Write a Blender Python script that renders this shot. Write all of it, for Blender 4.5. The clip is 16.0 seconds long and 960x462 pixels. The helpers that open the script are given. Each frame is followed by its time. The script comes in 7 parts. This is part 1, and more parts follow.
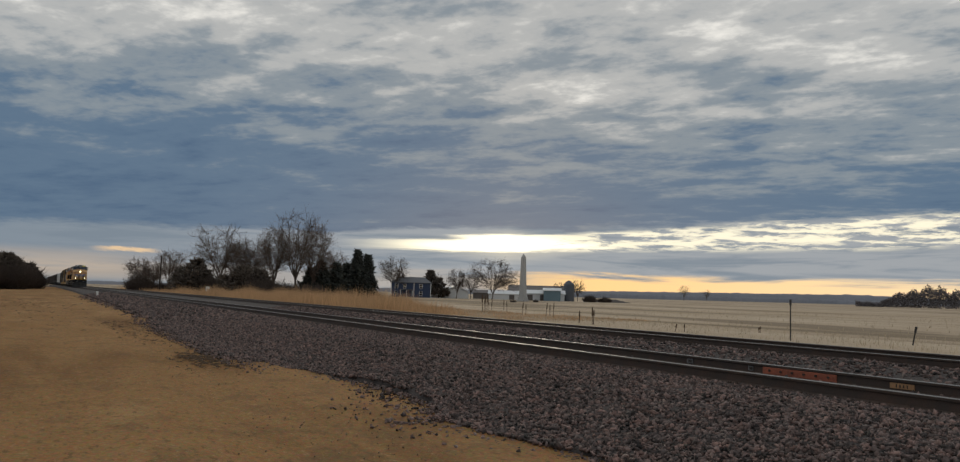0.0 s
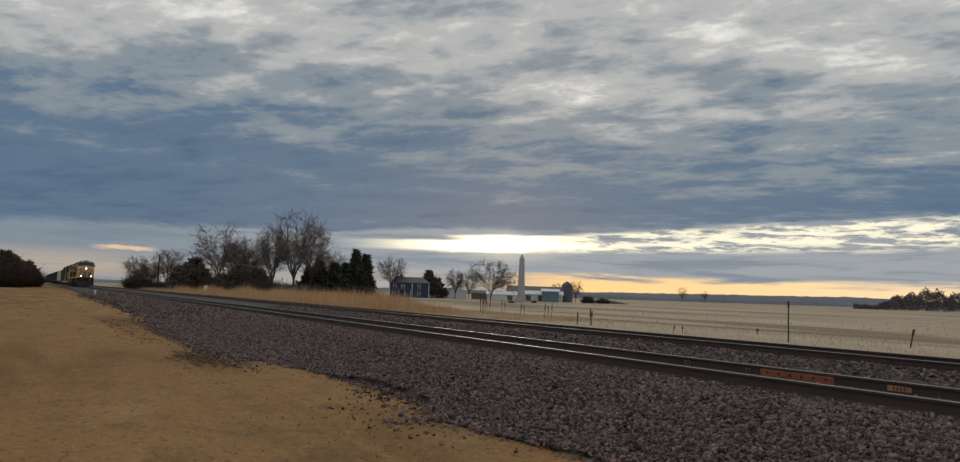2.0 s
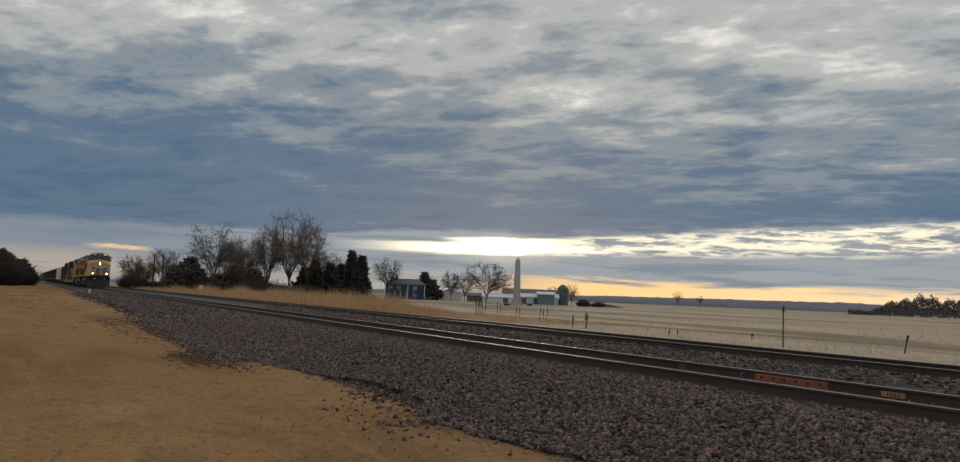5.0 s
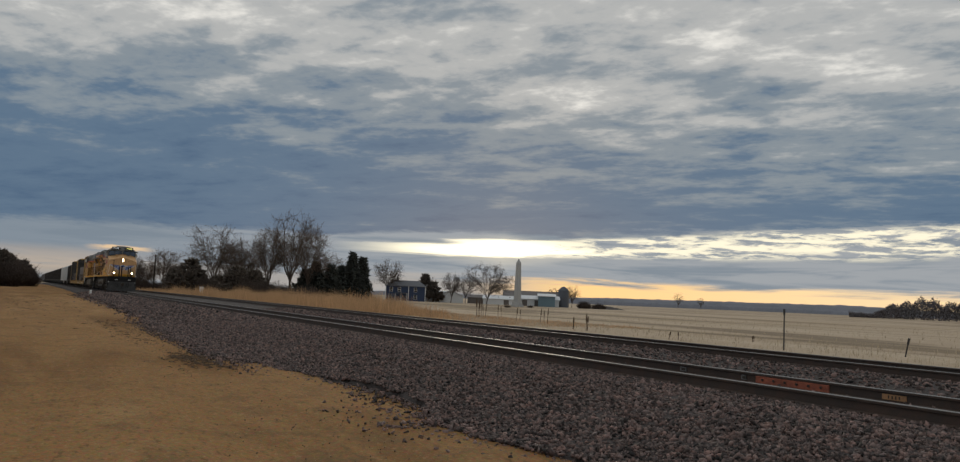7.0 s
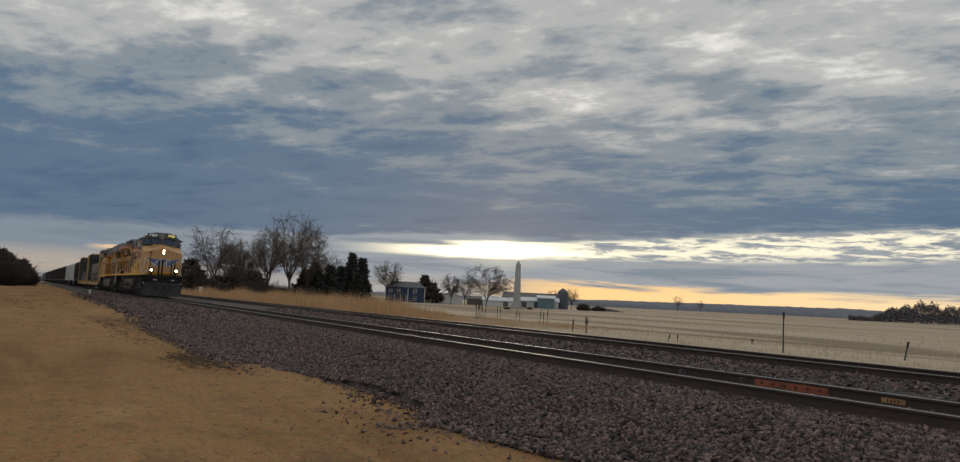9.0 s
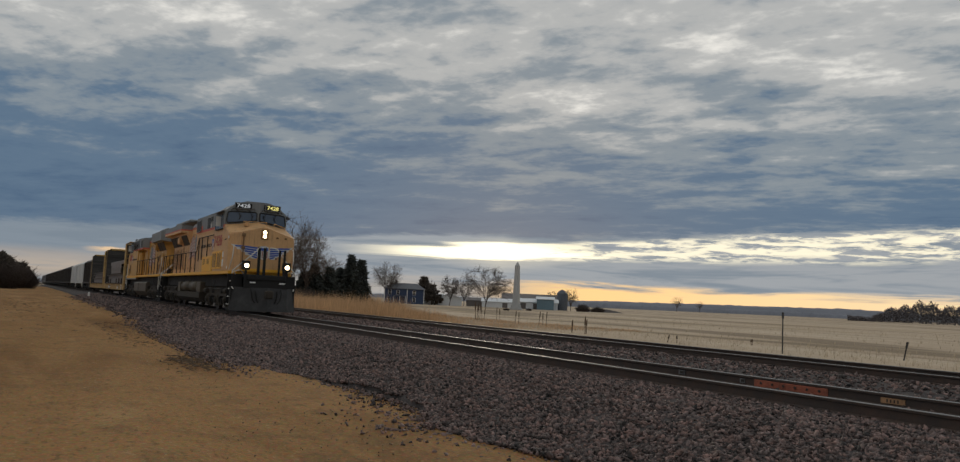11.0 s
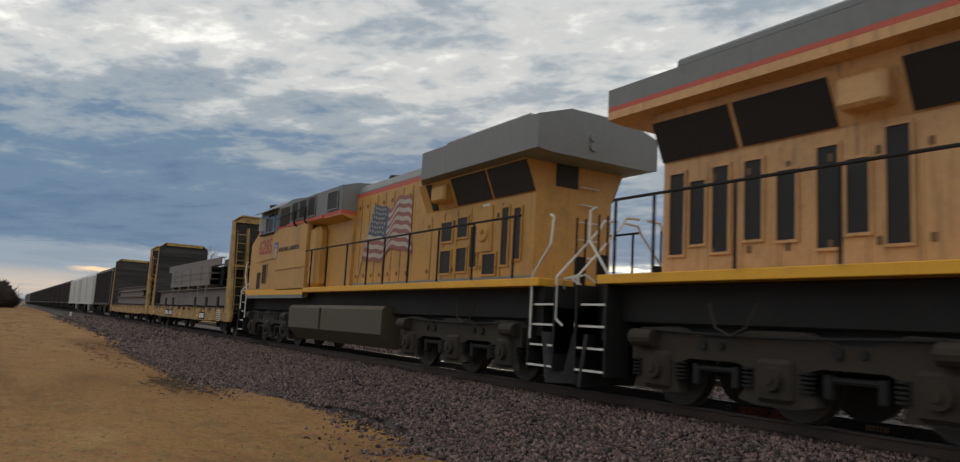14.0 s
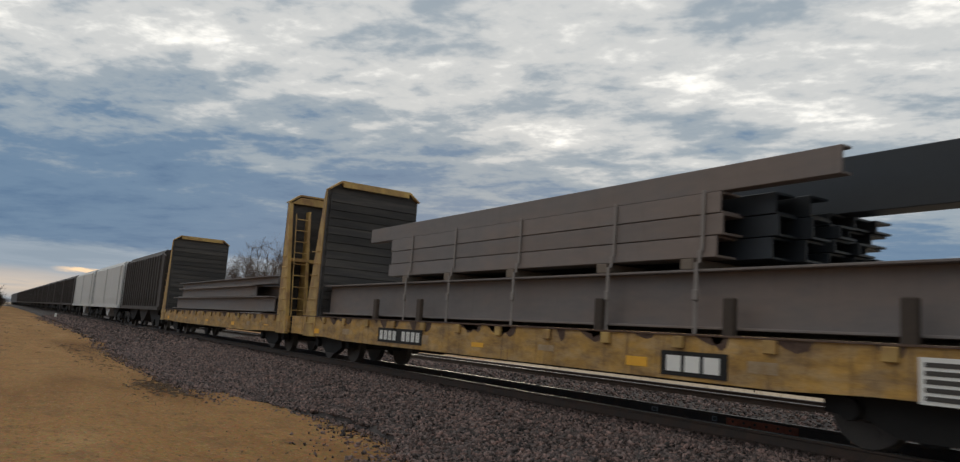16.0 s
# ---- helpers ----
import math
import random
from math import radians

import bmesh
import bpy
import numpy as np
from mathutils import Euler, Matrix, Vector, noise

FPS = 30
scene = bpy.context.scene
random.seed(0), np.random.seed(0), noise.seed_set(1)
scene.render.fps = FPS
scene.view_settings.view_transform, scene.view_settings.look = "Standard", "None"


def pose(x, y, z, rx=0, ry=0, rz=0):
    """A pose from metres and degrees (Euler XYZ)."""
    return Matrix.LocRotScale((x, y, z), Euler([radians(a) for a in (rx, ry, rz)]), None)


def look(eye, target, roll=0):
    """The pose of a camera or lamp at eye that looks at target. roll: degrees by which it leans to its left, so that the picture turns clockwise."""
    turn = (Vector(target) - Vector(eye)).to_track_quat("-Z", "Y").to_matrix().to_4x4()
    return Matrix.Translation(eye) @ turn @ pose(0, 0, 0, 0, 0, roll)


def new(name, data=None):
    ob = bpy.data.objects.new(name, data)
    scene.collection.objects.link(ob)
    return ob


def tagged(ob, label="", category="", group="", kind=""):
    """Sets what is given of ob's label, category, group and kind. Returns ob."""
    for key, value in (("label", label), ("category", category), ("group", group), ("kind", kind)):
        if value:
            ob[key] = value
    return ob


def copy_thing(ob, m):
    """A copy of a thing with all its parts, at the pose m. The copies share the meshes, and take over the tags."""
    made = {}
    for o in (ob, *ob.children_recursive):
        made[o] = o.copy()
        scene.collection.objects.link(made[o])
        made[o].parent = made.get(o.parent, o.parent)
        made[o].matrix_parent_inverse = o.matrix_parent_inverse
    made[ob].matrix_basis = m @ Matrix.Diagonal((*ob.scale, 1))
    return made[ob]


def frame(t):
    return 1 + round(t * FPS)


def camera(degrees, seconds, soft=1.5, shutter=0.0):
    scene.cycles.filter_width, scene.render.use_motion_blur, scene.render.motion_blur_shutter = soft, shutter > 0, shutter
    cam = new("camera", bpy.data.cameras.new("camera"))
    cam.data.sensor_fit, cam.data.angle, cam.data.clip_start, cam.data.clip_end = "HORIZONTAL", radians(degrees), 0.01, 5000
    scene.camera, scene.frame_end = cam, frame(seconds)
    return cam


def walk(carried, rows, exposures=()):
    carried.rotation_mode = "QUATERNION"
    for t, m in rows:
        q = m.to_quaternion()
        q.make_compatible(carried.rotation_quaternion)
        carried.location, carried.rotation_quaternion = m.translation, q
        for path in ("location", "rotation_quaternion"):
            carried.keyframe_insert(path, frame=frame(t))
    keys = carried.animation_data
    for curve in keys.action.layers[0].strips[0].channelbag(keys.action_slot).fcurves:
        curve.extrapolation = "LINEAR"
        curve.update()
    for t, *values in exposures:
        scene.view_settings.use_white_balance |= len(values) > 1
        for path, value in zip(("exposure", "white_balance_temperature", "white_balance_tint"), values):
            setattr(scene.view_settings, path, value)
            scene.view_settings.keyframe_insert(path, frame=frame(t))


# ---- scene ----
cam = camera(64.77, 16.0, soft=1.25, shutter=0.12)
EYE = (0.0, 0.0, 1.018)  # metres over the rail heads, which lie at z = 0
# seconds, heading from +y towards +x, tilt, lean
AIM = [
    (0.0, -59.635, 4.737, 1.521),
    (0.5, -59.604, 4.740, 1.504),
    (1.0, -59.496, 4.779, 1.666),
    (1.5, -59.495, 4.789, 1.773),
    (2.0, -59.527, 4.774, 1.815),
    (2.5, -59.507, 4.810, 1.907),
    (3.0, -59.478, 4.889, 2.002),
    (3.5, -59.429, 4.878, 2.075),
    (4.0, -59.341, 4.892, 2.180),
    (6.5, -59.264, 5.053, 2.427),
    (7.0, -59.314, 5.100, 2.449),
    (7.5, -59.298, 5.177, 2.514),
    (8.0, -59.309, 5.192, 2.591),
    (8.5, -59.314, 5.184, 2.738),
    (9.0, -59.301, 5.213, 2.717),
    (11.5, -59.163, 5.397, 2.452),
    (12.0, -59.052, 5.588, 2.359),
    (12.5, -58.951, 5.943, 2.288),
    (13.0, -58.860, 6.156, 2.162),
    (13.5, -58.613, 6.627, 2.595),
    (14.0, -58.365, 7.147, 3.077),
    (14.5, -58.054, 7.294, 3.389),
    (15.0, -57.611, 7.502, 3.751),
    (15.5, -57.303, 7.653, 3.869),
    (16.0, -57.626, 7.765, 3.977),
]


def aim(turn, tilt, lean):
    a, b = radians(turn), radians(tilt)
    way = Vector((math.sin(a) * math.cos(b), math.cos(a) * math.cos(b), math.sin(b)))
    return look(EYE, Vector(EYE) + way, lean)


walk(cam, [(t, aim(a, b, c)) for t, a, b, c in AIM], exposures=[(0.0, -0.28), (12.5, -0.30), (13.1, -0.22), (13.9, 0.20), (16.0, 0.20)])

# ---- light ----


class Nodes:
    """Short hand for node trees."""

    def __init__(self, tree):
        self.t = tree
        tree.nodes.clear()

    def add(self, kind, ins=(), **props):
        n = self.t.nodes.new(kind)
        for k, v in props.items():
            setattr(n, k, v)
        for k, v in dict(ins).items():
            self.put(n.inputs[k], v)
        return n

    def put(self, socket, v):
        if isinstance(v, bpy.types.NodeSocket):
            self.t.links.new(v, socket)
        elif isinstance(v, tuple) and len(v) == 3 and socket.type == "RGBA":
            socket.default_value = (*v, 1)
        else:
            socket.default_value = v

    def m(self, op, a, b=0.0, c=0.0, clamp=False):
        return self.add("ShaderNodeMath", {0: a, 1: b, 2: c}, operation=op, use_clamp=clamp).outputs[0]

    def span(self, v, lo, hi, out_lo=0.0, out_hi=1.0, kind="SMOOTHSTEP"):
        return self.add("ShaderNodeMapRange", {0: v, 1: lo, 2: hi, 3: out_lo, 4: out_hi}, interpolation_type=kind).outputs[0]

    def noise(self, vec, scale, detail=4.0, rough=0.55, warp=0.0):
        return self.add("ShaderNodeTexNoise", {"Vector": vec, "Scale": scale, "Detail": detail, "Roughness": rough, "Distortion": warp}).outputs["Fac"]

    def mix(self, fac, a, b, blend="MIX"):
        n = self.add("ShaderNodeMix", data_type="RGBA", blend_type=blend)
        self.put(n.inputs[0], fac), self.put(n.inputs[6], a), self.put(n.inputs[7], b)
        return n.outputs[2]

    def ramp(self, fac, stops, ease="EASE"):
        n = self.add("ShaderNodeValToRGB", {0: fac})
        n.color_ramp.interpolation = ease
        e = n.color_ramp.elements
        while len(e) < len(stops):
            e.new(0.5)
        for k, (p, c) in zip(e, stops):
            k.position, k.color = p, ((*c, 1) if isinstance(c, tuple) else (c, c, c, 1))
        return n.outputs[0]

    def xyz(self, x, y, z):
        return self.add("ShaderNodeCombineXYZ", {0: x, 1: y, 2: z}).outputs[0]

    def scaled(self, vec, s):
        return self.add("ShaderNodeMapping", {"Vector": vec, "Scale": s}).outputs[0]


SUN_AZIMUTH, SUN_ELEVATION = -57.5, 4.6


def make_sky():
    w = bpy.data.worlds.new("sky")
    scene.world = w
    w.use_nodes = True
    n = Nodes(w.node_tree)
    way = n.add("ShaderNodeTexCoord").outputs["Generated"]
    s = n.add("ShaderNodeSeparateXYZ", {0: way})
    x, y, z = s.outputs
    el = n.m("MULTIPLY", n.m("ARCSINE", z), 57.2958)
    az = n.m("MULTIPLY", n.m("ARCTAN2", x, y), 57.2958)
    sky = n.add("ShaderNodeTexSky", sky_type="NISHITA", sun_disc=False, sun_elevation=radians(SUN_ELEVATION),
                sun_rotation=radians(SUN_AZIMUTH), dust_density=2.0)
    clear = n.mix(1.0, sky.outputs[0], (0.10, 0.10, 0.10), "MULTIPLY")
    # cloud deck seen in perspective
    lift = n.m("ADD", n.m("MAXIMUM", z, 0.0), 0.085)
    px, py = n.m("DIVIDE", x, lift), n.m("DIVIDE", y, lift)
    deck = n.xyz(px, py, 0.0)
    # rows of small clouds run towards the west
    rows = n.add("ShaderNodeMapping", {"Vector": deck, "Rotation": (0, 0, radians(36)), "Scale": (1.28, 0.86, 1.0)}, vector_type="TEXTURE").outputs[0]
    big = n.noise(rows, 0.62, 3.0, 0.5, 0.5)
    mid = n.noise(rows, 2.6, 4.0, 0.46, 0.3)
    small = n.noise(rows, 7.5, 4.0, 0.55, 0.3)
    fine = n.noise(deck, 20.0, 3.0, 0.6, 0.2)
    tex = n.m("ADD", n.m("ADD", n.m("MULTIPLY", n.m("SUBTRACT", big, 0.5), 0.78), n.m("MULTIPLY", n.m("SUBTRACT", mid, 0.5), 0.98)),
              n.m("ADD", n.m("MULTIPLY", n.m("SUBTRACT", small, 0.5), 0.48), n.m("MULTIPLY", n.m("SUBTRACT", fine, 0.5), 0.20)))
    # the deck is thick, dark and smooth low down, thinner and broken higher up and towards the sun
    turn = n.m("MINIMUM", n.m("MAXIMUM", az, -120.0), -20.0)
    slope = n.m("ADD", el, n.m("MULTIPLY", n.m("ADD", turn, 62.0), 0.025))
    tex = n.m("MULTIPLY", tex, n.span(slope, 4.0, 15.0, 0.42, 1.0))
    thick = n.span(slope, 6.0, 18.5, -0.205, 0.25)
    thick = n.m("ADD", thick, n.m("MULTIPLY", n.span(turn, -62.0, -92.0, 0.0, 0.12), n.span(el, 8.0, 20.0)))
    thick = n.m("ADD", thick, n.m("MULTIPLY", n.span(turn, -72.0, -45.0, 0.0, 0.07), n.span(el, 16.0, 9.0)))
    thick = n.m("ADD", thick, n.span(el, 25.0, 75.0, 0.0, 0.05))
    light = n.m("ADD", n.m("ADD", tex, 0.435), thick, clamp=True)
    cloud = n.ramp(light, [(0.0, (0.080, 0.148, 0.255)), (0.30, (0.135, 0.213, 0.315)), (0.52, (0.292, 0.345, 0.392)),
                           (0.74, (0.555, 0.565, 0.56)), (1.0, (1.06, 1.03, 0.96))])
    cloud = n.mix(0.020, cloud, clear)
    # an overcast deck is brightest overhead
    high = n.span(el, 28.0, 80.0, 1.0, 1.12)
    cloud = n.mix(1.0, cloud, n.xyz(high, high, high), "MULTIPLY")
    # haze and clouds under the deck
    streak = n.xyz(n.m("MULTIPLY", az, 0.06), n.m("MULTIPLY", el, 0.75), 0.0)
    st = n.noise(streak, 1.7, 6.0, 0.6, 0.6)
    st2 = n.noise(n.xyz(n.m("MULTIPLY", az, 0.22), n.m("MULTIPLY", el, 1.5), 3.0), 1.6, 5.0, 0.65, 0.3)
    haze = n.mix(n.span(az, -95.0, -60.0), (0.27, 0.325, 0.385), (0.43, 0.455, 0.48))
    haze = n.mix(n.m("MULTIPLY", n.span(st, 0.42, 0.65), 0.75), haze, (0.235, 0.29, 0.35))
    # golden strip along the horizon
    low = n.m("MULTIPLY", n.span(el, 0.05, 0.5), n.span(n.m("ADD", el, n.m("MULTIPLY", n.m("SUBTRACT", st, 0.5), 2.2)), 1.75, 1.15))
    low = n.m("MULTIPLY", low, n.span(az, -62.0, -50.0, 0.12, 1.0))
    haze = n.mix(low, haze, n.mix(n.span(az, -55.0, -25.0), (1.35, 0.86, 0.36), (1.25, 0.92, 0.53)))
    # a pale streak low over the line's far end
    end = n.m("MULTIPLY", n.span(n.m("ABSOLUTE", n.m("ADD", az, 84.6)), 2.6, 0.8), n.span(n.m("ABSOLUTE", n.m("SUBTRACT", n.m("ADD", el, n.m("MULTIPLY", n.m("SUBTRACT", st2, 0.5), 0.8)), 2.40)), 0.20, 0.04))
    end = n.m("MAXIMUM", end, n.m("MULTIPLY", n.m("MULTIPLY", n.span(az, -79.0, -88.0), n.span(n.m("ABSOLUTE", n.m("SUBTRACT", el, 1.4)), 1.2, 0.3)), 0.30))
    haze = n.mix(n.m("MULTIPLY", end, n.span(st, 0.25, 0.5)), haze, (0.95, 0.68, 0.42))
    edge = n.m("ADD", el, n.m("ADD", n.m("MULTIPLY", n.m("SUBTRACT", st2, 0.5), 1.5), n.m("MULTIPLY", n.m("SUBTRACT", big, 0.5), 2.0)))
    under = n.span(edge, n.span(az, -95.0, -30.0, 4.1, 6.3, "LINEAR"), n.span(az, -95.0, -30.0, 3.3, 5.8, "LINEAR"))
    # the bright gap between the deck and the lower clouds
    mid_el = n.span(az, -68.0, -27.0, 3.5, 5.05, "LINEAR")
    half = n.span(az, -68.0, -36.0, 0.33, 1.15, "LINEAR")
    off = n.m("DIVIDE", n.m("ABSOLUTE", n.m("SUBTRACT", n.m("ADD", el, n.m("MULTIPLY", n.m("SUBTRACT", st, 0.5), 1.5)), mid_el)), half)
    gap = n.m("MULTIPLY", n.span(off, 1.25, 0.55), n.span(az, -71.0, -63.0))
    gap = n.m("MULTIPLY", gap, n.span(n.m("ADD", st2, n.span(az, -60.0, -48.0, 0.22, 0.0)), 0.40, 0.56))
    near_sun = n.span(n.m("ADD", n.m("ABSOLUTE", n.m("SUBTRACT", az, SUN_AZIMUTH)), n.m("MULTIPLY", n.m("ABSOLUTE", n.m("SUBTRACT", el, 3.6)), 6.0)), 11.0, 1.0)
    bright = n.mix(near_sun, (1.30, 1.19, 0.90), (2.6, 2.3, 1.6))
    glow = n.mix(n.m("MULTIPLY", near_sun, 0.55), haze, (1.05, 0.94, 0.72))
    lower = n.mix(gap, glow, bright)
    col = n.mix(under, cloud, lower)
    out = n.add("ShaderNodeBackground", {"Color": col, "Strength": 1.0})
    n.add("ShaderNodeOutputWorld", {0: out.outputs[0]})


make_sky()
sun = new("sun", bpy.data.lights.new("sun", "SUN"))
sun.data.energy, sun.data.angle, sun.data.color = 0.7, radians(14), (1.0, 0.86, 0.66)
_a, _e = radians(SUN_AZIMUTH), radians(9.0)
sun.matrix_world = look(Vector((math.sin(_a) * math.cos(_e), math.cos(_a) * math.cos(_e), math.sin(_e))) * 100, (0, 0, 0))

# ---- materials ----


def paint(name, colour, rough=0.55, metal=0.0, var=0.18, grain=6.0, dirt=0.0, dirt_colour=(0.06, 0.045, 0.03), bump=0.0, bump_scale=40.0,
          second=None, second_amount=0.5, stretch=(1, 1, 1), per_piece=0.0, streaks=0.0):
    """A surface with colour variation at two scales, dirt and fine relief, in metres of the thing's own space."""
    mat = bpy.data.materials.new(name)
    mat.use_nodes = True
    n = Nodes(mat.node_tree)
    pos = n.add("ShaderNodeTexCoord").outputs["Object"]
    v = n.scaled(pos, stretch)
    a = n.noise(v, grain * 0.25, 4.0, 0.55)
    b = n.noise(v, grain * 4.0, 3.0, 0.6)
    col = colour
    if second:
        col = n.mix(n.m("MULTIPLY", n.span(n.noise(v, grain * 0.5, 6.0, 0.65), 0.38, 0.66), second_amount), colour, second)
    tone = n.m("ADD", n.m("MULTIPLY", n.m("SUBTRACT", a, 0.5), 2.2 * var), n.m("MULTIPLY", n.m("SUBTRACT", b, 0.5), 1.6 * var))
    if per_piece:
        r = n.add("ShaderNodeObjectInfo").outputs["Random"]
        g = n.add("ShaderNodeNewGeometry").outputs["Random Per Island"]
        tone = n.m("ADD", tone, n.m("MULTIPLY", n.m("SUBTRACT", n.m("FRACT", n.m("ADD", r, g)), 0.5), 2 * per_piece))
    k = n.m("ADD", tone, 1.0)
    col = n.mix(1.0, col, n.xyz(k, k, k), "MULTIPLY")
    if dirt:
        d = n.span(n.noise(v, grain * 0.35, 8.0, 0.7), 0.62 - 0.3 * dirt, 0.78)
        col = n.mix(n.m("MULTIPLY", d, dirt), col, dirt_colour)
    if streaks:
        d = n.span(n.noise(n.scaled(pos, (5.0, 5.0, 0.35)), 1.6, 6.0, 0.7), 0.52, 0.72)
        col = n.mix(n.m("MULTIPLY", d, streaks), col, dirt_colour)
    ins = {"Base Color": col, "Metallic": metal, "Roughness": n.m("ADD", n.m("MULTIPLY", n.m("SUBTRACT", a, 0.5), 0.3), rough, clamp=True)}
    if bump:
        h = n.noise(v, bump_scale, 5.0, 0.6)
        ins["Normal"] = n.add("ShaderNodeBump", {"Strength": bump, "Distance": 0.02, "Height": h}).outputs[0]
    shader = n.add("ShaderNodeBsdfPrincipled", ins)
    n.add("ShaderNodeOutputMaterial", {0: shader.outputs[0]})
    return mat


def lamp_glow(name, colour, power):
    mat = bpy.data.materials.new(name)
    mat.use_nodes = True
    n = Nodes(mat.node_tree)
    e = n.add("ShaderNodeEmission", {"Color": colour, "Strength": power})
    n.add("ShaderNodeOutputMaterial", {0: e.outputs[0]})
    return mat


def glass(name, tint, rough=0.05):
    mat = bpy.data.materials.new(name)
    mat.use_nodes = True
    n = Nodes(mat.node_tree)
    shader = n.add("ShaderNodeBsdfPrincipled", {"Base Color": tint, "Roughness": rough, "IOR": 1.5, "Specular IOR Level": 0.6})
    n.add("ShaderNodeOutputMaterial", {0: shader.outputs[0]})
    return mat


def sand_material():
    """Tan gravel lot: packed limestone sand with damp wheel tracks and scattered grit."""
    mat = bpy.data.materials.new("tan_gravel")
    mat.use_nodes = True
    n = Nodes(mat.node_tree)
    pos = n.add("ShaderNodeTexCoord").outputs["Object"]
    big = n.noise(n.scaled(pos, (0.10, 0.45, 1)), 1.0, 5.0, 0.55, 0.4)
    mid = n.noise(pos, 1.3, 6.0, 0.6)
    grit = n.noise(pos, 24.0, 5.0, 0.8)
    cell = n.add("ShaderNodeTexVoronoi", {"Vector": pos, "Scale": 28.0}).outputs["Color"]
    col = n.ramp(big, [(0.30, (0.205, 0.104, 0.037)), (0.55, (0.300, 0.164, 0.063)), (0.75, (0.385, 0.228, 0.100))])
    col = n.mix(n.m("MULTIPLY", n.span(mid, 0.50, 0.66), 0.5), col, (0.165, 0.098, 0.045))
    col = n.mix(0.20, col, cell, "OVERLAY")
    spot = n.noise(n.scaled(pos, (0.7, 1.6, 1)), 7.0, 6.0, 0.72)
    col = n.mix(n.m("MULTIPLY", n.span(spot, 0.54, 0.64), 0.75), col, (0.14, 0.085, 0.038))
    col = n.mix(n.m("MULTIPLY", n.span(spot, 0.42, 0.33), 0.40), col, (0.47, 0.33, 0.175))
    col = n.mix(n.m("MULTIPLY", n.span(grit, 0.58, 0.72), 0.7), col, (0.50, 0.42, 0.30))
    col = n.mix(n.m("MULTIPLY", n.span(grit, 0.41, 0.30), 0.75), col, (0.12, 0.08, 0.045))
    h = n.m("ADD", n.m("MULTIPLY", grit, 0.7), n.m("MULTIPLY", mid, 1.4))
    bump = n.add("ShaderNodeBump", {"Strength": 0.65, "Distance": 0.03, "Height": h})
    shader = n.add("ShaderNodeBsdfPrincipled", {"Base Color": col, "Roughness": 0.95, "Specular IOR Level": 0.15, "Normal": bump.outputs[0]})
    n.add("ShaderNodeOutputMaterial", {0: shader.outputs[0]})
    return mat


def field_material():
    """Pale dry grass and stubble with bare damp strips along the rows."""
    mat = bpy.data.materials.new("dry_field")
    mat.use_nodes = True
    n = Nodes(mat.node_tree)
    pos = n.add("ShaderNodeTexCoord").outputs["Object"]
    # strips of worked soil run along one heading
    v = n.add("ShaderNodeMapping", {"Vector": pos, "Rotation": (0, 0, radians(-24)), "Scale": (0.010, 0.075, 1)}).outputs[0]
    strip = n.noise(v, 1.0, 4.0, 0.55, 0.5)
    mid = n.noise(n.scaled(pos, (0.03, 0.10, 1)), 1.0, 6.0, 0.6)
    fine = n.noise(pos, 3.0, 6.0, 0.75)
    col = n.ramp(mid, [(0.3, (0.36, 0.285, 0.185)), (0.5, (0.455, 0.360, 0.262)), (0.72, (0.52, 0.425, 0.318))])
    col = n.mix(n.m("MULTIPLY", n.span(strip, 0.50, 0.57), 0.8), col, (0.20, 0.155, 0.105))
    k = n.span(fine, 0.25, 0.75, 0.72, 1.22, "LINEAR")
    col = n.mix(1.0, col, n.xyz(k, k, k), "MULTIPLY")
    bump = n.add("ShaderNodeBump", {"Strength": 0.5, "Distance": 0.08, "Height": fine})
    shader = n.add("ShaderNodeBsdfPrincipled", {"Base Color": col, "Roughness": 0.95, "Specular IOR Level": 0.1, "Normal": bump.outputs[0]})
    n.add("ShaderNodeOutputMaterial", {0: shader.outputs[0]})
    return mat


M = {}
M["sand"] = sand_material()
M["field"] = field_material()
M["stone"] = paint("ballast_stone", (0.088, 0.067, 0.063), 0.75, var=0.28, grain=12, per_piece=0.95, second=(0.175, 0.10, 0.082), second_amount=0.65)
M["pebble"] = paint("tan_pebble", (0.22, 0.155, 0.095), 0.9, var=0.2, grain=12, per_piece=0.7)
M["ballast_bed"] = paint("ballast_bed", (0.062, 0.052, 0.050), 0.95, var=0.45, grain=9, second=(0.045, 0.038, 0.036), second_amount=0.9, bump=1.0, bump_scale=26)
M["rail"] = paint("rail_steel_rusted", (0.050, 0.036, 0.030), 0.75, 0.0, var=0.3, grain=10, second=(0.085, 0.045, 0.030), second_amount=0.4)
M["rail_head"] = paint("rail_head_polished", (0.25, 0.245, 0.24), 0.50, 1.0, var=0.1, grain=14)
M["tie"] = paint("tie_wood", (0.055, 0.042, 0.034), 0.9, var=0.4, grain=8, stretch=(6, 1, 6), per_piece=0.25)
M["orange"] = paint("orange_paint_worn", (0.36, 0.105, 0.060), 0.8, var=0.4, grain=16, dirt=0.75, dirt_colour=(0.05, 0.03, 0.025))
M["tag_yellow"] = paint("faded_yellow_tag", (0.36, 0.20, 0.10), 0.8, var=0.35, grain=24, dirt=0.6)
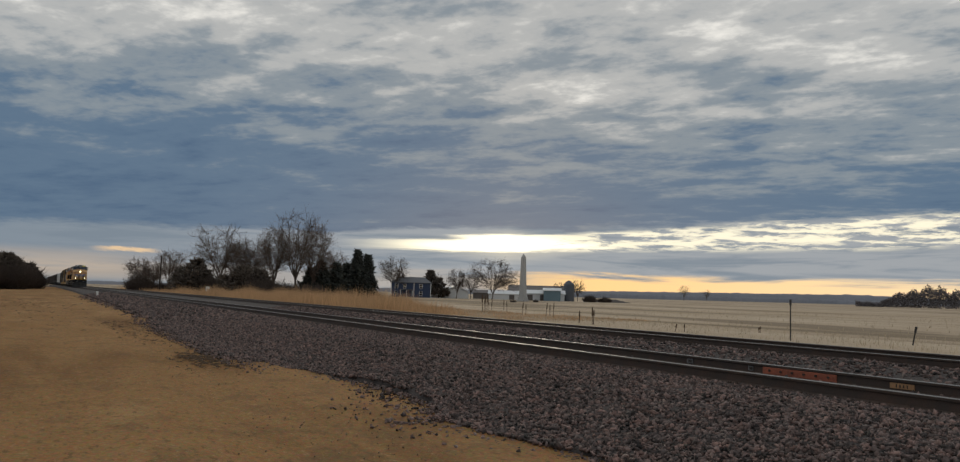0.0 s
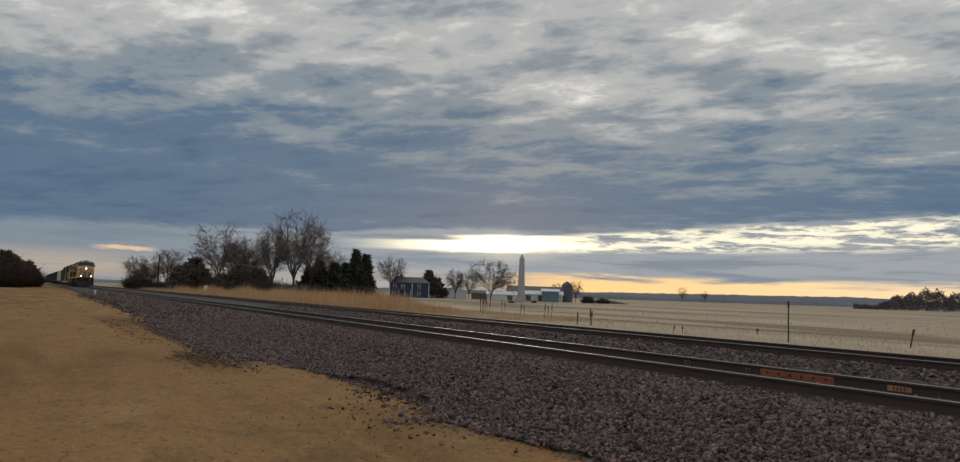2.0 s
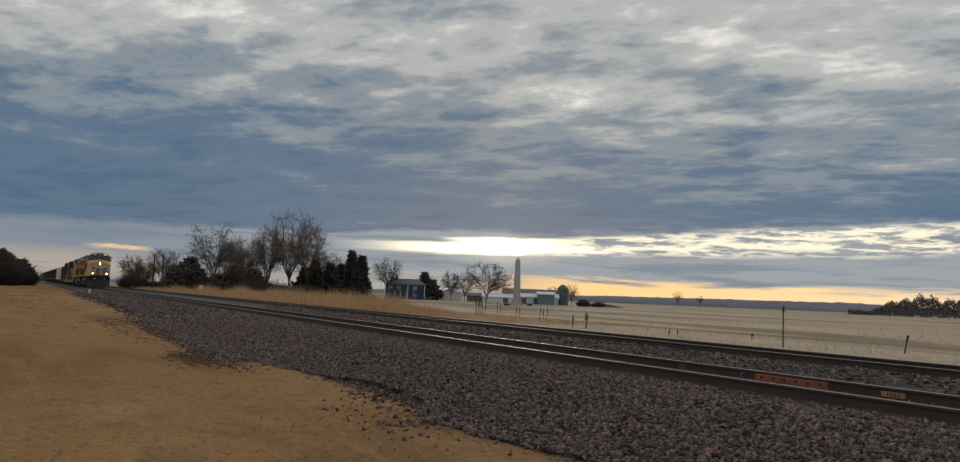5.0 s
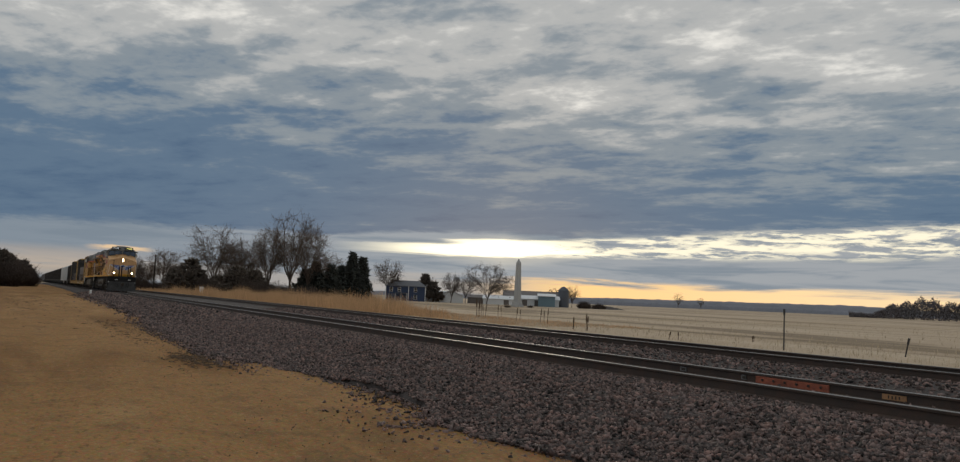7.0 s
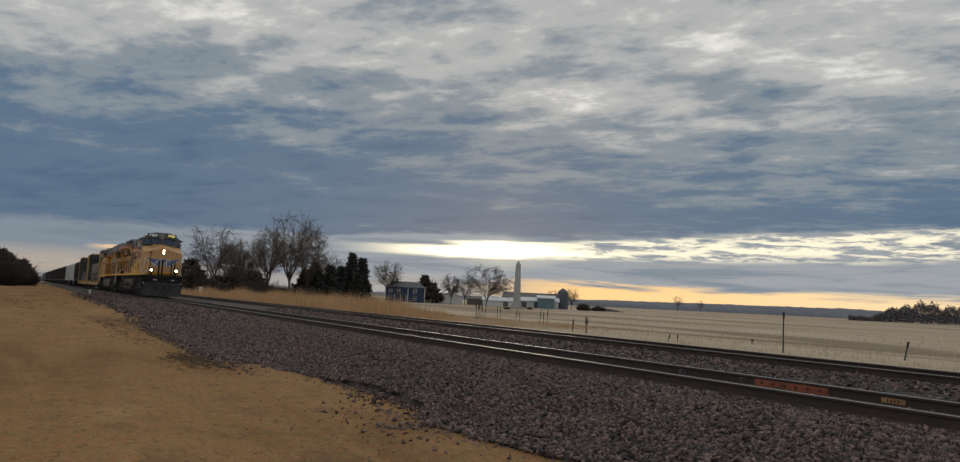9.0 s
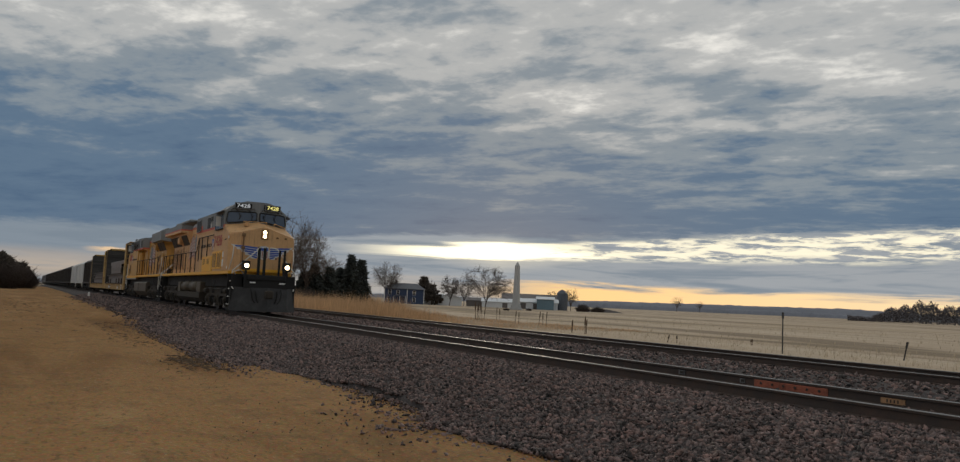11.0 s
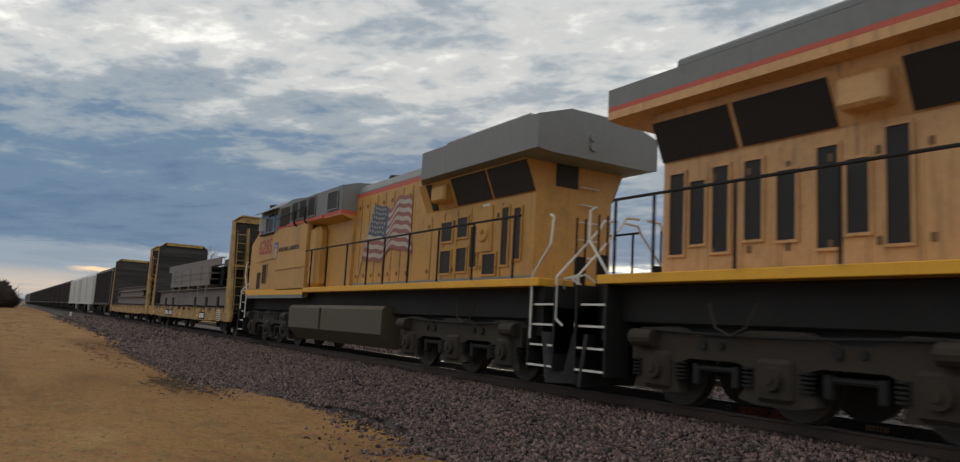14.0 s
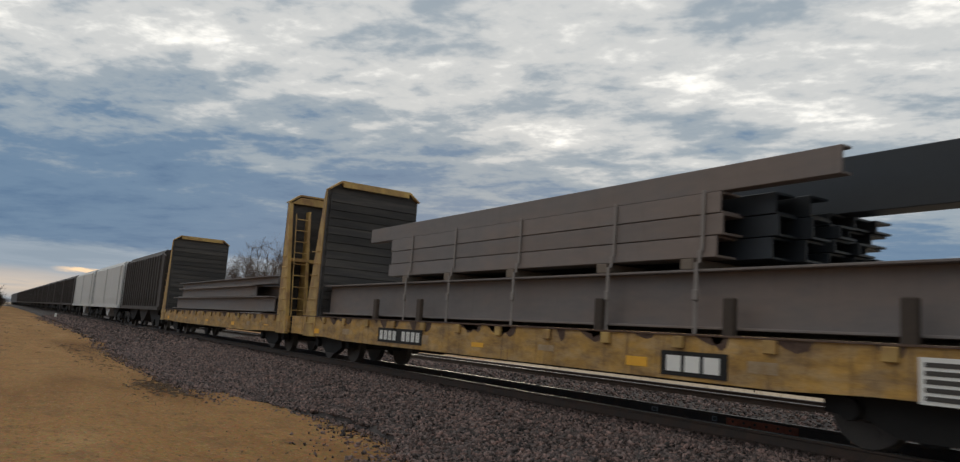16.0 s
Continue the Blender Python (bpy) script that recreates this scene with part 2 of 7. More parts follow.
M["bark"] = paint("bark_grey_brown", (0.105, 0.080, 0.065), 0.95, var=0.3, grain=6)
M["twig"] = paint("twig_brown", (0.150, 0.112, 0.092), 0.95, var=0.3, grain=3)
M["twig_dark"] = paint("twig_dark", (0.085, 0.065, 0.055), 0.95, var=0.3, grain=3)
M["needle"] = paint("needles_dark_green", (0.040, 0.046, 0.040), 0.9, var=0.5, grain=3, per_piece=0.4)
M["cedar"] = paint("cedar_dull_brown_green", (0.085, 0.068, 0.054), 0.9, var=0.4, grain=3, per_piece=0.4)
M["grass"] = paint("dry_tall_grass", (0.50, 0.295, 0.145), 0.9, var=0.3, grain=0.6, per_piece=0.35, second=(0.42, 0.24, 0.115), second_amount=0.7)
M["stubble"] = paint("pale_dry_grass", (0.40, 0.315, 0.205), 0.9, var=0.3, grain=0.8, per_piece=0.35)
M["weed"] = paint("dry_weed_stalk", (0.105, 0.070, 0.044), 0.95, var=0.3, grain=3)
M["concrete"] = paint("weathered_concrete", (0.42, 0.42, 0.415), 0.9, var=0.16, grain=1.2, streaks=0.25, dirt_colour=(0.2, 0.2, 0.2), bump=0.2)
M["siding_blue"] = paint("blue_siding", (0.030, 0.052, 0.115), 0.6, var=0.12, grain=2)
M["roof_grey"] = paint("grey_shingles", (0.13, 0.135, 0.15), 0.9, var=0.3, grain=4)
M["white"] = paint("white_paint", (0.72, 0.72, 0.72), 0.6, var=0.08, grain=2)
M["metal_white"] = paint("white_ribbed_metal", (0.66, 0.68, 0.70), 0.45, var=0.08, grain=1)
M["metal_teal"] = paint("teal_metal_siding", (0.14, 0.22, 0.27), 0.5, var=0.12, grain=1)
M["roof_rust"] = paint("dull_brown_metal_roof", (0.13, 0.115, 0.11), 0.6, var=0.2, grain=1)
M["silo"] = paint("dark_silo_staves", (0.085, 0.095, 0.115), 0.6, var=0.2, grain=2)
M["pane"] = glass("dark_window_glass", (0.02, 0.025, 0.03))
# far hills and woods: distance haze is put into these bluish base colours
M["hill"] = paint("far_wooded_hills_hazed", (0.17, 0.18, 0.21), 1.0, var=0.25, grain=0.03)
M["wood_far"] = paint("far_bare_woods_hazed", (0.135, 0.125, 0.135), 1.0, var=0.3, grain=0.3, per_piece=0.3)
M["steel_post"] = paint("dark_steel_post", (0.03, 0.028, 0.028), 0.7, var=0.3, grain=8)
M["sign"] = paint("white_sign_face", (0.75, 0.75, 0.72), 0.5, var=0.06, grain=5)

# ---- mesh helpers ----


def mesh_from(name, bm, material):
    me = bpy.data.meshes.new(name)
    bm.to_mesh(me)
    bm.free()
    for mt in material if isinstance(material, (list, tuple)) else [material]:
        me.materials.append(mt)
    return me


def part(name, bm, material, parent=None, label="", smooth=False):
    """Links a bmesh as one mesh object, under a thing or a part."""
    ob = new(name, mesh_from(name, bm, material))
    if smooth:
        ob.data.shade_smooth()
    if parent is not None:
        ob.parent = parent
    if label:
        tagged(ob, label)
    return ob


def arrays(name, verts, faces, material, parent=None):
    """A mesh object from numpy arrays of corners and equal-sided faces."""
    me = bpy.data.meshes.new(name)
    k = faces.shape[1]
    me.vertices.add(len(verts))
    me.vertices.foreach_set("co", np.asarray(verts, dtype=np.float32).ravel())
    me.loops.add(faces.size)
    me.loops.foreach_set("vertex_index", faces.astype(np.int32).ravel())
    me.polygons.add(len(faces))
    me.polygons.foreach_set("loop_start", np.arange(0, faces.size, k, dtype=np.int32))
    me.update(calc_edges=True)
    me.materials.append(material)
    ob = new(name, me)
    if parent is not None:
        ob.parent = parent
    return ob


def box(bm, x0, x1, y0, y1, z0, z1, bevel=0.0, mat=0):
    m = Matrix.LocRotScale(((x0 + x1) / 2, (y0 + y1) / 2, (z0 + z1) / 2), None, (abs(x1 - x0), abs(y1 - y0), abs(z1 - z0)))
    vs = bmesh.ops.create_cube(bm, size=1, matrix=m)["verts"]
    fs = {f for v in vs for f in v.link_faces}
    for f in fs:
        f.material_index = mat
    if bevel:
        es = list({e for v in vs for e in v.link_edges})
        bmesh.ops.bevel(bm, geom=es, offset=bevel, segments=1, affect="EDGES", material=-1)
    return bm


def rod(bm, a, b, r, r2=None, sides=8, cap=True, mat=0):
    """A round bar from a to b."""
    a, b = Vector(a), Vector(b)
    d = b - a
    if d.length < 1e-6:
        return bm
    q = d.to_track_quat("Z", "Y").to_matrix().to_4x4()
    vs = bmesh.ops.create_cone(bm, cap_ends=cap, segments=sides, radius1=r, radius2=r if r2 is None else r2, depth=d.length,
                               matrix=Matrix.Translation((a + b) / 2) @ q)["verts"]
    if mat:
        for f in {f for v in vs for f in v.link_faces}:
            f.material_index = mat
    return bm


def tube(bm, pts, r, sides=8):
    for a, b in zip(pts, pts[1:]):
        rod(bm, a, b, r, sides=sides)
    for p in pts[1:-1]:
        bmesh.ops.create_icosphere(bm, subdivisions=1, radius=r * 1.02, matrix=Matrix.Translation(p))
    return bm


def prism(bm, outline, axis, lo, hi, mat=0):
    """A plate: an outline of (u, v) pairs pushed along an axis from lo to hi. Axis y: (x, z); x: (y, z); z: (x, y)."""
    def at(u, v, w):
        return {"x": (w, u, v), "y": (u, w, v), "z": (u, v, w)}[axis]
    a = [bm.verts.new(at(u, v, lo)) for u, v in outline]
    b = [bm.verts.new(at(u, v, hi)) for u, v in outline]
    fs = [bm.faces.new(a), bm.faces.new(b[::-1])]
    k = len(a)
    for i in range(k):
        fs.append(bm.faces.new((a[i], b[i], b[(i + 1) % k], a[(i + 1) % k])))
    for f in fs:
        f.material_index = mat
    bmesh.ops.recalc_face_normals(bm, faces=fs)
    return bm


def B():
    return bmesh.new()


def empty(name, m, label="", category="", group=""):
    e = new(name)
    e.matrix_world = m
    return tagged(e, label, category, group)


# ---- ground, lot, ballast, tracks ----
TRACK_Y, TRACK2_Y, GAUGE = 9.635, 15.95, 1.505
LOT_Z, FIELD_Z = -0.62, -0.85


def smooth_step(a, b, v):
    t = np.clip((v - a) / (b - a), 0, 1)
    return t * t * (3 - 2 * t)


def terrain(x, y):
    """Height of the ground sheet."""
    r = np.hypot(x, y)
    z = LOT_Z - 0.15 + (FIELD_Z - LOT_Z + 0.15) * smooth_step(10.0, 22.0, y)
    swell = 0.22 * np.sin(x * 0.021 + 1.0) * np.sin(y * 0.027) * smooth_step(40, 140, r)
    return z + np.where(y > 20, swell, 0.0)


def ground_sheet():
    ring = np.concatenate([np.arange(-60, 60, 4.0), [60, 70, 85, 105, 130, 165, 210, 270, 350, 460, 620, 850, 1200, 1800, 2700, 4200]])
    neg = -ring[ring > 60][::-1]
    ax = np.concatenate([neg, [-60] if neg[-1] != -60 else [], ring[ring > -60]])
    ax = np.unique(ax)
    X, Y = np.meshgrid(ax, ax)
    v = np.stack([X, Y, terrain(X, Y)], -1).reshape(-1, 3)
    k = len(ax)
    i = np.arange(k * k).reshape(k, k)
    f = np.stack([i[:-1, :-1], i[:-1, 1:], i[1:, 1:], i[1:, :-1]], -1).reshape(-1, 4)
    ob = arrays("ground", v, f, M["field"])
    tagged(ob, "pale dry stubble field running to far wooded hills", "field", kind="structure")


def lot_edge(x):
    """Where the tan lot meets the ballast, along the line."""
    along = [-200, -120, -91, -70, -47, -28.6, -22, -19, -16, -13.2, -11, -9.6, -8.8, -7.8, -7.0, 10]
    across = [6.6, 6.0, 5.6, 5.4, 5.1, 4.3, 3.95, 3.9, 4.45, 5.15, 5.2, 5.05, 4.62, 4.62, 4.8, 4.9]
    return np.interp(x, along, across) + 0.10 * np.sin(x * 1.13 + 2.0) + 0.06 * np.sin(x * 2.9) + 0.04 * np.sin(x * 6.7)


def lot():
    xs = np.concatenate([np.arange(-320, -60, 4.0), np.arange(-60, 12, 0.4), np.arange(12, 80, 4.0)])
    us = np.concatenate([[-60, -30, -15, -8, -4], np.linspace(-2.0, 1.0, 16)])
    X = np.repeat(xs[:, None], len(us), 1)
    e = lot_edge(xs)[:, None]
    Y = np.where(us[None] > 0, e + us[None] * 0.9, us[None] * 1.0 + (e - 0.0) * np.clip((us[None] + 4) / 4, 0, 1))
    Z = LOT_Z + 0.018 * np.sin(X * 0.7 + Y * 1.3) + 0.02 * np.sin(X * 0.13 + Y * 2.1) - 0.05 * np.clip((us[None] - 0.1) / 0.9, 0, 1)
    rut = 0.035 * np.exp(-((Y - 2.2 + 0.02 * X) / 0.28) ** 2) + 0.03 * np.exp(-((Y - 0.5 + 0.02 * X) / 0.3) ** 2)
    Z = Z - rut
    v = np.stack([X, Y, Z], -1).reshape(-1, 3)
    i = np.arange(len(xs) * len(us)).reshape(len(xs), len(us))
    f = np.stack([i[:-1, :-1], i[1:, :-1], i[1:, 1:], i[:-1, 1:]], -1).reshape(-1, 4)
    ob = arrays("lot", v, f, M["sand"])
    ob.data.shade_smooth()
    tagged(ob, "packed tan sand and gravel lot beside the railway line", "gravel lot", kind="structure")


def bed_height(x, y):
    """Top of the crushed-stone bed across both tracks."""
    shoulder = LOT_Z + 0.02 + (0.0 - 0.185 - LOT_Z - 0.02) * smooth_step(4.3, 8.0, y)
    gap = -0.16 * np.exp(-((y - 12.75) / 0.9) ** 2)
    far = -(0.62) * smooth_step(17.2, 20.5, y)
    return shoulder + gap + far


def ballast():
    xs = np.concatenate([np.arange(-420, -60, 6.0), np.arange(-60, 14, 0.5), np.arange(14, 100, 6.0)])
    ys = np.concatenate([np.linspace(3.4, 8.4, 42), np.linspace(8.8, 21.0, 40)])
    X, Y = np.meshgrid(xs, ys)
    Z = bed_height(X, Y) + 0.012 * np.sin(X * 3.1) * np.sin(Y * 4.3)
    Z = np.where((Y < lot_edge(X) + 0.05), LOT_Z - 0.06, Z)
    v = np.stack([X, Y, Z], -1).reshape(-1, 3)
    i = np.arange(len(xs) * len(ys)).reshape(len(ys), len(xs))
    f = np.stack([i[:-1, :-1], i[:-1, 1:], i[1:, 1:], i[1:, :-1]], -1).reshape(-1, 4)
    ob = arrays("ballast_bed", v, f, M["ballast_bed"])
    tagged(ob, "dark grey-purple crushed stone bed under two railway tracks", "ballast", kind="structure")


def stones(name, count, x0, x1, y0, y1, size, label, seed, edge=True, density=None):
    """Loose crushed stones strewn over the bed: jittered six-sided lumps."""
    rng = np.random.default_rng(seed)
    u = rng.random(count)
    x = x1 + (x0 - x1) * (u if density is None else u ** density)
    y = y0 + (y1 - y0) * rng.random(count)
    if edge:
        keep = y > lot_edge(x) - rng.exponential(0.34, count) * rng.choice([1, 0.15], count)
        x, y = x[keep], y[keep]
    c = len(x)
    s = size * (0.5 + 1.0 * rng.random(c) ** 1.8) * (1 + np.clip(-x - 14, 0, 80) * 0.009)
    base = np.array([[-1, -1, -1], [1, -1, -1], [1, 1, -1], [-1, 1, -1], [-.75, -.75, 1], [.75, -.75, 1], [.75, .75, 1], [-.75, .75, 1]], float) * 0.5
    v = base[None] * rng.uniform(0.30, 1.2, (c, 8, 3)) * np.stack([s * rng.uniform(1.0, 2.2, c), s * rng.uniform(0.7, 1.3, c), s * rng.uniform(0.45, 0.95, c)], -1)[:, None]
    q = rng.normal(size=(c, 4)) * [1, 0.5, 0.5, 1]
    q /= np.linalg.norm(q, axis=1)[:, None]
    w, a, b, d = q.T
    R = np.stack([np.stack([1 - 2 * (b * b + d * d), 2 * (a * b - w * d), 2 * (a * d + w * b)], -1),
                  np.stack([2 * (a * b + w * d), 1 - 2 * (a * a + d * d), 2 * (b * d - w * a)], -1),
                  np.stack([2 * (a * d - w * b), 2 * (b * d + w * a), 1 - 2 * (a * a + b * b)], -1)], 1)
    v = np.einsum("nij,nkj->nki", R, v)
    z = np.where(y < lot_edge(x), LOT_Z, bed_height(x, y)) + s * 0.18
    v += np.stack([x, y, z], -1)[:, None]
    f = np.array([[0, 3, 2, 1], [4, 5, 6, 7], [0, 1, 5, 4], [1, 2, 6, 5], [2, 3, 7, 6], [3, 0, 4, 7]])
    F = (f[None] + 8 * np.arange(c)[:, None, None]).reshape(-1, 4)
    ob = arrays(name, v.reshape(-1, 3), F, M["stone"])
    tagged(ob, label, "ballast stones", kind="stuff")


RAIL = [(-0.075, -0.185), (0.075, -0.185), (0.075, -0.172), (0.012, -0.150), (0.010, -0.045), (0.036, -0.036), (0.037, -0.006), (0.028, 0.0),
        (-0.028, 0.0), (-0.037, -0.006), (-0.036, -0.036), (-0.010, -0.045), (-0.012, -0.150), (-0.075, -0.172)]


def rail(y, parent):
    bm = B()
    prism(bm, [(y + u, v) for u, v in RAIL], "x", -700, 260)
    bm.faces.ensure_lookup_table()
    for f in bm.faces:
        c = f.calc_center_median()
        if c.z > -0.004 and abs(f.normal.z) > 0.5:
            f.material_index = 1
    part("rail", bm, [M["rail"], M["rail_head"]], parent, "rust-brown rail with polished head")


def track(y, label, near):
    t = empty("railway_track", pose(0, 0, 0), label, "railway track", "tracks")
    for s in (-1, 1):
        rail(y + s * GAUGE / 2, t)
    bm = B()
    box(bm, -0.115, 0.115, -1.3, 1.3, -0.09, 0.09, 0.01)
    tie_mesh = mesh_from("tie", bm, M["tie"])
    bm = B()
    box(bm, -0.10, 0.10, -0.19, 0.19, -0.008, 0.008)
    for sx in (-0.06, 0.06):
        for sy in (-0.1, 0.1):
            box(bm, sx - 0.015, sx + 0.015, sy - 0.02, sy + 0.02, 0.008, 0.035)
    plate_mesh = mesh_from("tie_plate", bm, M["rail"])
    x, k = 4.0, 0
    while x > -75:
        o = new("tie", tie_mesh)
        o.parent, o.matrix_local = t, pose(x, y + random.uniform(-0.04, 0.04), -0.282, 0, 0, random.uniform(-1.2, 1.2))
        if k < 60:
            for s in (-1, 1):
                p = new("tie_plate", plate_mesh)
                p.parent, p.matrix_local = t, pose(x, y + s * GAUGE / 2, -0.187)
        x -= 0.53
        k += 1
    return t


ground_sheet()
lot()
ballast()
track_near = track(TRACK_Y, "rusty railway track on dark wooden ties, rail heads polished", True)
track_far = track(TRACK2_Y, "second rusty railway track behind, on dark wooden ties", False)

# ---- loose stones on the bed ----
stones("ballast_stones", 112000, -36, -1.5, 3.6, 8.75, 0.039, "loose dark grey and purple crushed stones by the near rail", 11, True, 1.35)
stones("ballast_stones", 22000, -110, -30, 4.0, 8.75, 0.062, "loose dark grey crushed stones along the line", 12)
stones("ballast_stones", 9000, -30, 0, 9.0, 10.25, 0.052, "loose dark grey crushed stones between the rails", 13, False)
stones("ballast_stones", 22000, -50, 0, 10.55, 15.1, 0.058, "loose grey crushed stones between the two tracks", 14, False)
stones("ballast_stones", 9000, -60, 0, 15.3, 19.0, 0.07, "loose grey crushed stones round the far track", 15, False)


def grit():
    """Small pebbles strewn over the lot."""
    rng = np.random.default_rng(5)
    c = 2600
    x = -2.0 - 40 * rng.random(c) ** 1.6
    y = lot_edge(x) - rng.exponential(1.3, c) - 0.02
    s = rng.uniform(0.004, 0.013, c) * (1 - 0.06 * np.clip(lot_edge(x) - y, 0, 9))
    tet = np.array([[1, 1, 0.8], [-1, -1, 0.9], [-1, 1, -1], [1, -1, -1]], float)
    v = tet[None] * s[:, None, None] * rng.uniform(0.6, 1.2, (c, 4, 3)) + np.stack([x, y, LOT_Z + s * 0.3], -1)[:, None]
    f = np.array([[0, 1, 2], [0, 3, 1], [0, 2, 3], [1, 3, 2]])
    ob = arrays("pebbles", v.reshape(-1, 3), (f[None] + 4 * np.arange(c)[:, None, None]).reshape(-1, 3), M["pebble"])
    tagged(ob, "small tan pebbles scattered over the tan lot", "pebbles", kind="stuff")


grit()


def litter(x, y, w, d, count, seed, label):
    """Dead stalks lying on the lot."""
    rng = np.random.default_rng(seed)
    V, F = [], []
    for k in range(count):
        a = rng.normal(0, 0.5)
        px_, py_ = x + rng.normal(0, w), y + rng.normal(0, d)
        l, r = rng.uniform(0.1, 0.4), rng.uniform(0.006, 0.014)
        dx, dy = math.cos(a) * l / 2, math.sin(a) * l / 2
        b = len(V)
        V += [(px_ - dx, py_ - dy - r, LOT_Z + 0.005), (px_ - dx, py_ - dy + r, LOT_Z + 0.005), (px_, py_, LOT_Z + 0.005 + 2.5 * r), (px_ + dx, py_ + dy, LOT_Z + 0.006)]
        F += [(b, b + 1, b + 2), (b + 1, b + 3, b + 2), (b, b + 2, b + 3), (b, b + 3, b + 1)]
    ob = arrays("dead_stalks", np.array(V), np.array(F), M["weed"])
    tagged(ob, label, "dead stalks", kind="stuff")


litter(-18.0, 3.35, 1.0, 0.30, 230, 21, "dark clump of dead weed stalks lying on the tan lot")
litter(-30.0, 3.2, 4.0, 0.5, 200, 22, "dark scraps of dead weeds strewn on the tan lot")
litter(-60.0, 0.0, 14.0, 1.6, 400, 23, "dark scraps of dead weeds strewn far along the lot")


# orange-painted joint bar and tag on the near track's far rail
def joint_bar():
    y = TRACK_Y + GAUGE / 2
    bm = B()
    box(bm, -8.43, -7.1, y - 0.034, y - 0.012, -0.165, -0.045, 0.010)
    ob = part("joint_bar", bm, M["orange"], track_near, "worn orange-painted rail joint bar with bolts")
    for k in range(6):
        bm = B()
        rod(bm, (-8.28 + k * 0.21, y - 0.030, -0.095), (-8.28 + k * 0.21, y - 0.055, -0.095), 0.02, sides=6)
        part("bolt", bm, M["rail"], ob)
    for x0, x1, mt in ((-6.29, -5.95, "tag_yellow"), (-8.72, -8.62, "rail_head"), (-10.1, -9.95, "rail_head")):
        bm = B()
        box(bm, x0, x1, y - 0.026, y - 0.012, -0.135, -0.06)
        tg = part("rail_mark", bm, M[mt], track_near, "faded yellow paint mark on the rail web")
        for k in range(4):
            bm = B()
            a = x0 + (x1 - x0) * (0.25 + 0.15 * k)
            box(bm, a, a + 0.018, y - 0.029, y - 0.026, -0.12, -0.075)
            part("letter_bar", bm, M["decal_ink"], tg)


M["decal_ink"] = paint("dark_ink", (0.05, 0.04, 0.03), 0.7, var=0.1, grain=10)
joint_bar()


def at(az, d, z=FIELD_Z):
    a = radians(az)
    return Vector((d * math.sin(a), d * math.cos(a), z))


def ground_z(x, y):
    return float(terrain(np.array([x]), np.array([y]))[0])


# ---- trees ----
def limb_tubes(segs, sides):
    """Tapered tubes from (start, end, r0, r1)."""
    V, F = [], []
    for a, b, r0, r1 in segs:
        d = (b - a).normalized()
        u = d.orthogonal().normalized()
        w = d.cross(u)
        k = len(V)
        for p, r in ((a, r0), (b, r1)):
            for i in range(sides):
                t = 2 * math.pi * i / sides
                V.append(p + (u * math.cos(t) + w * math.sin(t)) * r)
        for i in range(sides):
            j = (i + 1) % sides
            F.append((k + i, k + j, k + sides + j, k + sides + i))
    return np.array([v[:] for v in V]), np.array(F)


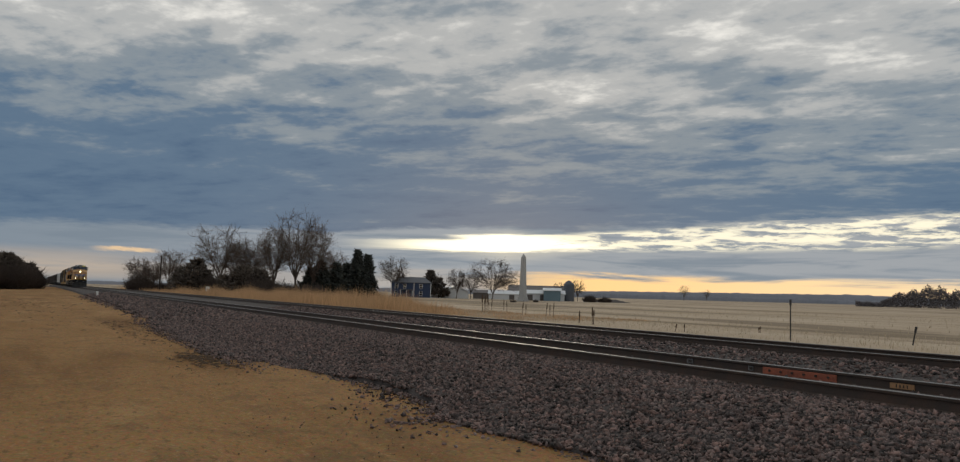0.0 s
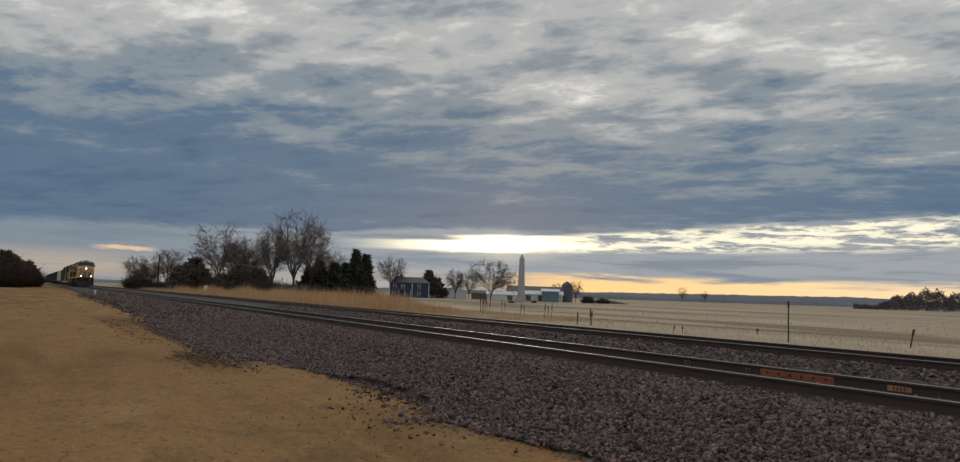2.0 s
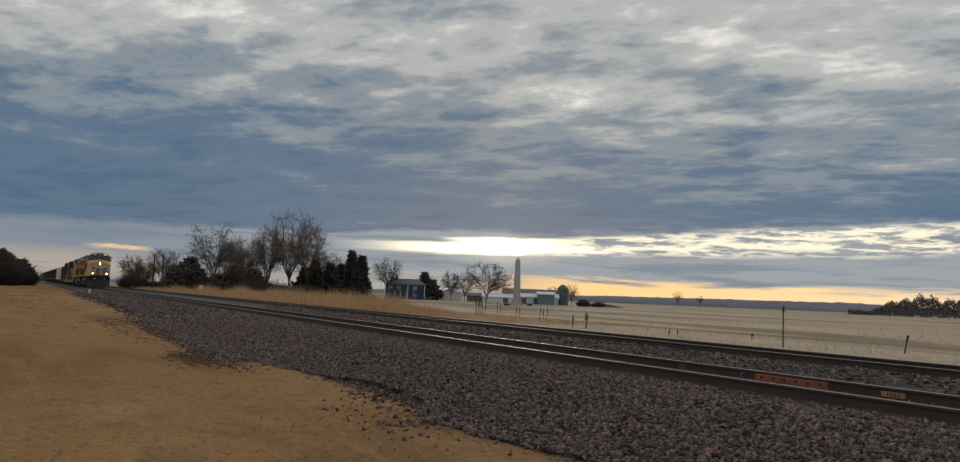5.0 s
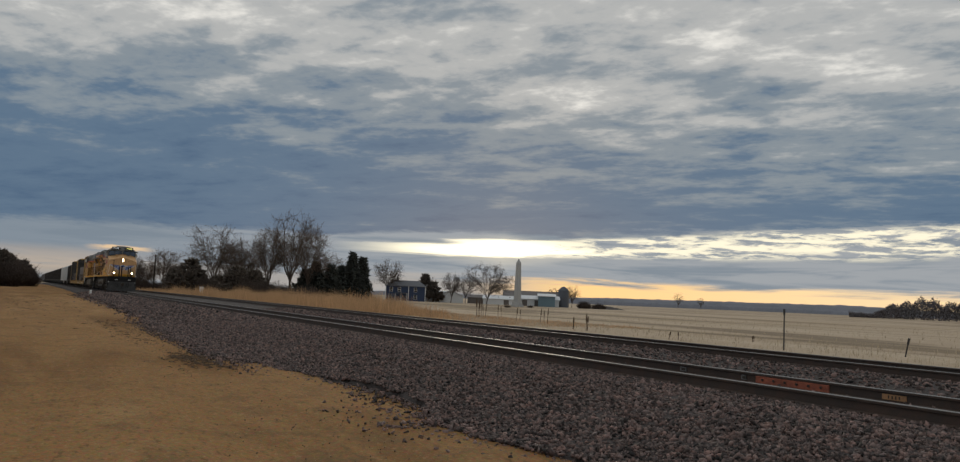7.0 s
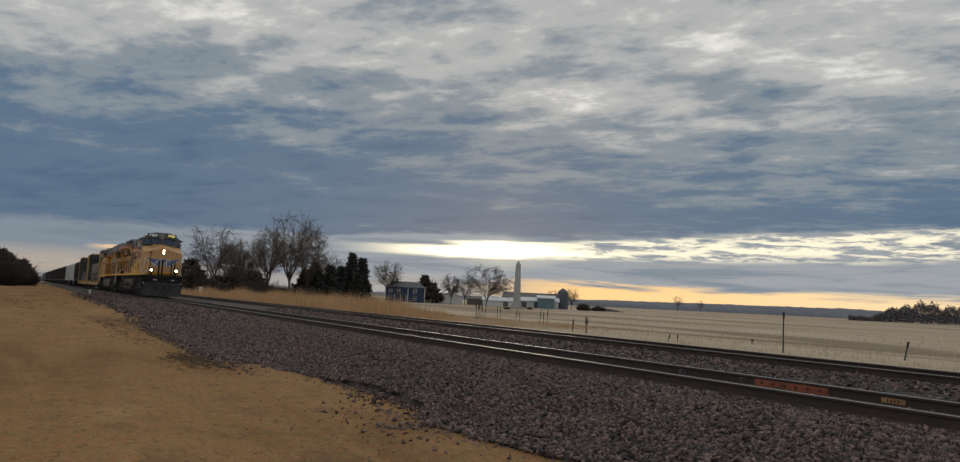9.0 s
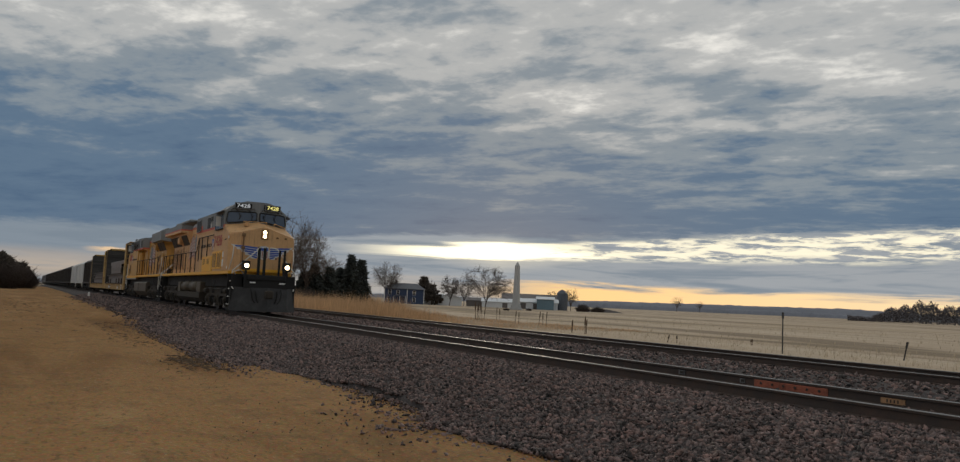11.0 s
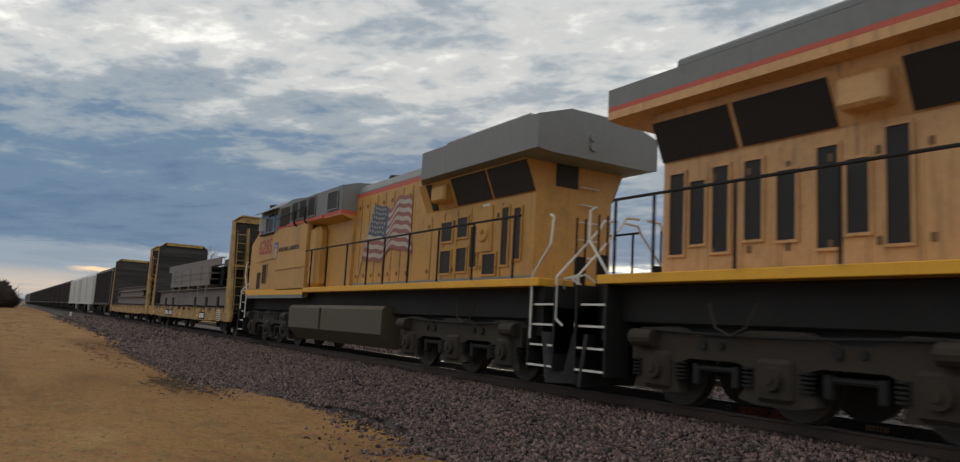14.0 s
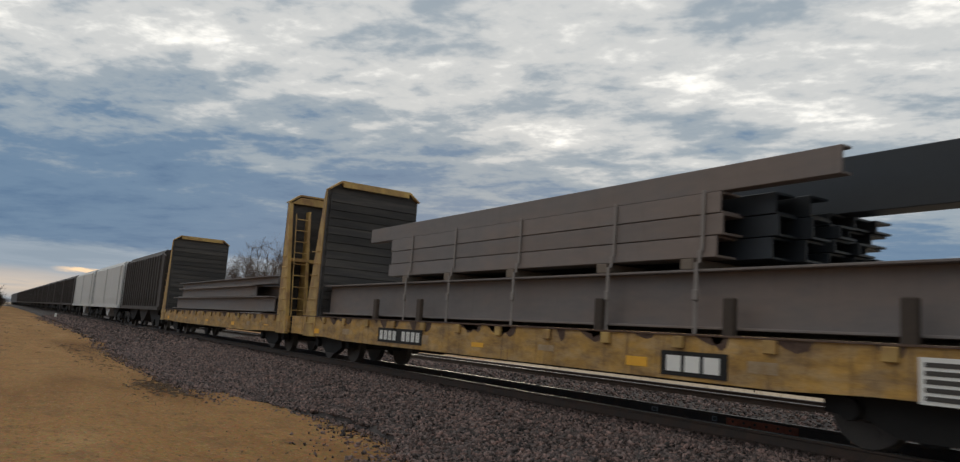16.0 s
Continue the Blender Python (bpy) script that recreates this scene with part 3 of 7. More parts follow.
def bare_tree(place, height, seed, label, width=0.8, spread=0.62, trunk=0.26, limbs=9, dense=1.0, mat="twig"):
    """A leafless tree: trunk and limbs fanning out to a rounded crown as one part, the fine twigs as another."""
    rnd = random.Random(seed)
    t = empty("bare_tree", pose(*place), label, "tree", "bare trees")
    heavy, fine = [], []
    half = width * height / 2
    fork = height * trunk
    lobes = [rnd.uniform(0, 6.283) for _ in range(3)]

    def on_crown(az, up, f):
        # a spot in the crown: up runs from its skirt to its top, f from its axis to its outline
        lump = 1 + 0.13 * math.sin(3 * az + lobes[0]) + 0.09 * math.sin(5 * az + 7 * up + lobes[1]) + 0.06 * math.sin(11 * up + lobes[2])
        z = fork * 0.9 + (height - fork * 0.9) * up
        r = half * math.sqrt(max(0.0, 1 - abs((up - 0.46) / 0.56) ** 2.4)) * lump
        return Vector((math.cos(az) * r * f, math.sin(az) * r * f, z))

    def bend(a, d, b, r0, r1, steps, out, wob):
        # a limb that leaves a along d and ends in b
        pts, prev = [a], a
        l = (b - a).length
        c = a + d * l * 0.5
        for i in range(1, steps + 1):
            u = i / steps
            q = a * (1 - u) ** 2 + c * 2 * u * (1 - u) + b * u * u + Vector((rnd.gauss(0, 1), rnd.gauss(0, 1), rnd.gauss(0, 1))) * l * wob * (u < 1)
            out.append((prev, q, r0 + (r1 - r0) * (i - 1) / steps, r0 + (r1 - r0) * u))
            prev = q
            pts.append(q)
        return pts

    top = Vector((rnd.gauss(0, 0.02) * height, rnd.gauss(0, 0.02) * height, fork))
    rt = height * 0.0135
    heavy.append((Vector((0, 0, -0.1)), top * 0.5, rt * 1.25, rt))
    heavy.append((top * 0.5, top, rt, rt * 0.9))
    n1 = limbs + 3
    for i in range(n1):
        az = i * 2.4 + rnd.uniform(-0.4, 0.4)
        up = (0.45 if width < 1.2 else 0.22) + (0.5 if width < 1.2 else 0.73) * (i / (n1 - 1)) ** 0.8
        tip = on_crown(az, up, rnd.uniform(0.45, 0.8))
        base = top * rnd.uniform(0.72, 1.0)
        d = Vector((math.cos(az) * spread * 0.5, math.sin(az) * spread * 0.5, 1)).normalized()
        p1 = bend(base, d, tip, rt * 0.55, rt * 0.16, 5, heavy, 0.025)
        for j in range(int(9 * dense)):
            f = 0.22 + 0.78 * (j + rnd.random()) / (9 * dense)
            k = min(4, int(f * 5))
            b0 = p1[k].lerp(p1[k + 1], f * 5 - k)
            a2 = math.atan2(b0.y, b0.x) + rnd.gauss(0, 0.7)
            u2 = min(0.99, max(0.06, (b0.z - fork * 0.9) / (height - fork * 0.9) + rnd.gauss(0.14, 0.16)))
            e = b0.lerp(on_crown(a2, u2, rnd.uniform(0.8, 1.02)), rnd.uniform(0.45, 0.95))
            d2 = ((p1[k + 1] - p1[k]).normalized() + Vector((0, 0, 0.25))).normalized()
            p2 = bend(b0, d2, e, rt * 0.15, 0.03, 4, heavy, 0.03)
            for m in range(int(8 * dense)):
                g = 0.15 + 0.85 * (m + rnd.random()) / (8 * dense)
                k2 = min(3, int(g * 4))
                b1 = p2[k2].lerp(p2[k2 + 1], g * 4 - k2)
                d3 = ((p2[k2 + 1] - p2[k2]).normalized() + Vector((rnd.gauss(0, 0.6), rnd.gauss(0, 0.6), rnd.gauss(0.35, 0.45)))).normalized()
                l3 = height * rnd.uniform(0.06, 0.15)
                e1 = b1 + d3 * l3
                m1 = b1.lerp(e1, 0.5) + Vector((rnd.gauss(0, 1), rnd.gauss(0, 1), rnd.gauss(0, 1))) * l3 * 0.06
                fine += [(b1, m1, 0.021, 0.017), (m1, e1, 0.017, 0.010)]
                for _ in range(3):
                    b2 = m1.lerp(e1, rnd.random())
                    e2 = b2 + (d3 + Vector((rnd.gauss(0, 0.5), rnd.gauss(0, 0.5), rnd.gauss(0.2, 0.4)))).normalized() * l3 * rnd.uniform(0.25, 0.55)
                    fine.append((b2, e2, 0.013, 0.008))
    for name, segs, sides, mt in (("trunk", heavy, 5, "bark"), ("crown", fine, 3, mat)):
        V, F = limb_tubes(segs, sides)
        arrays(name, V, F, M[mt], t)
    return t


def clumpy(place, shape, count, size, seed, mat, label, name, category, group, trunk_h):
    """An evergreen: a trunk and a crown of many small ragged sprays placed by shape(rng) -> (point, droop)."""
    rng = random.Random(seed)
    t = empty(name, pose(*place), label, category, group)
    bm = B()
    rod(bm, (0, 0, -0.1), (0, 0, trunk_h), 0.18, 0.06, 7)
    part("trunk", bm, M["bark"], t)
    V, F = [], []
    for i in range(count):
        p, out = shape(rng)
        for j in range(2):
            d = Vector((out.x + rng.gauss(0, 0.5), out.y + rng.gauss(0, 0.5), out.z + rng.gauss(0, 0.5))).normalized()
            u = d.orthogonal().normalized() * size * rng.uniform(0.25, 0.5)
            w = d.cross(u).normalized() * size * rng.uniform(0.25, 0.5)
            l = d * size * rng.uniform(0.7, 1.7)
            k = len(V)
            V += [p + u, p - u + w, p - w, p + l]
            F += [(k, k + 1, k + 3), (k + 1, k + 2, k + 3), (k + 2, k, k + 3), (k, k + 2, k + 1)]
    arrays("crown", np.array([v[:] for v in V]), np.array(F), M[mat], t)
    return t


def spruce(place, h, w, seed, label):
    tiers = 9

    def shape(r):
        z = h * (0.06 + 0.94 * r.random() ** 1.3)
        f = 1 - z / h
        saw = 0.60 + 0.55 * (1 - ((z / h) * tiers + 0.3 * math.sin(seed)) % 1.0)
        a = r.uniform(0, 6.283)
        rad = w * 1.15 * (f ** 0.85 + 0.03) * saw * (0.30 + 0.75 * r.random() ** 0.6) * (0.8 + 0.3 * math.sin(a * 3 + z * 1.7 + seed) + 0.15 * math.sin(a * 7 + z * 4))
        o = Vector((math.cos(a), math.sin(a), -0.25))
        return Vector((rad * o.x, rad * o.y, z)), o
    return clumpy(place, shape, 800, 0.85, seed, "needle", label, "spruce_tree", "conifer", "evergreens", h * 0.95)


def cedar(place, h, w, seed, label, mat="cedar", count=480):
    lumps = [(random.Random(seed + i).uniform(0, 6.283), random.Random(seed + 31 * i).uniform(0.2, 0.95)) for i in range(14)]

    def shape(r):
        a0, f0 = lumps[r.randrange(14)]
        z = h * min(0.98, max(0.04, f0 + r.gauss(0, 0.09)))
        f = z / h
        rad = w * (math.sin(min(1, f * 1.6 + 0.25) * 2.2) * (1 - f ** 3) + 0.12) * (0.5 + 0.6 * r.random() ** 0.5)
        a = a0 + r.gauss(0, 0.7)
        o = Vector((math.cos(a), math.sin(a), 0.35))
        return Vector((rad * o.x, rad * o.y, z)), o
    return clumpy(place, shape, count, 0.95, seed, mat, label, "cedar_tree", "conifer", "evergreens", h * 0.8)


def thicket(place, w, d, h, seed, label, mat="twig_dark", stems=90):
    """A brushy bush of many thin stems."""
    rnd = random.Random(seed)
    t = empty("bush", pose(*place), label, "bush", "bushes")
    segs, heavy = [], []
    for i in range(stems):
        a = rnd.uniform(0, 6.283)
        r0 = rnd.random() ** 0.5
        p = Vector((w * r0 * math.cos(a) * 0.6, d * r0 * math.sin(a) * 0.6, -0.1))
        dr = Vector((p.x / w * 0.5 + rnd.gauss(0, 0.18), p.y / d * 0.5 + rnd.gauss(0, 0.18), 1)).normalized()
        hh = h * rnd.uniform(0.55, 1.0) * (1 - 0.35 * r0 ** 2)
        m = p + dr * hh * 0.45
        heavy.append((p, m, 0.05, 0.03))
        for k in range(9):
            b = p.lerp(m, rnd.uniform(0.3, 1))
            e = b + (dr + Vector((rnd.gauss(0, 0.5), rnd.gauss(0, 0.5), rnd.gauss(0.2, 0.3)))).normalized() * hh * rnd.uniform(0.25, 0.55)
            segs.append((b, e, 0.03, 0.014))
            for _ in range(3):
                b2 = b.lerp(e, rnd.uniform(0.3, 1))
                e2 = b2 + Vector((rnd.gauss(0, 0.6), rnd.gauss(0, 0.6), rnd.gauss(0.4, 0.5))).normalized() * hh * rnd.uniform(0.08, 0.2)
                segs.append((b2, e2, 0.02, 0.012))
    for name, sg in (("stem", heavy), ("crown", segs)):
        V, F = limb_tubes(sg, 3)
        arrays(name, V, F, M[mat], t)
    return t


# row of trees beyond the far track
for az, d, h, seed, width, label in ((-73.1, 175, 19.0, 3, 0.82, "tall leafless cottonwood with upswept limbs in dry grass"), (-74.7, 178, 15.5, 5, 0.6, "leafless grey tree with fine twigs beside a taller one"),
                                      (-71.9, 182, 17.0, 31, 0.6, "leafless tree with upswept limbs beside a taller one"),
                                      (-78.6, 185, 15.8, 7, 0.95, "wide leafless tree with crooked limbs above dark cedars"), (-76.3, 190, 13.8, 9, 0.95, "leafless tree with fine reddish twigs"),
                                      (-77.3, 196, 13.0, 19, 0.95, "leafless brown tree with a broad crown"), (-81.8, 205, 10.6, 13, 0.95, "small leafless tree with pale twigs near the line"),
                                      (-83.8, 215, 8.6, 15, 1.0, "low leafless tree standing near the line"), (-82.9, 212, 7.0, 16, 1.0, "low leafless tree near the line"),
                                      (-66.1, 265, 13.6, 17, 0.95, "leafless tree with a round crown beside the blue house"), (-58.6, 262, 13.6, 23, 1.62, "broad spreading leafless oak near the white sheds"),
                                      (-61.3, 270, 10.0, 25, 0.9, "small leafless tree in front of the white arched shed"), (-60.2, 290, 9.0, 26, 0.9, "small leafless tree behind the sheds"),
                                      (-70.3, 225, 12.5, 27, 0.9, "leafless tree behind dark spruces"), (-52.2, 300, 8.5, 28, 0.9, "leafless tree behind the silo"), (-53.6, 310, 7.5, 29, 0.9, "leafless tree behind the silo"),
                                      (-44.5, 900, 18.0, 33, 0.9, "far leafless tree on the field's edge"), (-42.9, 950, 14.0, 34, 0.9, "far leafless tree on the field's edge"),
                                      (-63.0, 300, 9.5, 35, 0.9, "leafless tree behind the blue house")):
    p = at(az, d)
    p.z = ground_z(p.x, p.y)
    bare_tree(p, h, seed, label, width, 0.85 if width > 1.2 else 0.62, 0.15 if width > 1.2 else 0.24, dense=1.5 if width > 1.2 else (1.15 if d < 280 else 0.75), mat="twig_dark" if d > 240 else "twig")
for az, d, h, w, seed in ((-68.75, 190, 11.8, 2.9, 41), (-68.0, 192, 10.8, 2.8, 42), (-70.3, 186, 8.4, 3.0, 43), (-71.4, 184, 8.8, 3.6, 44), (-69.5, 194, 8.6, 3.0, 45), (-72.1, 184, 7.0, 3.2, 46)):
    p = at(az, d)
    p.z = ground_z(p.x, p.y)
    spruce(p, h, w, seed, "dark green spruce in a row beyond dry grass")
for az, d, h, w, seed in ((-80.1, 175, 7.6, 3.1, 51), (-80.9, 178, 5.6, 2.4, 52), (-77.0, 170, 6.2, 2.6, 53), (-75.8, 172, 5.6, 2.6, 54), (-63.3, 282, 9.8, 2.6, 55), (-62.6, 280, 7.0, 3.2, 56), (-78.0, 172, 4.0, 2.4, 57)):
    p = at(az, d)
    p.z = ground_z(p.x, p.y)
    cedar(p, h, w, seed, "dark rounded cedar by the railway line" if az < -70 else "dark cedar beside the blue house")
for az, d, w, dd, h, seed in ((-83.7, 205, 5.5, 4.5, 6.6, 61), (-76.0, 168, 7, 4, 6.0, 62), (-74.6, 168, 7, 4, 5.6, 63), (-73.2, 168, 6, 4, 4.6, 64), (-79.0, 174, 7, 4, 6.4, 66), (-77.2, 172, 7, 4, 7.0, 67), (-72.0, 172, 6, 4, 4.6, 72), (-82.2, 210, 6, 4, 4.0, 73), (-81.0, 190, 5, 4, 4.6, 74), (-51.3, 255, 3.5, 3, 3.4, 68), (-50.2, 262, 4, 3, 2.8, 69), (-55.3, 205, 1.2, 1, 1.1, 70), (-57.0, 190, 1.2, 1, 1.0, 71)):
    p = at(az, d)
    p.z = ground_z(p.x, p.y)
    thicket(p, w, dd, h, seed, "dense leafless brown brush in dry grass", stems=150 if h > 2 else 40)
# brush on the lot's far end
for x, y, w, h, seed in ((-188, -4.5, 5.5, 8.6, 81), (-196, -10, 6.0, 9.2, 82), (-181, -9.5, 5.0, 8.4, 83), (-204, -3.5, 5.0, 8.2, 84), (-190, -16, 6.0, 9.2, 85), (-212, -0.5, 4.5, 6.8, 86)):
    thicket((x, y, LOT_Z - 0.05), w, w, h, seed, "dense dark leafless brush at the lot's far end", stems=230)
    cedar((x - 2, y - 1.0, LOT_Z - 0.05), h * 0.86, w * 0.62, seed + 7, "dull dark cedar inside dense brush")
for x, y, h, seed in ((-262, 31, 4.5, 91), (-280, 34, 3.6, 92)):
    thicket((x, y, ground_z(x, y)), 2.6, 2.6, h, seed, "small dark bush far along the line")


# ---- grasses ----
def blades(name, count, x0, x1, y0, y1, h0, h1, width, mat, label, seed, height_of=None, clump=0.0):
    rng = np.random.default_rng(seed)
    x, y = x0 + (x1 - x0) * rng.random(count), y0 + (y1 - y0) * rng.random(count)
    if clump:
        n = 0.5 + 0.5 * np.sin(x * 0.31 + 1.3 * np.sin(y * 0.4)) * np.sin(y * 0.5 + x * 0.12)
        keep = rng.random(count) < (1 - clump) + clump * n
        x, y = x[keep], y[keep]
    c = len(x)
    h = rng.uniform(h0, h1, c) * (height_of(x, y) if height_of else 1)
    a = rng.uniform(0, 2 * np.pi, c)
    lean = rng.normal(0, 0.16, (c, 2)) * h[:, None]
    z = terrain(x, y) - 0.03
    w = width * rng.uniform(0.6, 1.4, c)
    dx, dy = np.cos(a) * w, np.sin(a) * w
    base = np.stack([x, y, z], -1)
    v = np.stack([base + np.stack([dx, dy, 0 * x], -1), base - np.stack([dx, dy, 0 * x], -1), base + np.stack([-dy, dx, 0 * x], -1),
                  base + np.stack([lean[:, 0], lean[:, 1], h], -1)], 1)
    f = np.array([[0, 1, 3], [1, 2, 3], [2, 0, 3]])
    ob = arrays(name, v.reshape(-1, 3), (f[None] + 4 * np.arange(c)[:, None, None]).reshape(-1, 3), M[mat])
    tagged(ob, label, "grass", kind="stuff")


def reed_height(x, y):
    # the stand thins out along a slanting line
    stand = 0.12 + 0.95 * smooth_step(1.78, 2.35, -x / y + 0.10 * np.sin(x * 0.9) + 0.08 * np.sin(y * 1.3))
    return stand * (0.72 + 0.30 * np.sin(x * 0.17) * np.sin(x * 0.41 + y) + 0.22 * np.sin(x * 1.9 + 2 * np.sin(y)))


blades("tall_grass", 52000, -175, -46, 24.0, 44, 1.3, 2.3, 0.020, "grass", "tall rust-tan dry grass beyond the far track", 31, reed_height, 0.35)
blades("tall_grass", 9000, -260, -120, 22.0, 36, 0.8, 1.5, 0.03, "grass", "rust-tan dry grass along the far end of the line", 32, None, 0.4)
blades("field_grass", 9000, -80, -4, 20.5, 42, 0.10, 0.40, 0.012, "stubble", "thin pale dry grass on the field's near edge", 33, None, 0.5)
blades("field_grass", 5000, -190, -20, 40, 120, 0.12, 0.35, 0.03, "stubble", "thin pale dry grass over the field", 34, None, 0.6)
blades("lot_edge_grass", 700, -34, -4, 5.0, 7.6, 0.05, 0.28, 0.004, "stubble", "a few thin dry stalks growing in crushed stone", 35)


def cattails(place, n, h, seed):
    rnd = random.Random(seed)
    t = empty("weed_stalks", pose(*place), "dark dead weed stalks standing in pale grass", "weed", "weed stalks")
    for i in range(n):
        bm = B()
        x, y = rnd.gauss(0, 0.35), rnd.gauss(0, 0.2)
        hh = h * rnd.uniform(0.7, 1.0)
        lx = rnd.gauss(0, 0.10) * hh
        rod(bm, (x, y, -0.05), (x + lx, y, hh), 0.022, 0.012, 5)
        rod(bm, (x + lx * 0.55, y, hh * 0.55), (x + lx * 0.95, y, hh * 0.95), 0.05, 0.03, 6)
        part("stalk", bm, M["weed"], t)


for az, d, n, h, seed in ((-59.3, 78, 4, 2.0, 1), (-58.9, 74, 3, 1.9, 2), (-57.6, 82, 2, 1.5, 3), (-56.1, 70, 2, 1.3, 4), (-54.15, 66, 3, 1.35, 5), (-50.9, 52, 3, 1.3, 6), (-52.1, 54, 2, 1.0, 7), (-45.0, 45, 2, 0.6, 8), (-39.0, 48, 2, 0.5, 9)):
    p = at(az, d)
    p.z = ground_z(p.x, p.y)
    cattails(p, n, h, seed)


# ---- monument, house, farm ----
def obelisk():
    p = at(-56.28, 215)
    p.z = ground_z(p.x, p.y)
    t = empty("obelisk", pose(p.x, p.y, p.z, 0, 0, 24), "tall pale concrete obelisk standing in the field", "monument")
    h = 13.6
    bm = B()
    box(bm, -1.35, 1.35, -1.35, 1.35, -0.1, 0.55, 0.04)
    box(bm, -1.05, 1.05, -1.05, 1.05, 0.55, 1.3, 0.04)
    part("plinth", bm, M["concrete"], t)
    bm = B()
    bmesh.ops.create_cone(bm, cap_ends=True, segments=4, radius1=1.12, radius2=0.72, depth=h - 2.5, matrix=Matrix.Translation((0, 0, 1.3 + (h - 2.5) / 2)) @ pose(0, 0, 0, 0, 0, 45))
    part("shaft", bm, M["concrete"], t)
    bm = B()
    bmesh.ops.create_cone(bm, cap_ends=True, segments=4, radius1=0.72, radius2=0.04, depth=1.2, matrix=Matrix.Translation((0, 0, h - 0.6)) @ pose(0, 0, 0, 0, 0, 45))
    part("pyramid_cap", bm, M["concrete"], t)


obelisk()


def window(parent, x, z, w, h, y):
    bm = B()
    box(bm, x - w / 2, x + w / 2, y - 0.05, y + 0.03, z - h / 2, z + h / 2)
    win = part("window", bm, M["white"], parent)
    for dz in (-h / 4, h / 4):
        bm = B()
        box(bm, x - w / 2 + 0.09, x + w / 2 - 0.09, y - 0.07, y - 0.05, z + dz - h / 4 + 0.07, z + dz + h / 4 - 0.05)
        part("pane", bm, M["pane"], win)


def house():
    p = at(-64.7, 268)
    p.z = ground_z(p.x, p.y)
    t = empty("house", pose(p.x, p.y, p.z, 0, 0, 64), "two-storey blue clapboard house with grey roof and white trim", "house")
    bm = B()
    box(bm, -6.8, 6.8, -4.2, 4.2, 0, 5.0)
    wall = part("wall", bm, M["siding_blue"], t)
    for k in range(16):
        bm = B()
        box(bm, -6.83, 6.83, -4.23, -4.2, 0.2 + 0.3 * k, 0.22 + 0.3 * k)
        part("clapboard", bm, M["siding_blue"], wall)
    bm = B()
    prism(bm, [(-4.7, 4.95), (4.7, 4.95), (4.7, 5.1), (0, 7.1), (-4.7, 5.1)], "x", -7.2, 7.2)
    for v in bm.verts:
        if v.co.z > 6.5:
            v.co.x *= 0.62
    roof = part("roof", bm, M["roof_grey"], t)
    bm = B()
    box(bm, -3.4, -2.7, -0.3, 0.4, 6.4, 8.3, 0.03)
    part("chimney", bm, M["roof_rust"], roof)
    for x in (-6.8, 6.8, 1.0):
        bm = B()
        box(bm, x - 0.12, x + 0.12, -4.28, -4.16, 0, 5.0)
        part("corner_board", bm, M["white"], t)
    for x, z in ((-5, 3.8), (-2.2, 3.8), (3.4, 3.8), (3.4, 1.4), (-5.2, 1.4)):
        window(t, x, z, 1.1, 1.5, -4.24)
    bm = B()
    box(bm, -3.6, 0.6, -6.0, -4.2, 2.5, 2.7)
    porch = part("porch_roof", bm, M["roof_grey"], t)
    for x in (-3.5, -1.5, 0.5):
        bm = B()
        box(bm, x - 0.08, x + 0.08, -5.95, -5.8, 0, 2.5)
        part("porch_post", bm, M["white"], porch)


house()


def shed(az, d, turn, length, width, wall_h, ridge, wall_mat, roof_mat, label, doors=0, arched=False):
    p = at(az, d)
    p.z = ground_z(p.x, p.y)
    t = empty("farm_shed", pose(p.x, p.y, p.z, 0, 0, turn), label, "shed", "farm sheds")
    w, l = width / 2, length / 2
    if arched:
        outline = [(w * math.cos(a), ridge * math.sin(a) ** 0.85) for a in [math.pi * k / 14 for k in range(15)]]
        bm = B()
        prism(bm, outline, "x", -l, l)
        part("shell", bm, M[wall_mat], t)
    else:
        bm = B()
        prism(bm, [(-w, 0), (w, 0), (w, wall_h), (0, ridge), (-w, wall_h)], "x", -l, l)
        part("wall", bm, M[wall_mat], t)
        for s in (-1, 1):
            bm = B()
            prism(bm, [(s * (w + 0.4), wall_h - 0.1), (s * (w + 0.4), wall_h + 0.08), (0, ridge + 0.2), (0, ridge + 0.02)], "x", -l - 0.4, l + 0.4)
            part("roof", bm, M[roof_mat], t)
        for k in range(int(length / 1.2)):
            bm = B()
            x = -l + 0.6 + 1.2 * k
            box(bm, x - 0.05, x + 0.05, -w - 0.04, -w, 0.1, wall_h - 0.1)
            part("seam", bm, M[wall_mat], t)
    for k in range(doors):
        bm = B()
        x = -l + length * (k + 0.7) / (doors + 0.4)
        box(bm, x - 1.0, x + 1.0, -w - 0.06, -w, 0, min(2.2, wall_h - 0.3))
        part("door", bm, M["roof_rust"], t)
    return t


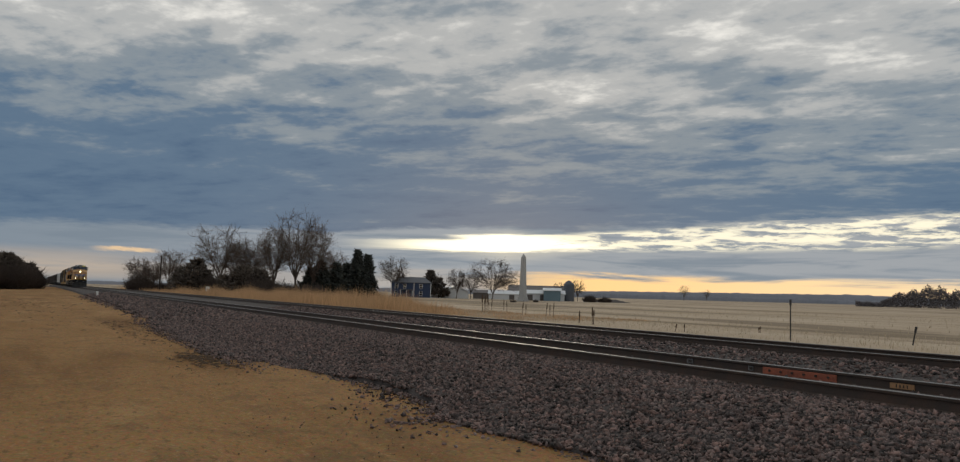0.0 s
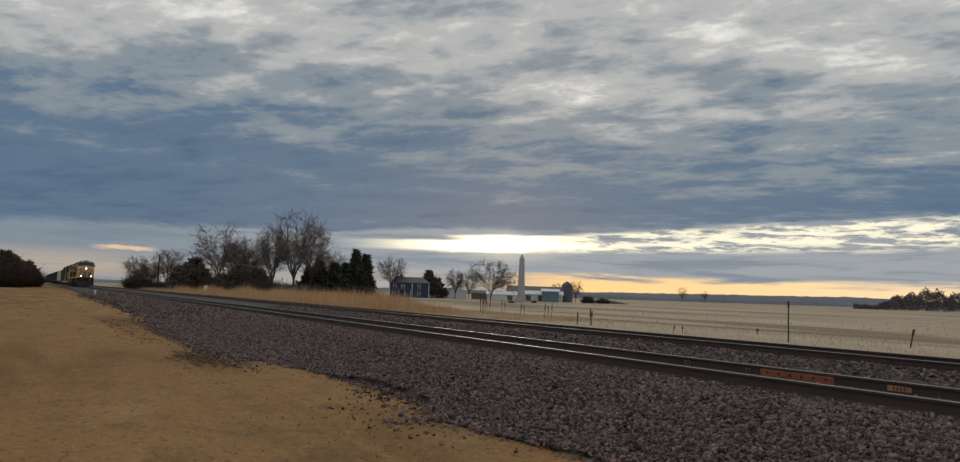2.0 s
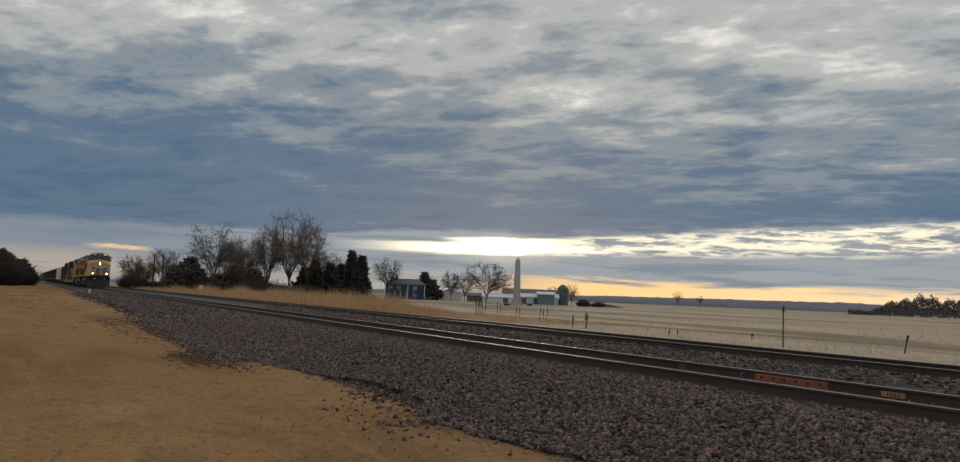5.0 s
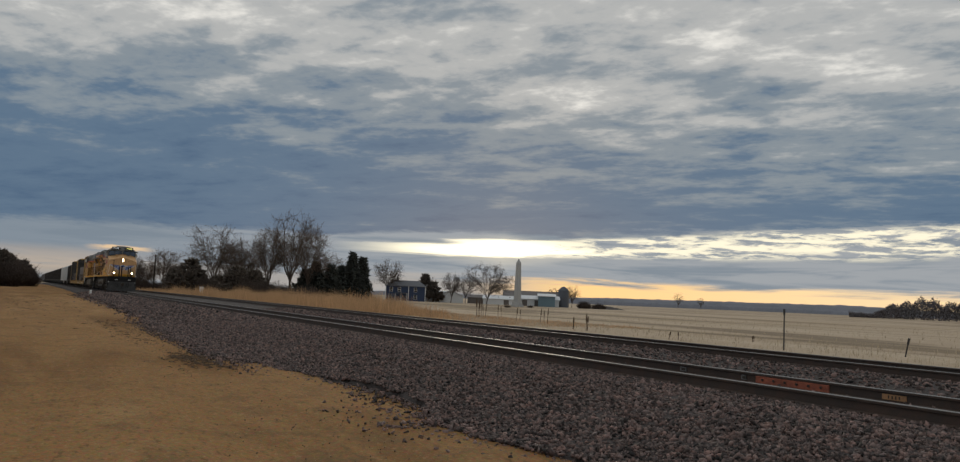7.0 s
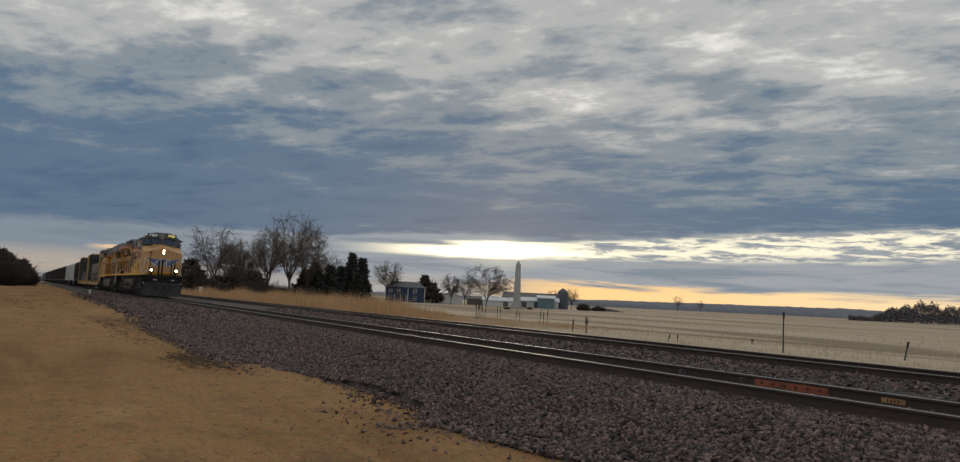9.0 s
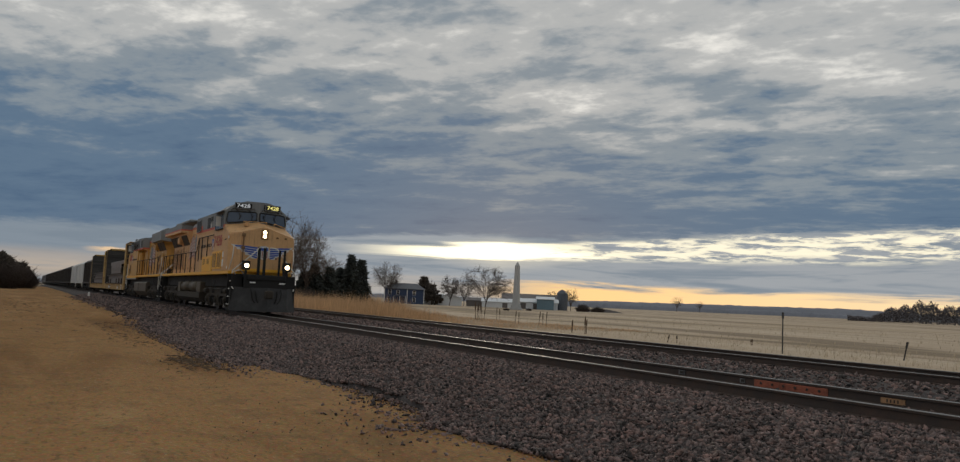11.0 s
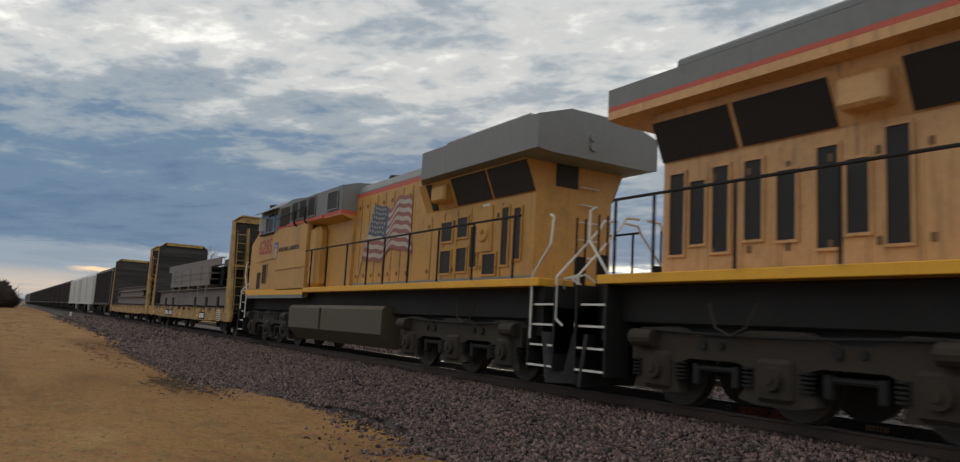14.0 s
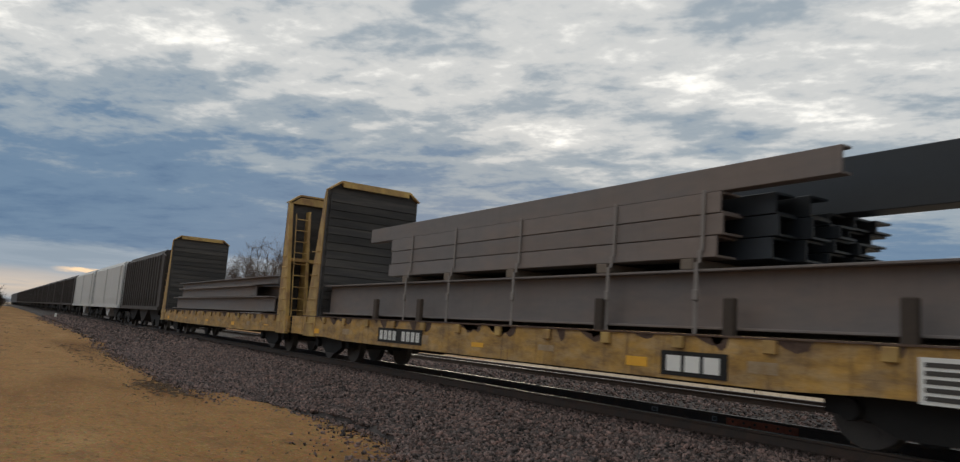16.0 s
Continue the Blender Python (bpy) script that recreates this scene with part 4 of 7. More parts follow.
shed(-62.3, 285, 62, 12, 9, 0, 4.3, "metal_white", "metal_white", "white metal shed with an arched roof", 0, True)
shed(-61.3, 283, 150, 8, 9, 2.6, 4.4, "metal_white", "metal_white", "white metal shed with a low gable")
shed(-57.1, 300, 56, 18, 7, 2.2, 3.4, "metal_white", "metal_white", "long low white shed with pale roof", 1)
shed(-54.8, 285, 56, 16, 8, 2.6, 3.8, "metal_white", "metal_white", "long low white shed with dark doors", 3)
shed(-54.9, 310, 56, 26, 12, 3.6, 5.8, "roof_rust", "roof_rust", "long dark barn with a dull brown roof")
shed(-54.1, 280, 56, 6, 7, 3.8, 4.6, "metal_teal", "metal_white", "tall teal metal shed beside the silo")
shed(-59.2, 310, 60, 9, 7, 2.4, 3.4, "roof_rust", "roof_rust", "low brown shed under a broad tree")


def silo():
    p = at(-52.85, 290)
    p.z = ground_z(p.x, p.y)
    t = empty("silo", pose(*p), "dark stave silo with a domed cap", "silo")
    bm = B()
    rod(bm, (0, 0, -0.1), (0, 0, 6.4), 2.0, sides=24)
    part("drum", bm, M["silo"], t, smooth=False)
    for k in range(7):
        bm = B()
        rod(bm, (0, 0, 0.6 + 0.85 * k), (0, 0, 0.68 + 0.85 * k), 2.03, sides=24)
        part("hoop", bm, M["silo"], t)
    bm = B()
    rod(bm, (0, 0, 6.4), (0, 0, 7.4), 2.1, 1.1, sides=24)
    rod(bm, (0, 0, 7.4), (0, 0, 7.9), 1.1, 0.3, sides=24)
    part("cap", bm, M["silo"], t)


silo()


def earth_bank(az, d, w, h, seed, label):
    p = at(az, d)
    rng = np.random.default_rng(seed)
    n = 26
    u, v = np.meshgrid(np.linspace(-1, 1, n), np.linspace(-1, 1, 9))
    z = h * np.clip(1 - u * u, 0, 1) * np.clip(1 - v * v, 0, 1) * (0.7 + 0.5 * rng.random(u.shape)) - 0.1
    V = np.stack([p.x + u * w, p.y + v * 4, ground_z(p.x, p.y) + z], -1).reshape(-1, 3)
    i = np.arange(n * 9).reshape(9, n)
    F = np.stack([i[:-1, :-1], i[:-1, 1:], i[1:, 1:], i[1:, :-1]], -1).reshape(-1, 4)
    tagged(arrays("earth_bank", V, F, M["ballast_bed"]), label, "earth bank")


earth_bank(-49.8, 270, 9, 1.2, 1, "low dark bank of earth and brush in the field")


# ---- fence posts, sign, pole ----
def post(az, d, h, lean, label):
    p = at(az, d)
    t = empty("fence_post", pose(p.x, p.y, ground_z(p.x, p.y), 0, lean, 0), label, "post", "field posts")
    bm = B()
    rod(bm, (0, 0, -0.1), (0, 0, h), 0.034, 0.028, 8)
    part("shaft", bm, M["steel_post"], t)
    bm = B()
    box(bm, -0.04, 0.04, -0.03, 0.03, h - 0.25, h + 0.04)
    part("cap", bm, M["steel_post"], t)


post(-37.3, 40, 1.95, 0.5, "dark thin steel post standing at the field's edge")
post(-29.9, 41, 0.85, 12, "dark thin leaning stick at the field's edge")


def marker(x, y, label):
    t = empty("trackside_sign", pose(x, y, ground_z(x, y), 0, 0, 70), label, "sign")
    bm = B()
    box(bm, -0.04, 0.04, -0.03, 0.03, -0.1, 1.2)
    part("post", bm, M["steel_post"], t)
    bm = B()
    box(bm, -0.35, 0.35, -0.05, -0.03, 0.9, 2.0, 0.005)
    part("plate", bm, M["sign"], t)


pp = at(-79.25, 150)
marker(pp.x, pp.y, "small white trackside sign on a short post")
pp = at(-82.4, 190)
t = empty("utility_pole", pose(pp.x, pp.y, ground_z(pp.x, pp.y)), "dark wooden pole near the line", "pole")
bm = B()
rod(bm, (0, 0, -0.2), (0, 0, 8.4), 0.17, 0.12, 8)
part("shaft", bm, M["tie"], t)
bm = B()
box(bm, -0.3, 0.3, -0.1, 0.1, 8.2, 8.6)
part("head", bm, M["tie"], t)
t = empty("trackside_marker", pose(-96, 6.3, LOT_Z), "low white marker post beside the rails", "sign")
bm = B()
box(bm, -0.12, 0.12, -0.10, 0.10, -0.05, 0.75, 0.01)
part("plate", bm, M["sign"], t)


# ---- far woods and hills ----
def ridge(name, r, az0, az1, heights, mat, label, jag, seed, kind="structure", depth=120):
    """A long far rise of land or woods with an uneven skyline."""
    rng = np.random.default_rng(seed)
    n = 420
    az = np.radians(np.linspace(az0, az1, n))
    f = np.linspace(0, 1, n)
    h = np.interp(f, *zip(*heights)) + jag * (np.abs(rng.normal(0, 1, n)) * 0.5 + 0.6 * np.sin(f * 90 + 2 * np.sin(f * 31)) * 0.5)
    rows = []
    for k, (dr, s) in enumerate(((0, 0.0), (depth * 0.1, 0.7), (depth * 0.4, 1.0), (depth, 0.95))):
        rr = r + dr
        rows.append(np.stack([rr * np.sin(az), rr * np.cos(az), -3 + (h + 3) * s], -1))
    V = np.stack(rows).reshape(-1, 3)
    i = np.arange(4 * n).reshape(4, n)
    F = np.stack([i[:-1, :-1], i[:-1, 1:], i[1:, 1:], i[1:, :-1]], -1).reshape(-1, 4)
    tagged(arrays(name, V, F, M[mat]), label, "hills", kind=kind)


ridge("backdrop_hills", 2900, -100, 20, [(0, 8), (0.30, 14), (0.38, 20), (0.45, 27), (0.53, 30), (0.56, 33), (0.60, 22), (1, 26)], "hill", "far low wooded hills, haze put into their blue-grey colour", 2.2, 2, depth=500)
ridge("backdrop_woods", 1500, -58, -30, [(0, 3), (0.2, 8), (0.5, 7), (0.8, 7), (1, 4)], "hill", "far tree belt along the field's edge, haze put into its colour", 2.0, 3, depth=60)


def far_woods():
    """Bare woods at the field's far edge, as many small ragged twig clumps."""
    rng = np.random.default_rng(8)
    c = 30000
    az = np.radians(rng.uniform(-33.2, -18, c))
    edge = np.clip((np.degrees(az) + 32.4) / 2.6, 0.22, 1)
    r = 620 + 60 * rng.random(c)
    top = (12.0 + 1.5 * np.sin(az * 160) + 1.3 * np.sin(az * 431) + 3.2 * rng.random(c) ** 3) * edge
    z = top * rng.random(c) ** 0.75
    p = np.stack([r * np.sin(az), r * np.cos(az), FIELD_Z + z], -1)
    tet = rng.normal(0, 1, (c, 4, 3)) * [0.34, 0.34, 0.75] * (0.35 + 0.65 * rng.random((c, 1, 1)))
    f = np.array([[0, 1, 2], [0, 3, 1], [0, 2, 3], [1, 3, 2]])
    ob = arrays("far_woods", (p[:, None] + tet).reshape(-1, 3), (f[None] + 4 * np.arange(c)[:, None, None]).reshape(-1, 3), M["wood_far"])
    tagged(ob, "leafless brown woods at the field's far edge, haze put into their colour", "woods", kind="stuff")


far_woods()

# ---- train: materials ----
M["yellow_tan"] = paint("weathered_armour_yellow", (0.60, 0.350, 0.158), 0.55, var=0.18, grain=3, dirt=0.48, dirt_colour=(0.17, 0.105, 0.055), streaks=0.55)
M["hinge"] = paint("dirty_brown_hinge", (0.20, 0.11, 0.05), 0.7, var=0.3, grain=8, dirt=0.4)
M["seam"] = paint("dark_door_gap", (0.17, 0.10, 0.045), 0.7, var=0.2, grain=6)
M["yellow"] = paint("armour_yellow", (0.53, 0.290, 0.070), 0.5, var=0.18, grain=3, dirt=0.55, dirt_colour=(0.19, 0.12, 0.06), streaks=0.5)
M["yellow_bright"] = paint("bright_yellow_paint", (0.80, 0.41, 0.030), 0.5, var=0.12, grain=4, dirt=0.25, dirt_colour=(0.14, 0.09, 0.04), streaks=0.2)
M["loco_grey"] = paint("harbour_grey_paint", (0.19, 0.20, 0.205), 0.55, var=0.14, grain=3, dirt=0.2, dirt_colour=(0.08, 0.075, 0.07), streaks=0.2)
M["loco_red"] = paint("faded_red_stripe", (0.52, 0.105, 0.065), 0.6, var=0.16, grain=4, dirt=0.2)
M["black"] = paint("grimy_black_steel", (0.0085, 0.008, 0.008), 0.8, var=0.3, grain=5, dirt=0.3, dirt_colour=(0.022, 0.018, 0.014))
M["plow"] = paint("scuffed_black_plow", (0.018, 0.018, 0.019), 0.6, var=0.4, grain=4, dirt=0.75, dirt_colour=(0.075, 0.072, 0.070))
M["truck"] = paint("road_grime_grey_truck", (0.032, 0.025, 0.018), 0.85, var=0.4, grain=4, dirt=0.4, dirt_colour=(0.050, 0.040, 0.028), bump=0.2)
M["tank"] = paint("grey_brown_grimy_tank", (0.082, 0.065, 0.043), 0.6, var=0.22, grain=3, dirt=0.3, dirt_colour=(0.06, 0.05, 0.04))
M["vent"] = paint("black_mesh_grille", (0.011, 0.011, 0.012), 0.6, var=0.3, grain=30)
# the blue of the mirrored sky is put into the glass's base colour
M["cab_glass"] = glass("dark_cab_glass_sky_tint", (0.035, 0.058, 0.10))
M["rail_white"] = paint("white_grab_rail", (0.68, 0.67, 0.63), 0.5, var=0.12, grain=10, dirt=0.15)
M["logo_blue"] = paint("decal_blue", (0.030, 0.085, 0.36), 0.5, var=0.12, grain=8, dirt=0.12, dirt_colour=(0.1, 0.09, 0.1))
M["logo_white"] = paint("decal_white", (0.58, 0.57, 0.53), 0.5, var=0.1, grain=8, dirt=0.15, dirt_colour=(0.3, 0.25, 0.2))
M["flag_red"] = paint("faded_flag_red", (0.29, 0.11, 0.095), 0.6, var=0.2, grain=6, streaks=0.2)
M["flag_white"] = paint("faded_flag_white", (0.46, 0.41, 0.36), 0.6, var=0.15, grain=6, streaks=0.2)
M["flag_blue"] = paint("faded_flag_blue", (0.075, 0.105, 0.15), 0.6, var=0.2, grain=6, streaks=0.2)
M["decal_red"] = paint("decal_red_digits", (0.40, 0.075, 0.060), 0.55, var=0.15, grain=8, dirt=0.15)
M["decal_black"] = paint("decal_black", (0.05, 0.045, 0.04), 0.6, var=0.1, grain=8)
M["beam"] = paint("raw_structural_steel", (0.165, 0.150, 0.148), 0.6, 0.0, var=0.22, grain=2, stretch=(0.3, 1, 1), second=(0.20, 0.13, 0.09), second_amount=0.35, streaks=0.15, per_piece=0.12)
# blue-grey steel, darkened to near black for the shade deep in the stack
M["beam_blue_shaded"] = paint("blue_grey_mill_steel_shaded", (0.016, 0.021, 0.028), 0.5, 0.0, var=0.25, grain=2, per_piece=0.3)
M["bulk_yellow"] = paint("rusty_yellow_car_paint", (0.50, 0.335, 0.105), 0.65, var=0.25, grain=4, second=(0.26, 0.14, 0.06), second_amount=0.8, dirt=0.75, dirt_colour=(0.11, 0.06, 0.035), streaks=0.4)
M["sill"] = paint("graffitied_rusty_yellow_sill", (0.50, 0.285, 0.060), 0.65, var=0.4, grain=9, second=(0.40, 0.29, 0.16), second_amount=0.7, dirt=0.9, dirt_colour=(0.10, 0.055, 0.03), stretch=(0.55, 1, 1.3), streaks=0.85)
M["bulk_wood"] = paint("dark_bulkhead_planks", (0.034, 0.033, 0.034), 0.85, var=0.4, grain=3, second=(0.075, 0.068, 0.06), second_amount=0.5, stretch=(1, 0.3, 4), per_piece=0.3)
M["deck_wood"] = paint("grey_deck_planks", (0.16, 0.135, 0.115), 0.9, var=0.3, grain=6, per_piece=0.2)
M["hopper_dark"] = paint("dark_brown_hopper_paint", (0.040, 0.033, 0.031), 0.7, var=0.25, grain=2, streaks=0.3, dirt_colour=(0.07, 0.05, 0.04), per_piece=0.2)
M["hopper_white"] = paint("pale_grey_hopper_paint", (0.52, 0.53, 0.53), 0.6, var=0.14, grain=2, streaks=0.4, dirt_colour=(0.22, 0.20, 0.18))
M["hopper_grey"] = paint("mid_grey_hopper_paint", (0.20, 0.20, 0.21), 0.65, var=0.2, grain=2, streaks=0.3)
M["sill_rust"] = paint("rust_brown_flaking", (0.075, 0.042, 0.030), 0.85, var=0.4, grain=9, second=(0.16, 0.12, 0.09), second_amount=0.5)
M["patch"] = paint("pale_faded_marking", (0.36, 0.27, 0.17), 0.75, var=0.45, grain=12, dirt=0.8, dirt_colour=(0.28, 0.16, 0.05))
M["strap"] = paint("pale_webbing_strap", (0.22, 0.20, 0.19), 0.8, var=0.2, grain=10)
M["headlight"] = lamp_glow("headlight_glow", (1.0, 0.80, 0.46), 14.0)
M["board_warm"] = lamp_glow("number_board_warm_glow", (1.0, 0.90, 0.30), 1.0)
M["board_white"] = lamp_glow("number_board_pale_glow", (0.80, 0.84, 0.86), 0.6)
M["wood_block"] = paint("timber_dunnage", (0.17, 0.14, 0.115), 0.9, var=0.3, grain=8)
M["wheel_steel"] = paint("worn_wheel_steel", (0.055, 0.048, 0.043), 0.55, 0.0, var=0.25, grain=8)


def lettering(name, text, height, width, m, material, parent, label=""):
    """Letters of the built-in font as a thin mesh; m places the lower left corner, letters in its x-z plane facing -y."""
    cu = bpy.data.curves.new(name, "FONT")
    cu.body, cu.size, cu.extrude, cu.offset = text, 1.0, 0.004, 0.012
    tmp = new(name, cu)
    me = bpy.data.meshes.new_from_object(tmp.evaluated_get(bpy.context.evaluated_depsgraph_get()))
    bpy.data.objects.remove(tmp)
    co = np.array([v.co[:] for v in me.vertices])
    lo, hi = co.min(0), co.max(0)
    sx, sy = width / (hi[0] - lo[0]), height / (hi[1] - lo[1])
    me.transform(pose(0, 0, 0, 90) @ Matrix.Diagonal((sx, sy, 1, 1)) @ Matrix.Translation((-lo[0], -lo[1], 0)))
    me.materials.clear()
    me.materials.append(material)
    ob = new(name, me)
    ob.parent, ob.matrix_local = parent, m
    return tagged(ob, label)


def face_side(x, y, z, s):
    """Where lettering stands on the side s (-1 or +1) of a vehicle, beginning at its reader's left."""
    return pose(x, y, z, 0, 0, 0 if s < 0 else 180)


# ---- locomotives ----
def mirrored(half):
    """A closed outline from points of one side, top last."""
    return half + [(-y, z) for y, z in half[::-1]]


def tinted(bm, rule):
    for f in bm.faces:
        f.material_index = rule(f.calc_center_median())
    return bm


def cut(bm, z):
    bmesh.ops.bisect_plane(bm, geom=bm.verts[:] + bm.edges[:] + bm.faces[:], plane_co=(0, 0, z), plane_no=(0, 0, 1))


def banded(bm):
    """Paint bands: yellow body, red line, grey above."""
    for z in (4.62, 4.74):
        cut(bm, z)
    return tinted(bm, lambda c: 0 if c.z < 4.62 else (1 if c.z < 4.74 else 2))


def wheelset(parent, x, r=0.53):
    bm = B()
    rod(bm, (0, -0.95, 0), (0, 0.95, 0), 0.085, sides=12)
    for s in (-1, 1):
        y = s * GAUGE / 2
        rod(bm, (0, y - 0.065, 0), (0, y + 0.065, 0), r, sides=32)
        rod(bm, (0, y - s * 0.065, 0), (0, y - s * 0.095, 0), r + 0.028, sides=32)
        rod(bm, (0, y + s * 0.065, 0), (0, y + s * 0.10, 0), r * 0.35, r * 0.28, sides=16)
        for k in range(3):
            a = k * 2.094
            rod(bm, (r * 0.62 * math.cos(a), y + s * 0.05, r * 0.62 * math.sin(a)), (r * 0.62 * math.cos(a), y + s * 0.072, r * 0.62 * math.sin(a)), r * 0.13, sides=10)
    w = part("wheelset", bm, M["wheel_steel"], parent)
    w.matrix_local = pose(x, 0, r)
    WHEELS.append((w, x, r))
    return w


WHEELS = []


def loco_truck(parent, cx, axles, flip):
    for x in axles:
        wheelset(parent, x)
    for s in (-1, 1):
        bm = B()
        y0, y1 = s * 1.12, s * 1.30
        lo, hi = min(axles) - 0.55, max(axles) + 0.55
        a, b, c = sorted(axles)
        top = [(lo, 1.02), (lo + 0.2, 1.14), (a + 0.35, 1.16), (a + 0.75, 1.02), (b - 0.75, 1.02), (b - 0.4, 1.15), (b + 0.4, 1.15), (b + 0.75, 1.02), (c - 0.75, 1.02), (c - 0.35, 1.16), (hi - 0.2, 1.14), (hi, 1.02)]
        low = [(hi, 0.66), (c + 0.34, 0.62), (c + 0.50, 0.24), (c - 0.44, 0.22), (c - 0.34, 0.62), (c - 0.60, 0.72), (b + 0.62, 0.72), (b + 0.32, 0.62), (b + 0.58, 0.26), (b + 0.3, 0.20), (b - 0.3, 0.20), (b - 0.58, 0.26), (b - 0.32, 0.62), (b - 0.62, 0.72), (a + 0.60, 0.72), (a + 0.34, 0.62), (a + 0.44, 0.22), (a - 0.50, 0.24), (a - 0.34, 0.62), (lo, 0.66)]
        prism(bm, top + low, "y", y0, y1)
        part("side_frame", bm, M["truck"], parent)
        for x in axles:
            bm = B()
            box(bm, x - 0.27, x + 0.27, s * 1.20, s * 1.37, 0.26, 0.80, 0.05)
            rod(bm, (x, s * 1.36, 0.55), (x, s * 1.45, 0.55), 0.17, 0.15, sides=14)
            rod(bm, (x, s * 1.45, 0.55), (x, s * 1.48, 0.55), 0.07, sides=10)
            part("axle_box", bm, M["truck"], parent)
            for dx in (-0.42, 0.42):
                bm = B()
                for k in range(5):
                    rod(bm, (x + dx, s * 1.26, 0.42 + k * 0.055), (x + dx, s * 1.26, 0.45 + k * 0.055), 0.10, sides=12)
                part("spring", bm, M["black"], parent)
        for end in (lo + 0.1, hi - 0.55):
            bm = B()
            rod(bm, (end, s * 1.38, 0.98), (end + 0.45, s * 1.38, 0.98), 0.13, sides=12)
            part("brake_cylinder", bm, M["truck"], parent)
        for x in ((a + b) / 2, (b + c) / 2):
            for dx, r in ((-0.16, 0.075), (0.16, 0.055)):
                bm = B()
                rod(bm, (x + dx, s * 1.30, 0.92), (x + dx, s * 1.34, 0.92), r, sides=10)
                part("frame_boss", bm, M["black"], parent)
            bm = B()
            rod(bm, (x - 0.34, s * 1.20, 0.60), (x + 0.34, s * 1.20, 0.60), 0.045, sides=8)
            box(bm, x - 0.40, x - 0.28, s * 1.10, s * 1.26, 0.36, 0.66, 0.02)
            box(bm, x + 0.28, x + 0.40, s * 1.10, s * 1.26, 0.36, 0.66, 0.02)
            part("brake_rigging", bm, M["black"], parent)
        bm = B()
        tube(bm, [(b - 1.0, s * 1.40, 1.50), (b - 0.85, s * 1.44, 1.16), (b - 0.6, s * 1.44, 1.06), (b - 0.35, s * 1.44, 1.18), (b - 0.2, s * 1.40, 1.5)], 0.016, 5)
        part("safety_chain", bm, M["truck"], parent)
        bm = B()
        tube(bm, [(lo + 0.5, s * 1.34, 1.10), (b - 0.5, s * 1.36, 1.06), (b + 0.5, s * 1.36, 1.07), (hi - 0.5, s * 1.34, 1.12)], 0.022, 6)
        part("brake_pipe", bm, M["black"], parent)
    bm = B()
    box(bm, min(axles) - 0.3, max(axles) + 0.3, -1.0, 1.0, 0.75, 1.25, 0.05)
    part("bolster", bm, M["black"], parent)


def stepwell(parent, x0, x1, s, out):
    """Corner steps: dark side plates and treads with white edges. out: +1 where the end of the locomotive lies towards +x."""
    for x in (x0, x1):
        bm = B()
        box(bm, x - 0.02, x + 0.02, s * 1.0, s * 1.50, 0.32, 1.80)
        part("step_side_plate", bm, M["black"], parent)
    bm = B()
    box(bm, x0 + 0.022, x1 - 0.022, s * 0.98, s * 1.02, 0.32, 1.80)
    part("step_back_plate", bm, M["black"], parent)
    for k in range(4):
        z = 0.40 + 0.36 * k
        bm = B()
        box(bm, x0 + 0.02, x1 - 0.02, s * 1.05, s * (1.48 - 0.03 * k), z - 0.02, z)
        t = part("step", bm, M["black"], parent)
        bm = B()
        box(bm, x0 + 0.02, x1 - 0.02, s * (1.48 - 0.03 * k), s * (1.50 - 0.03 * k), z - 0.03, z + 0.006)
        part("step_edge", bm, M["rail_white"], t, "white-painted step edge")


def flag_decal(parent, s, hoist_top, hoist_bot, fly_top, fly_bot, y):
    """A waving striped flag with a starred canton, painted on hood doors; corners are (x, z)."""
    n, rows = 36, 26
    bm = B()
    hp = [Vector(p) for p in (hoist_top, hoist_bot, fly_top, fly_bot)]

    def at(u, v):
        a, b = hp[0].lerp(hp[1], v), hp[2].lerp(hp[3], v)
        p = a.lerp(b, u)
        w = 0.13 * math.sin(u * 9.5 + v * 1.2 + 0.4) * min(1, u * 3 + 0.2) + 0.05 * math.sin(u * 21 + 2.0 * v)
        return Vector((p.x + 0.03 * math.sin(v * 7 + u * 4) * u, p.y + w))
    g = [[bm.verts.new((at(i / n, j / rows).x, y, at(i / n, j / rows).y)) for j in range(rows + 1)] for i in range(n + 1)]
    for i in range(n):
        for j in range(rows):
            f = bm.faces.new((g[i][j], g[i + 1][j], g[i + 1][j + 1], g[i][j + 1]))
            f.material_index = 2 if (i < n * 0.42 and j < 14) else (0 if (j // 2) % 2 == 0 else 1)
    ob = part("flag_decal", bm, [M["flag_red"], M["flag_white"], M["flag_blue"]], parent, "faded waving striped flag with starred blue corner")
    for r in range(6):
        for c in range(6):
            bm = B()
            p = at((0.5 + c + 0.5 * (r % 2)) / 6.6 * 0.42, (0.7 + r) / 6.4 * 0.52)
            rod(bm, (p.x, y + s * 0.002, p.y), (p.x, y + s * 0.012, p.y), 0.040, sides=5)
            part("star", bm, M["flag_white"], ob)
    bm = B()
    top = hp[0] + (hp[0] - hp[1]).normalized() * 0.14
    end = hp[1] + (hp[1] - hp[0]).normalized() * 0.42
    rod(bm, (top.x, y, top.y), (end.x, y, end.y), 0.022, sides=6)
    part("flag_pole_decal", bm, M["flag_white"], ob)


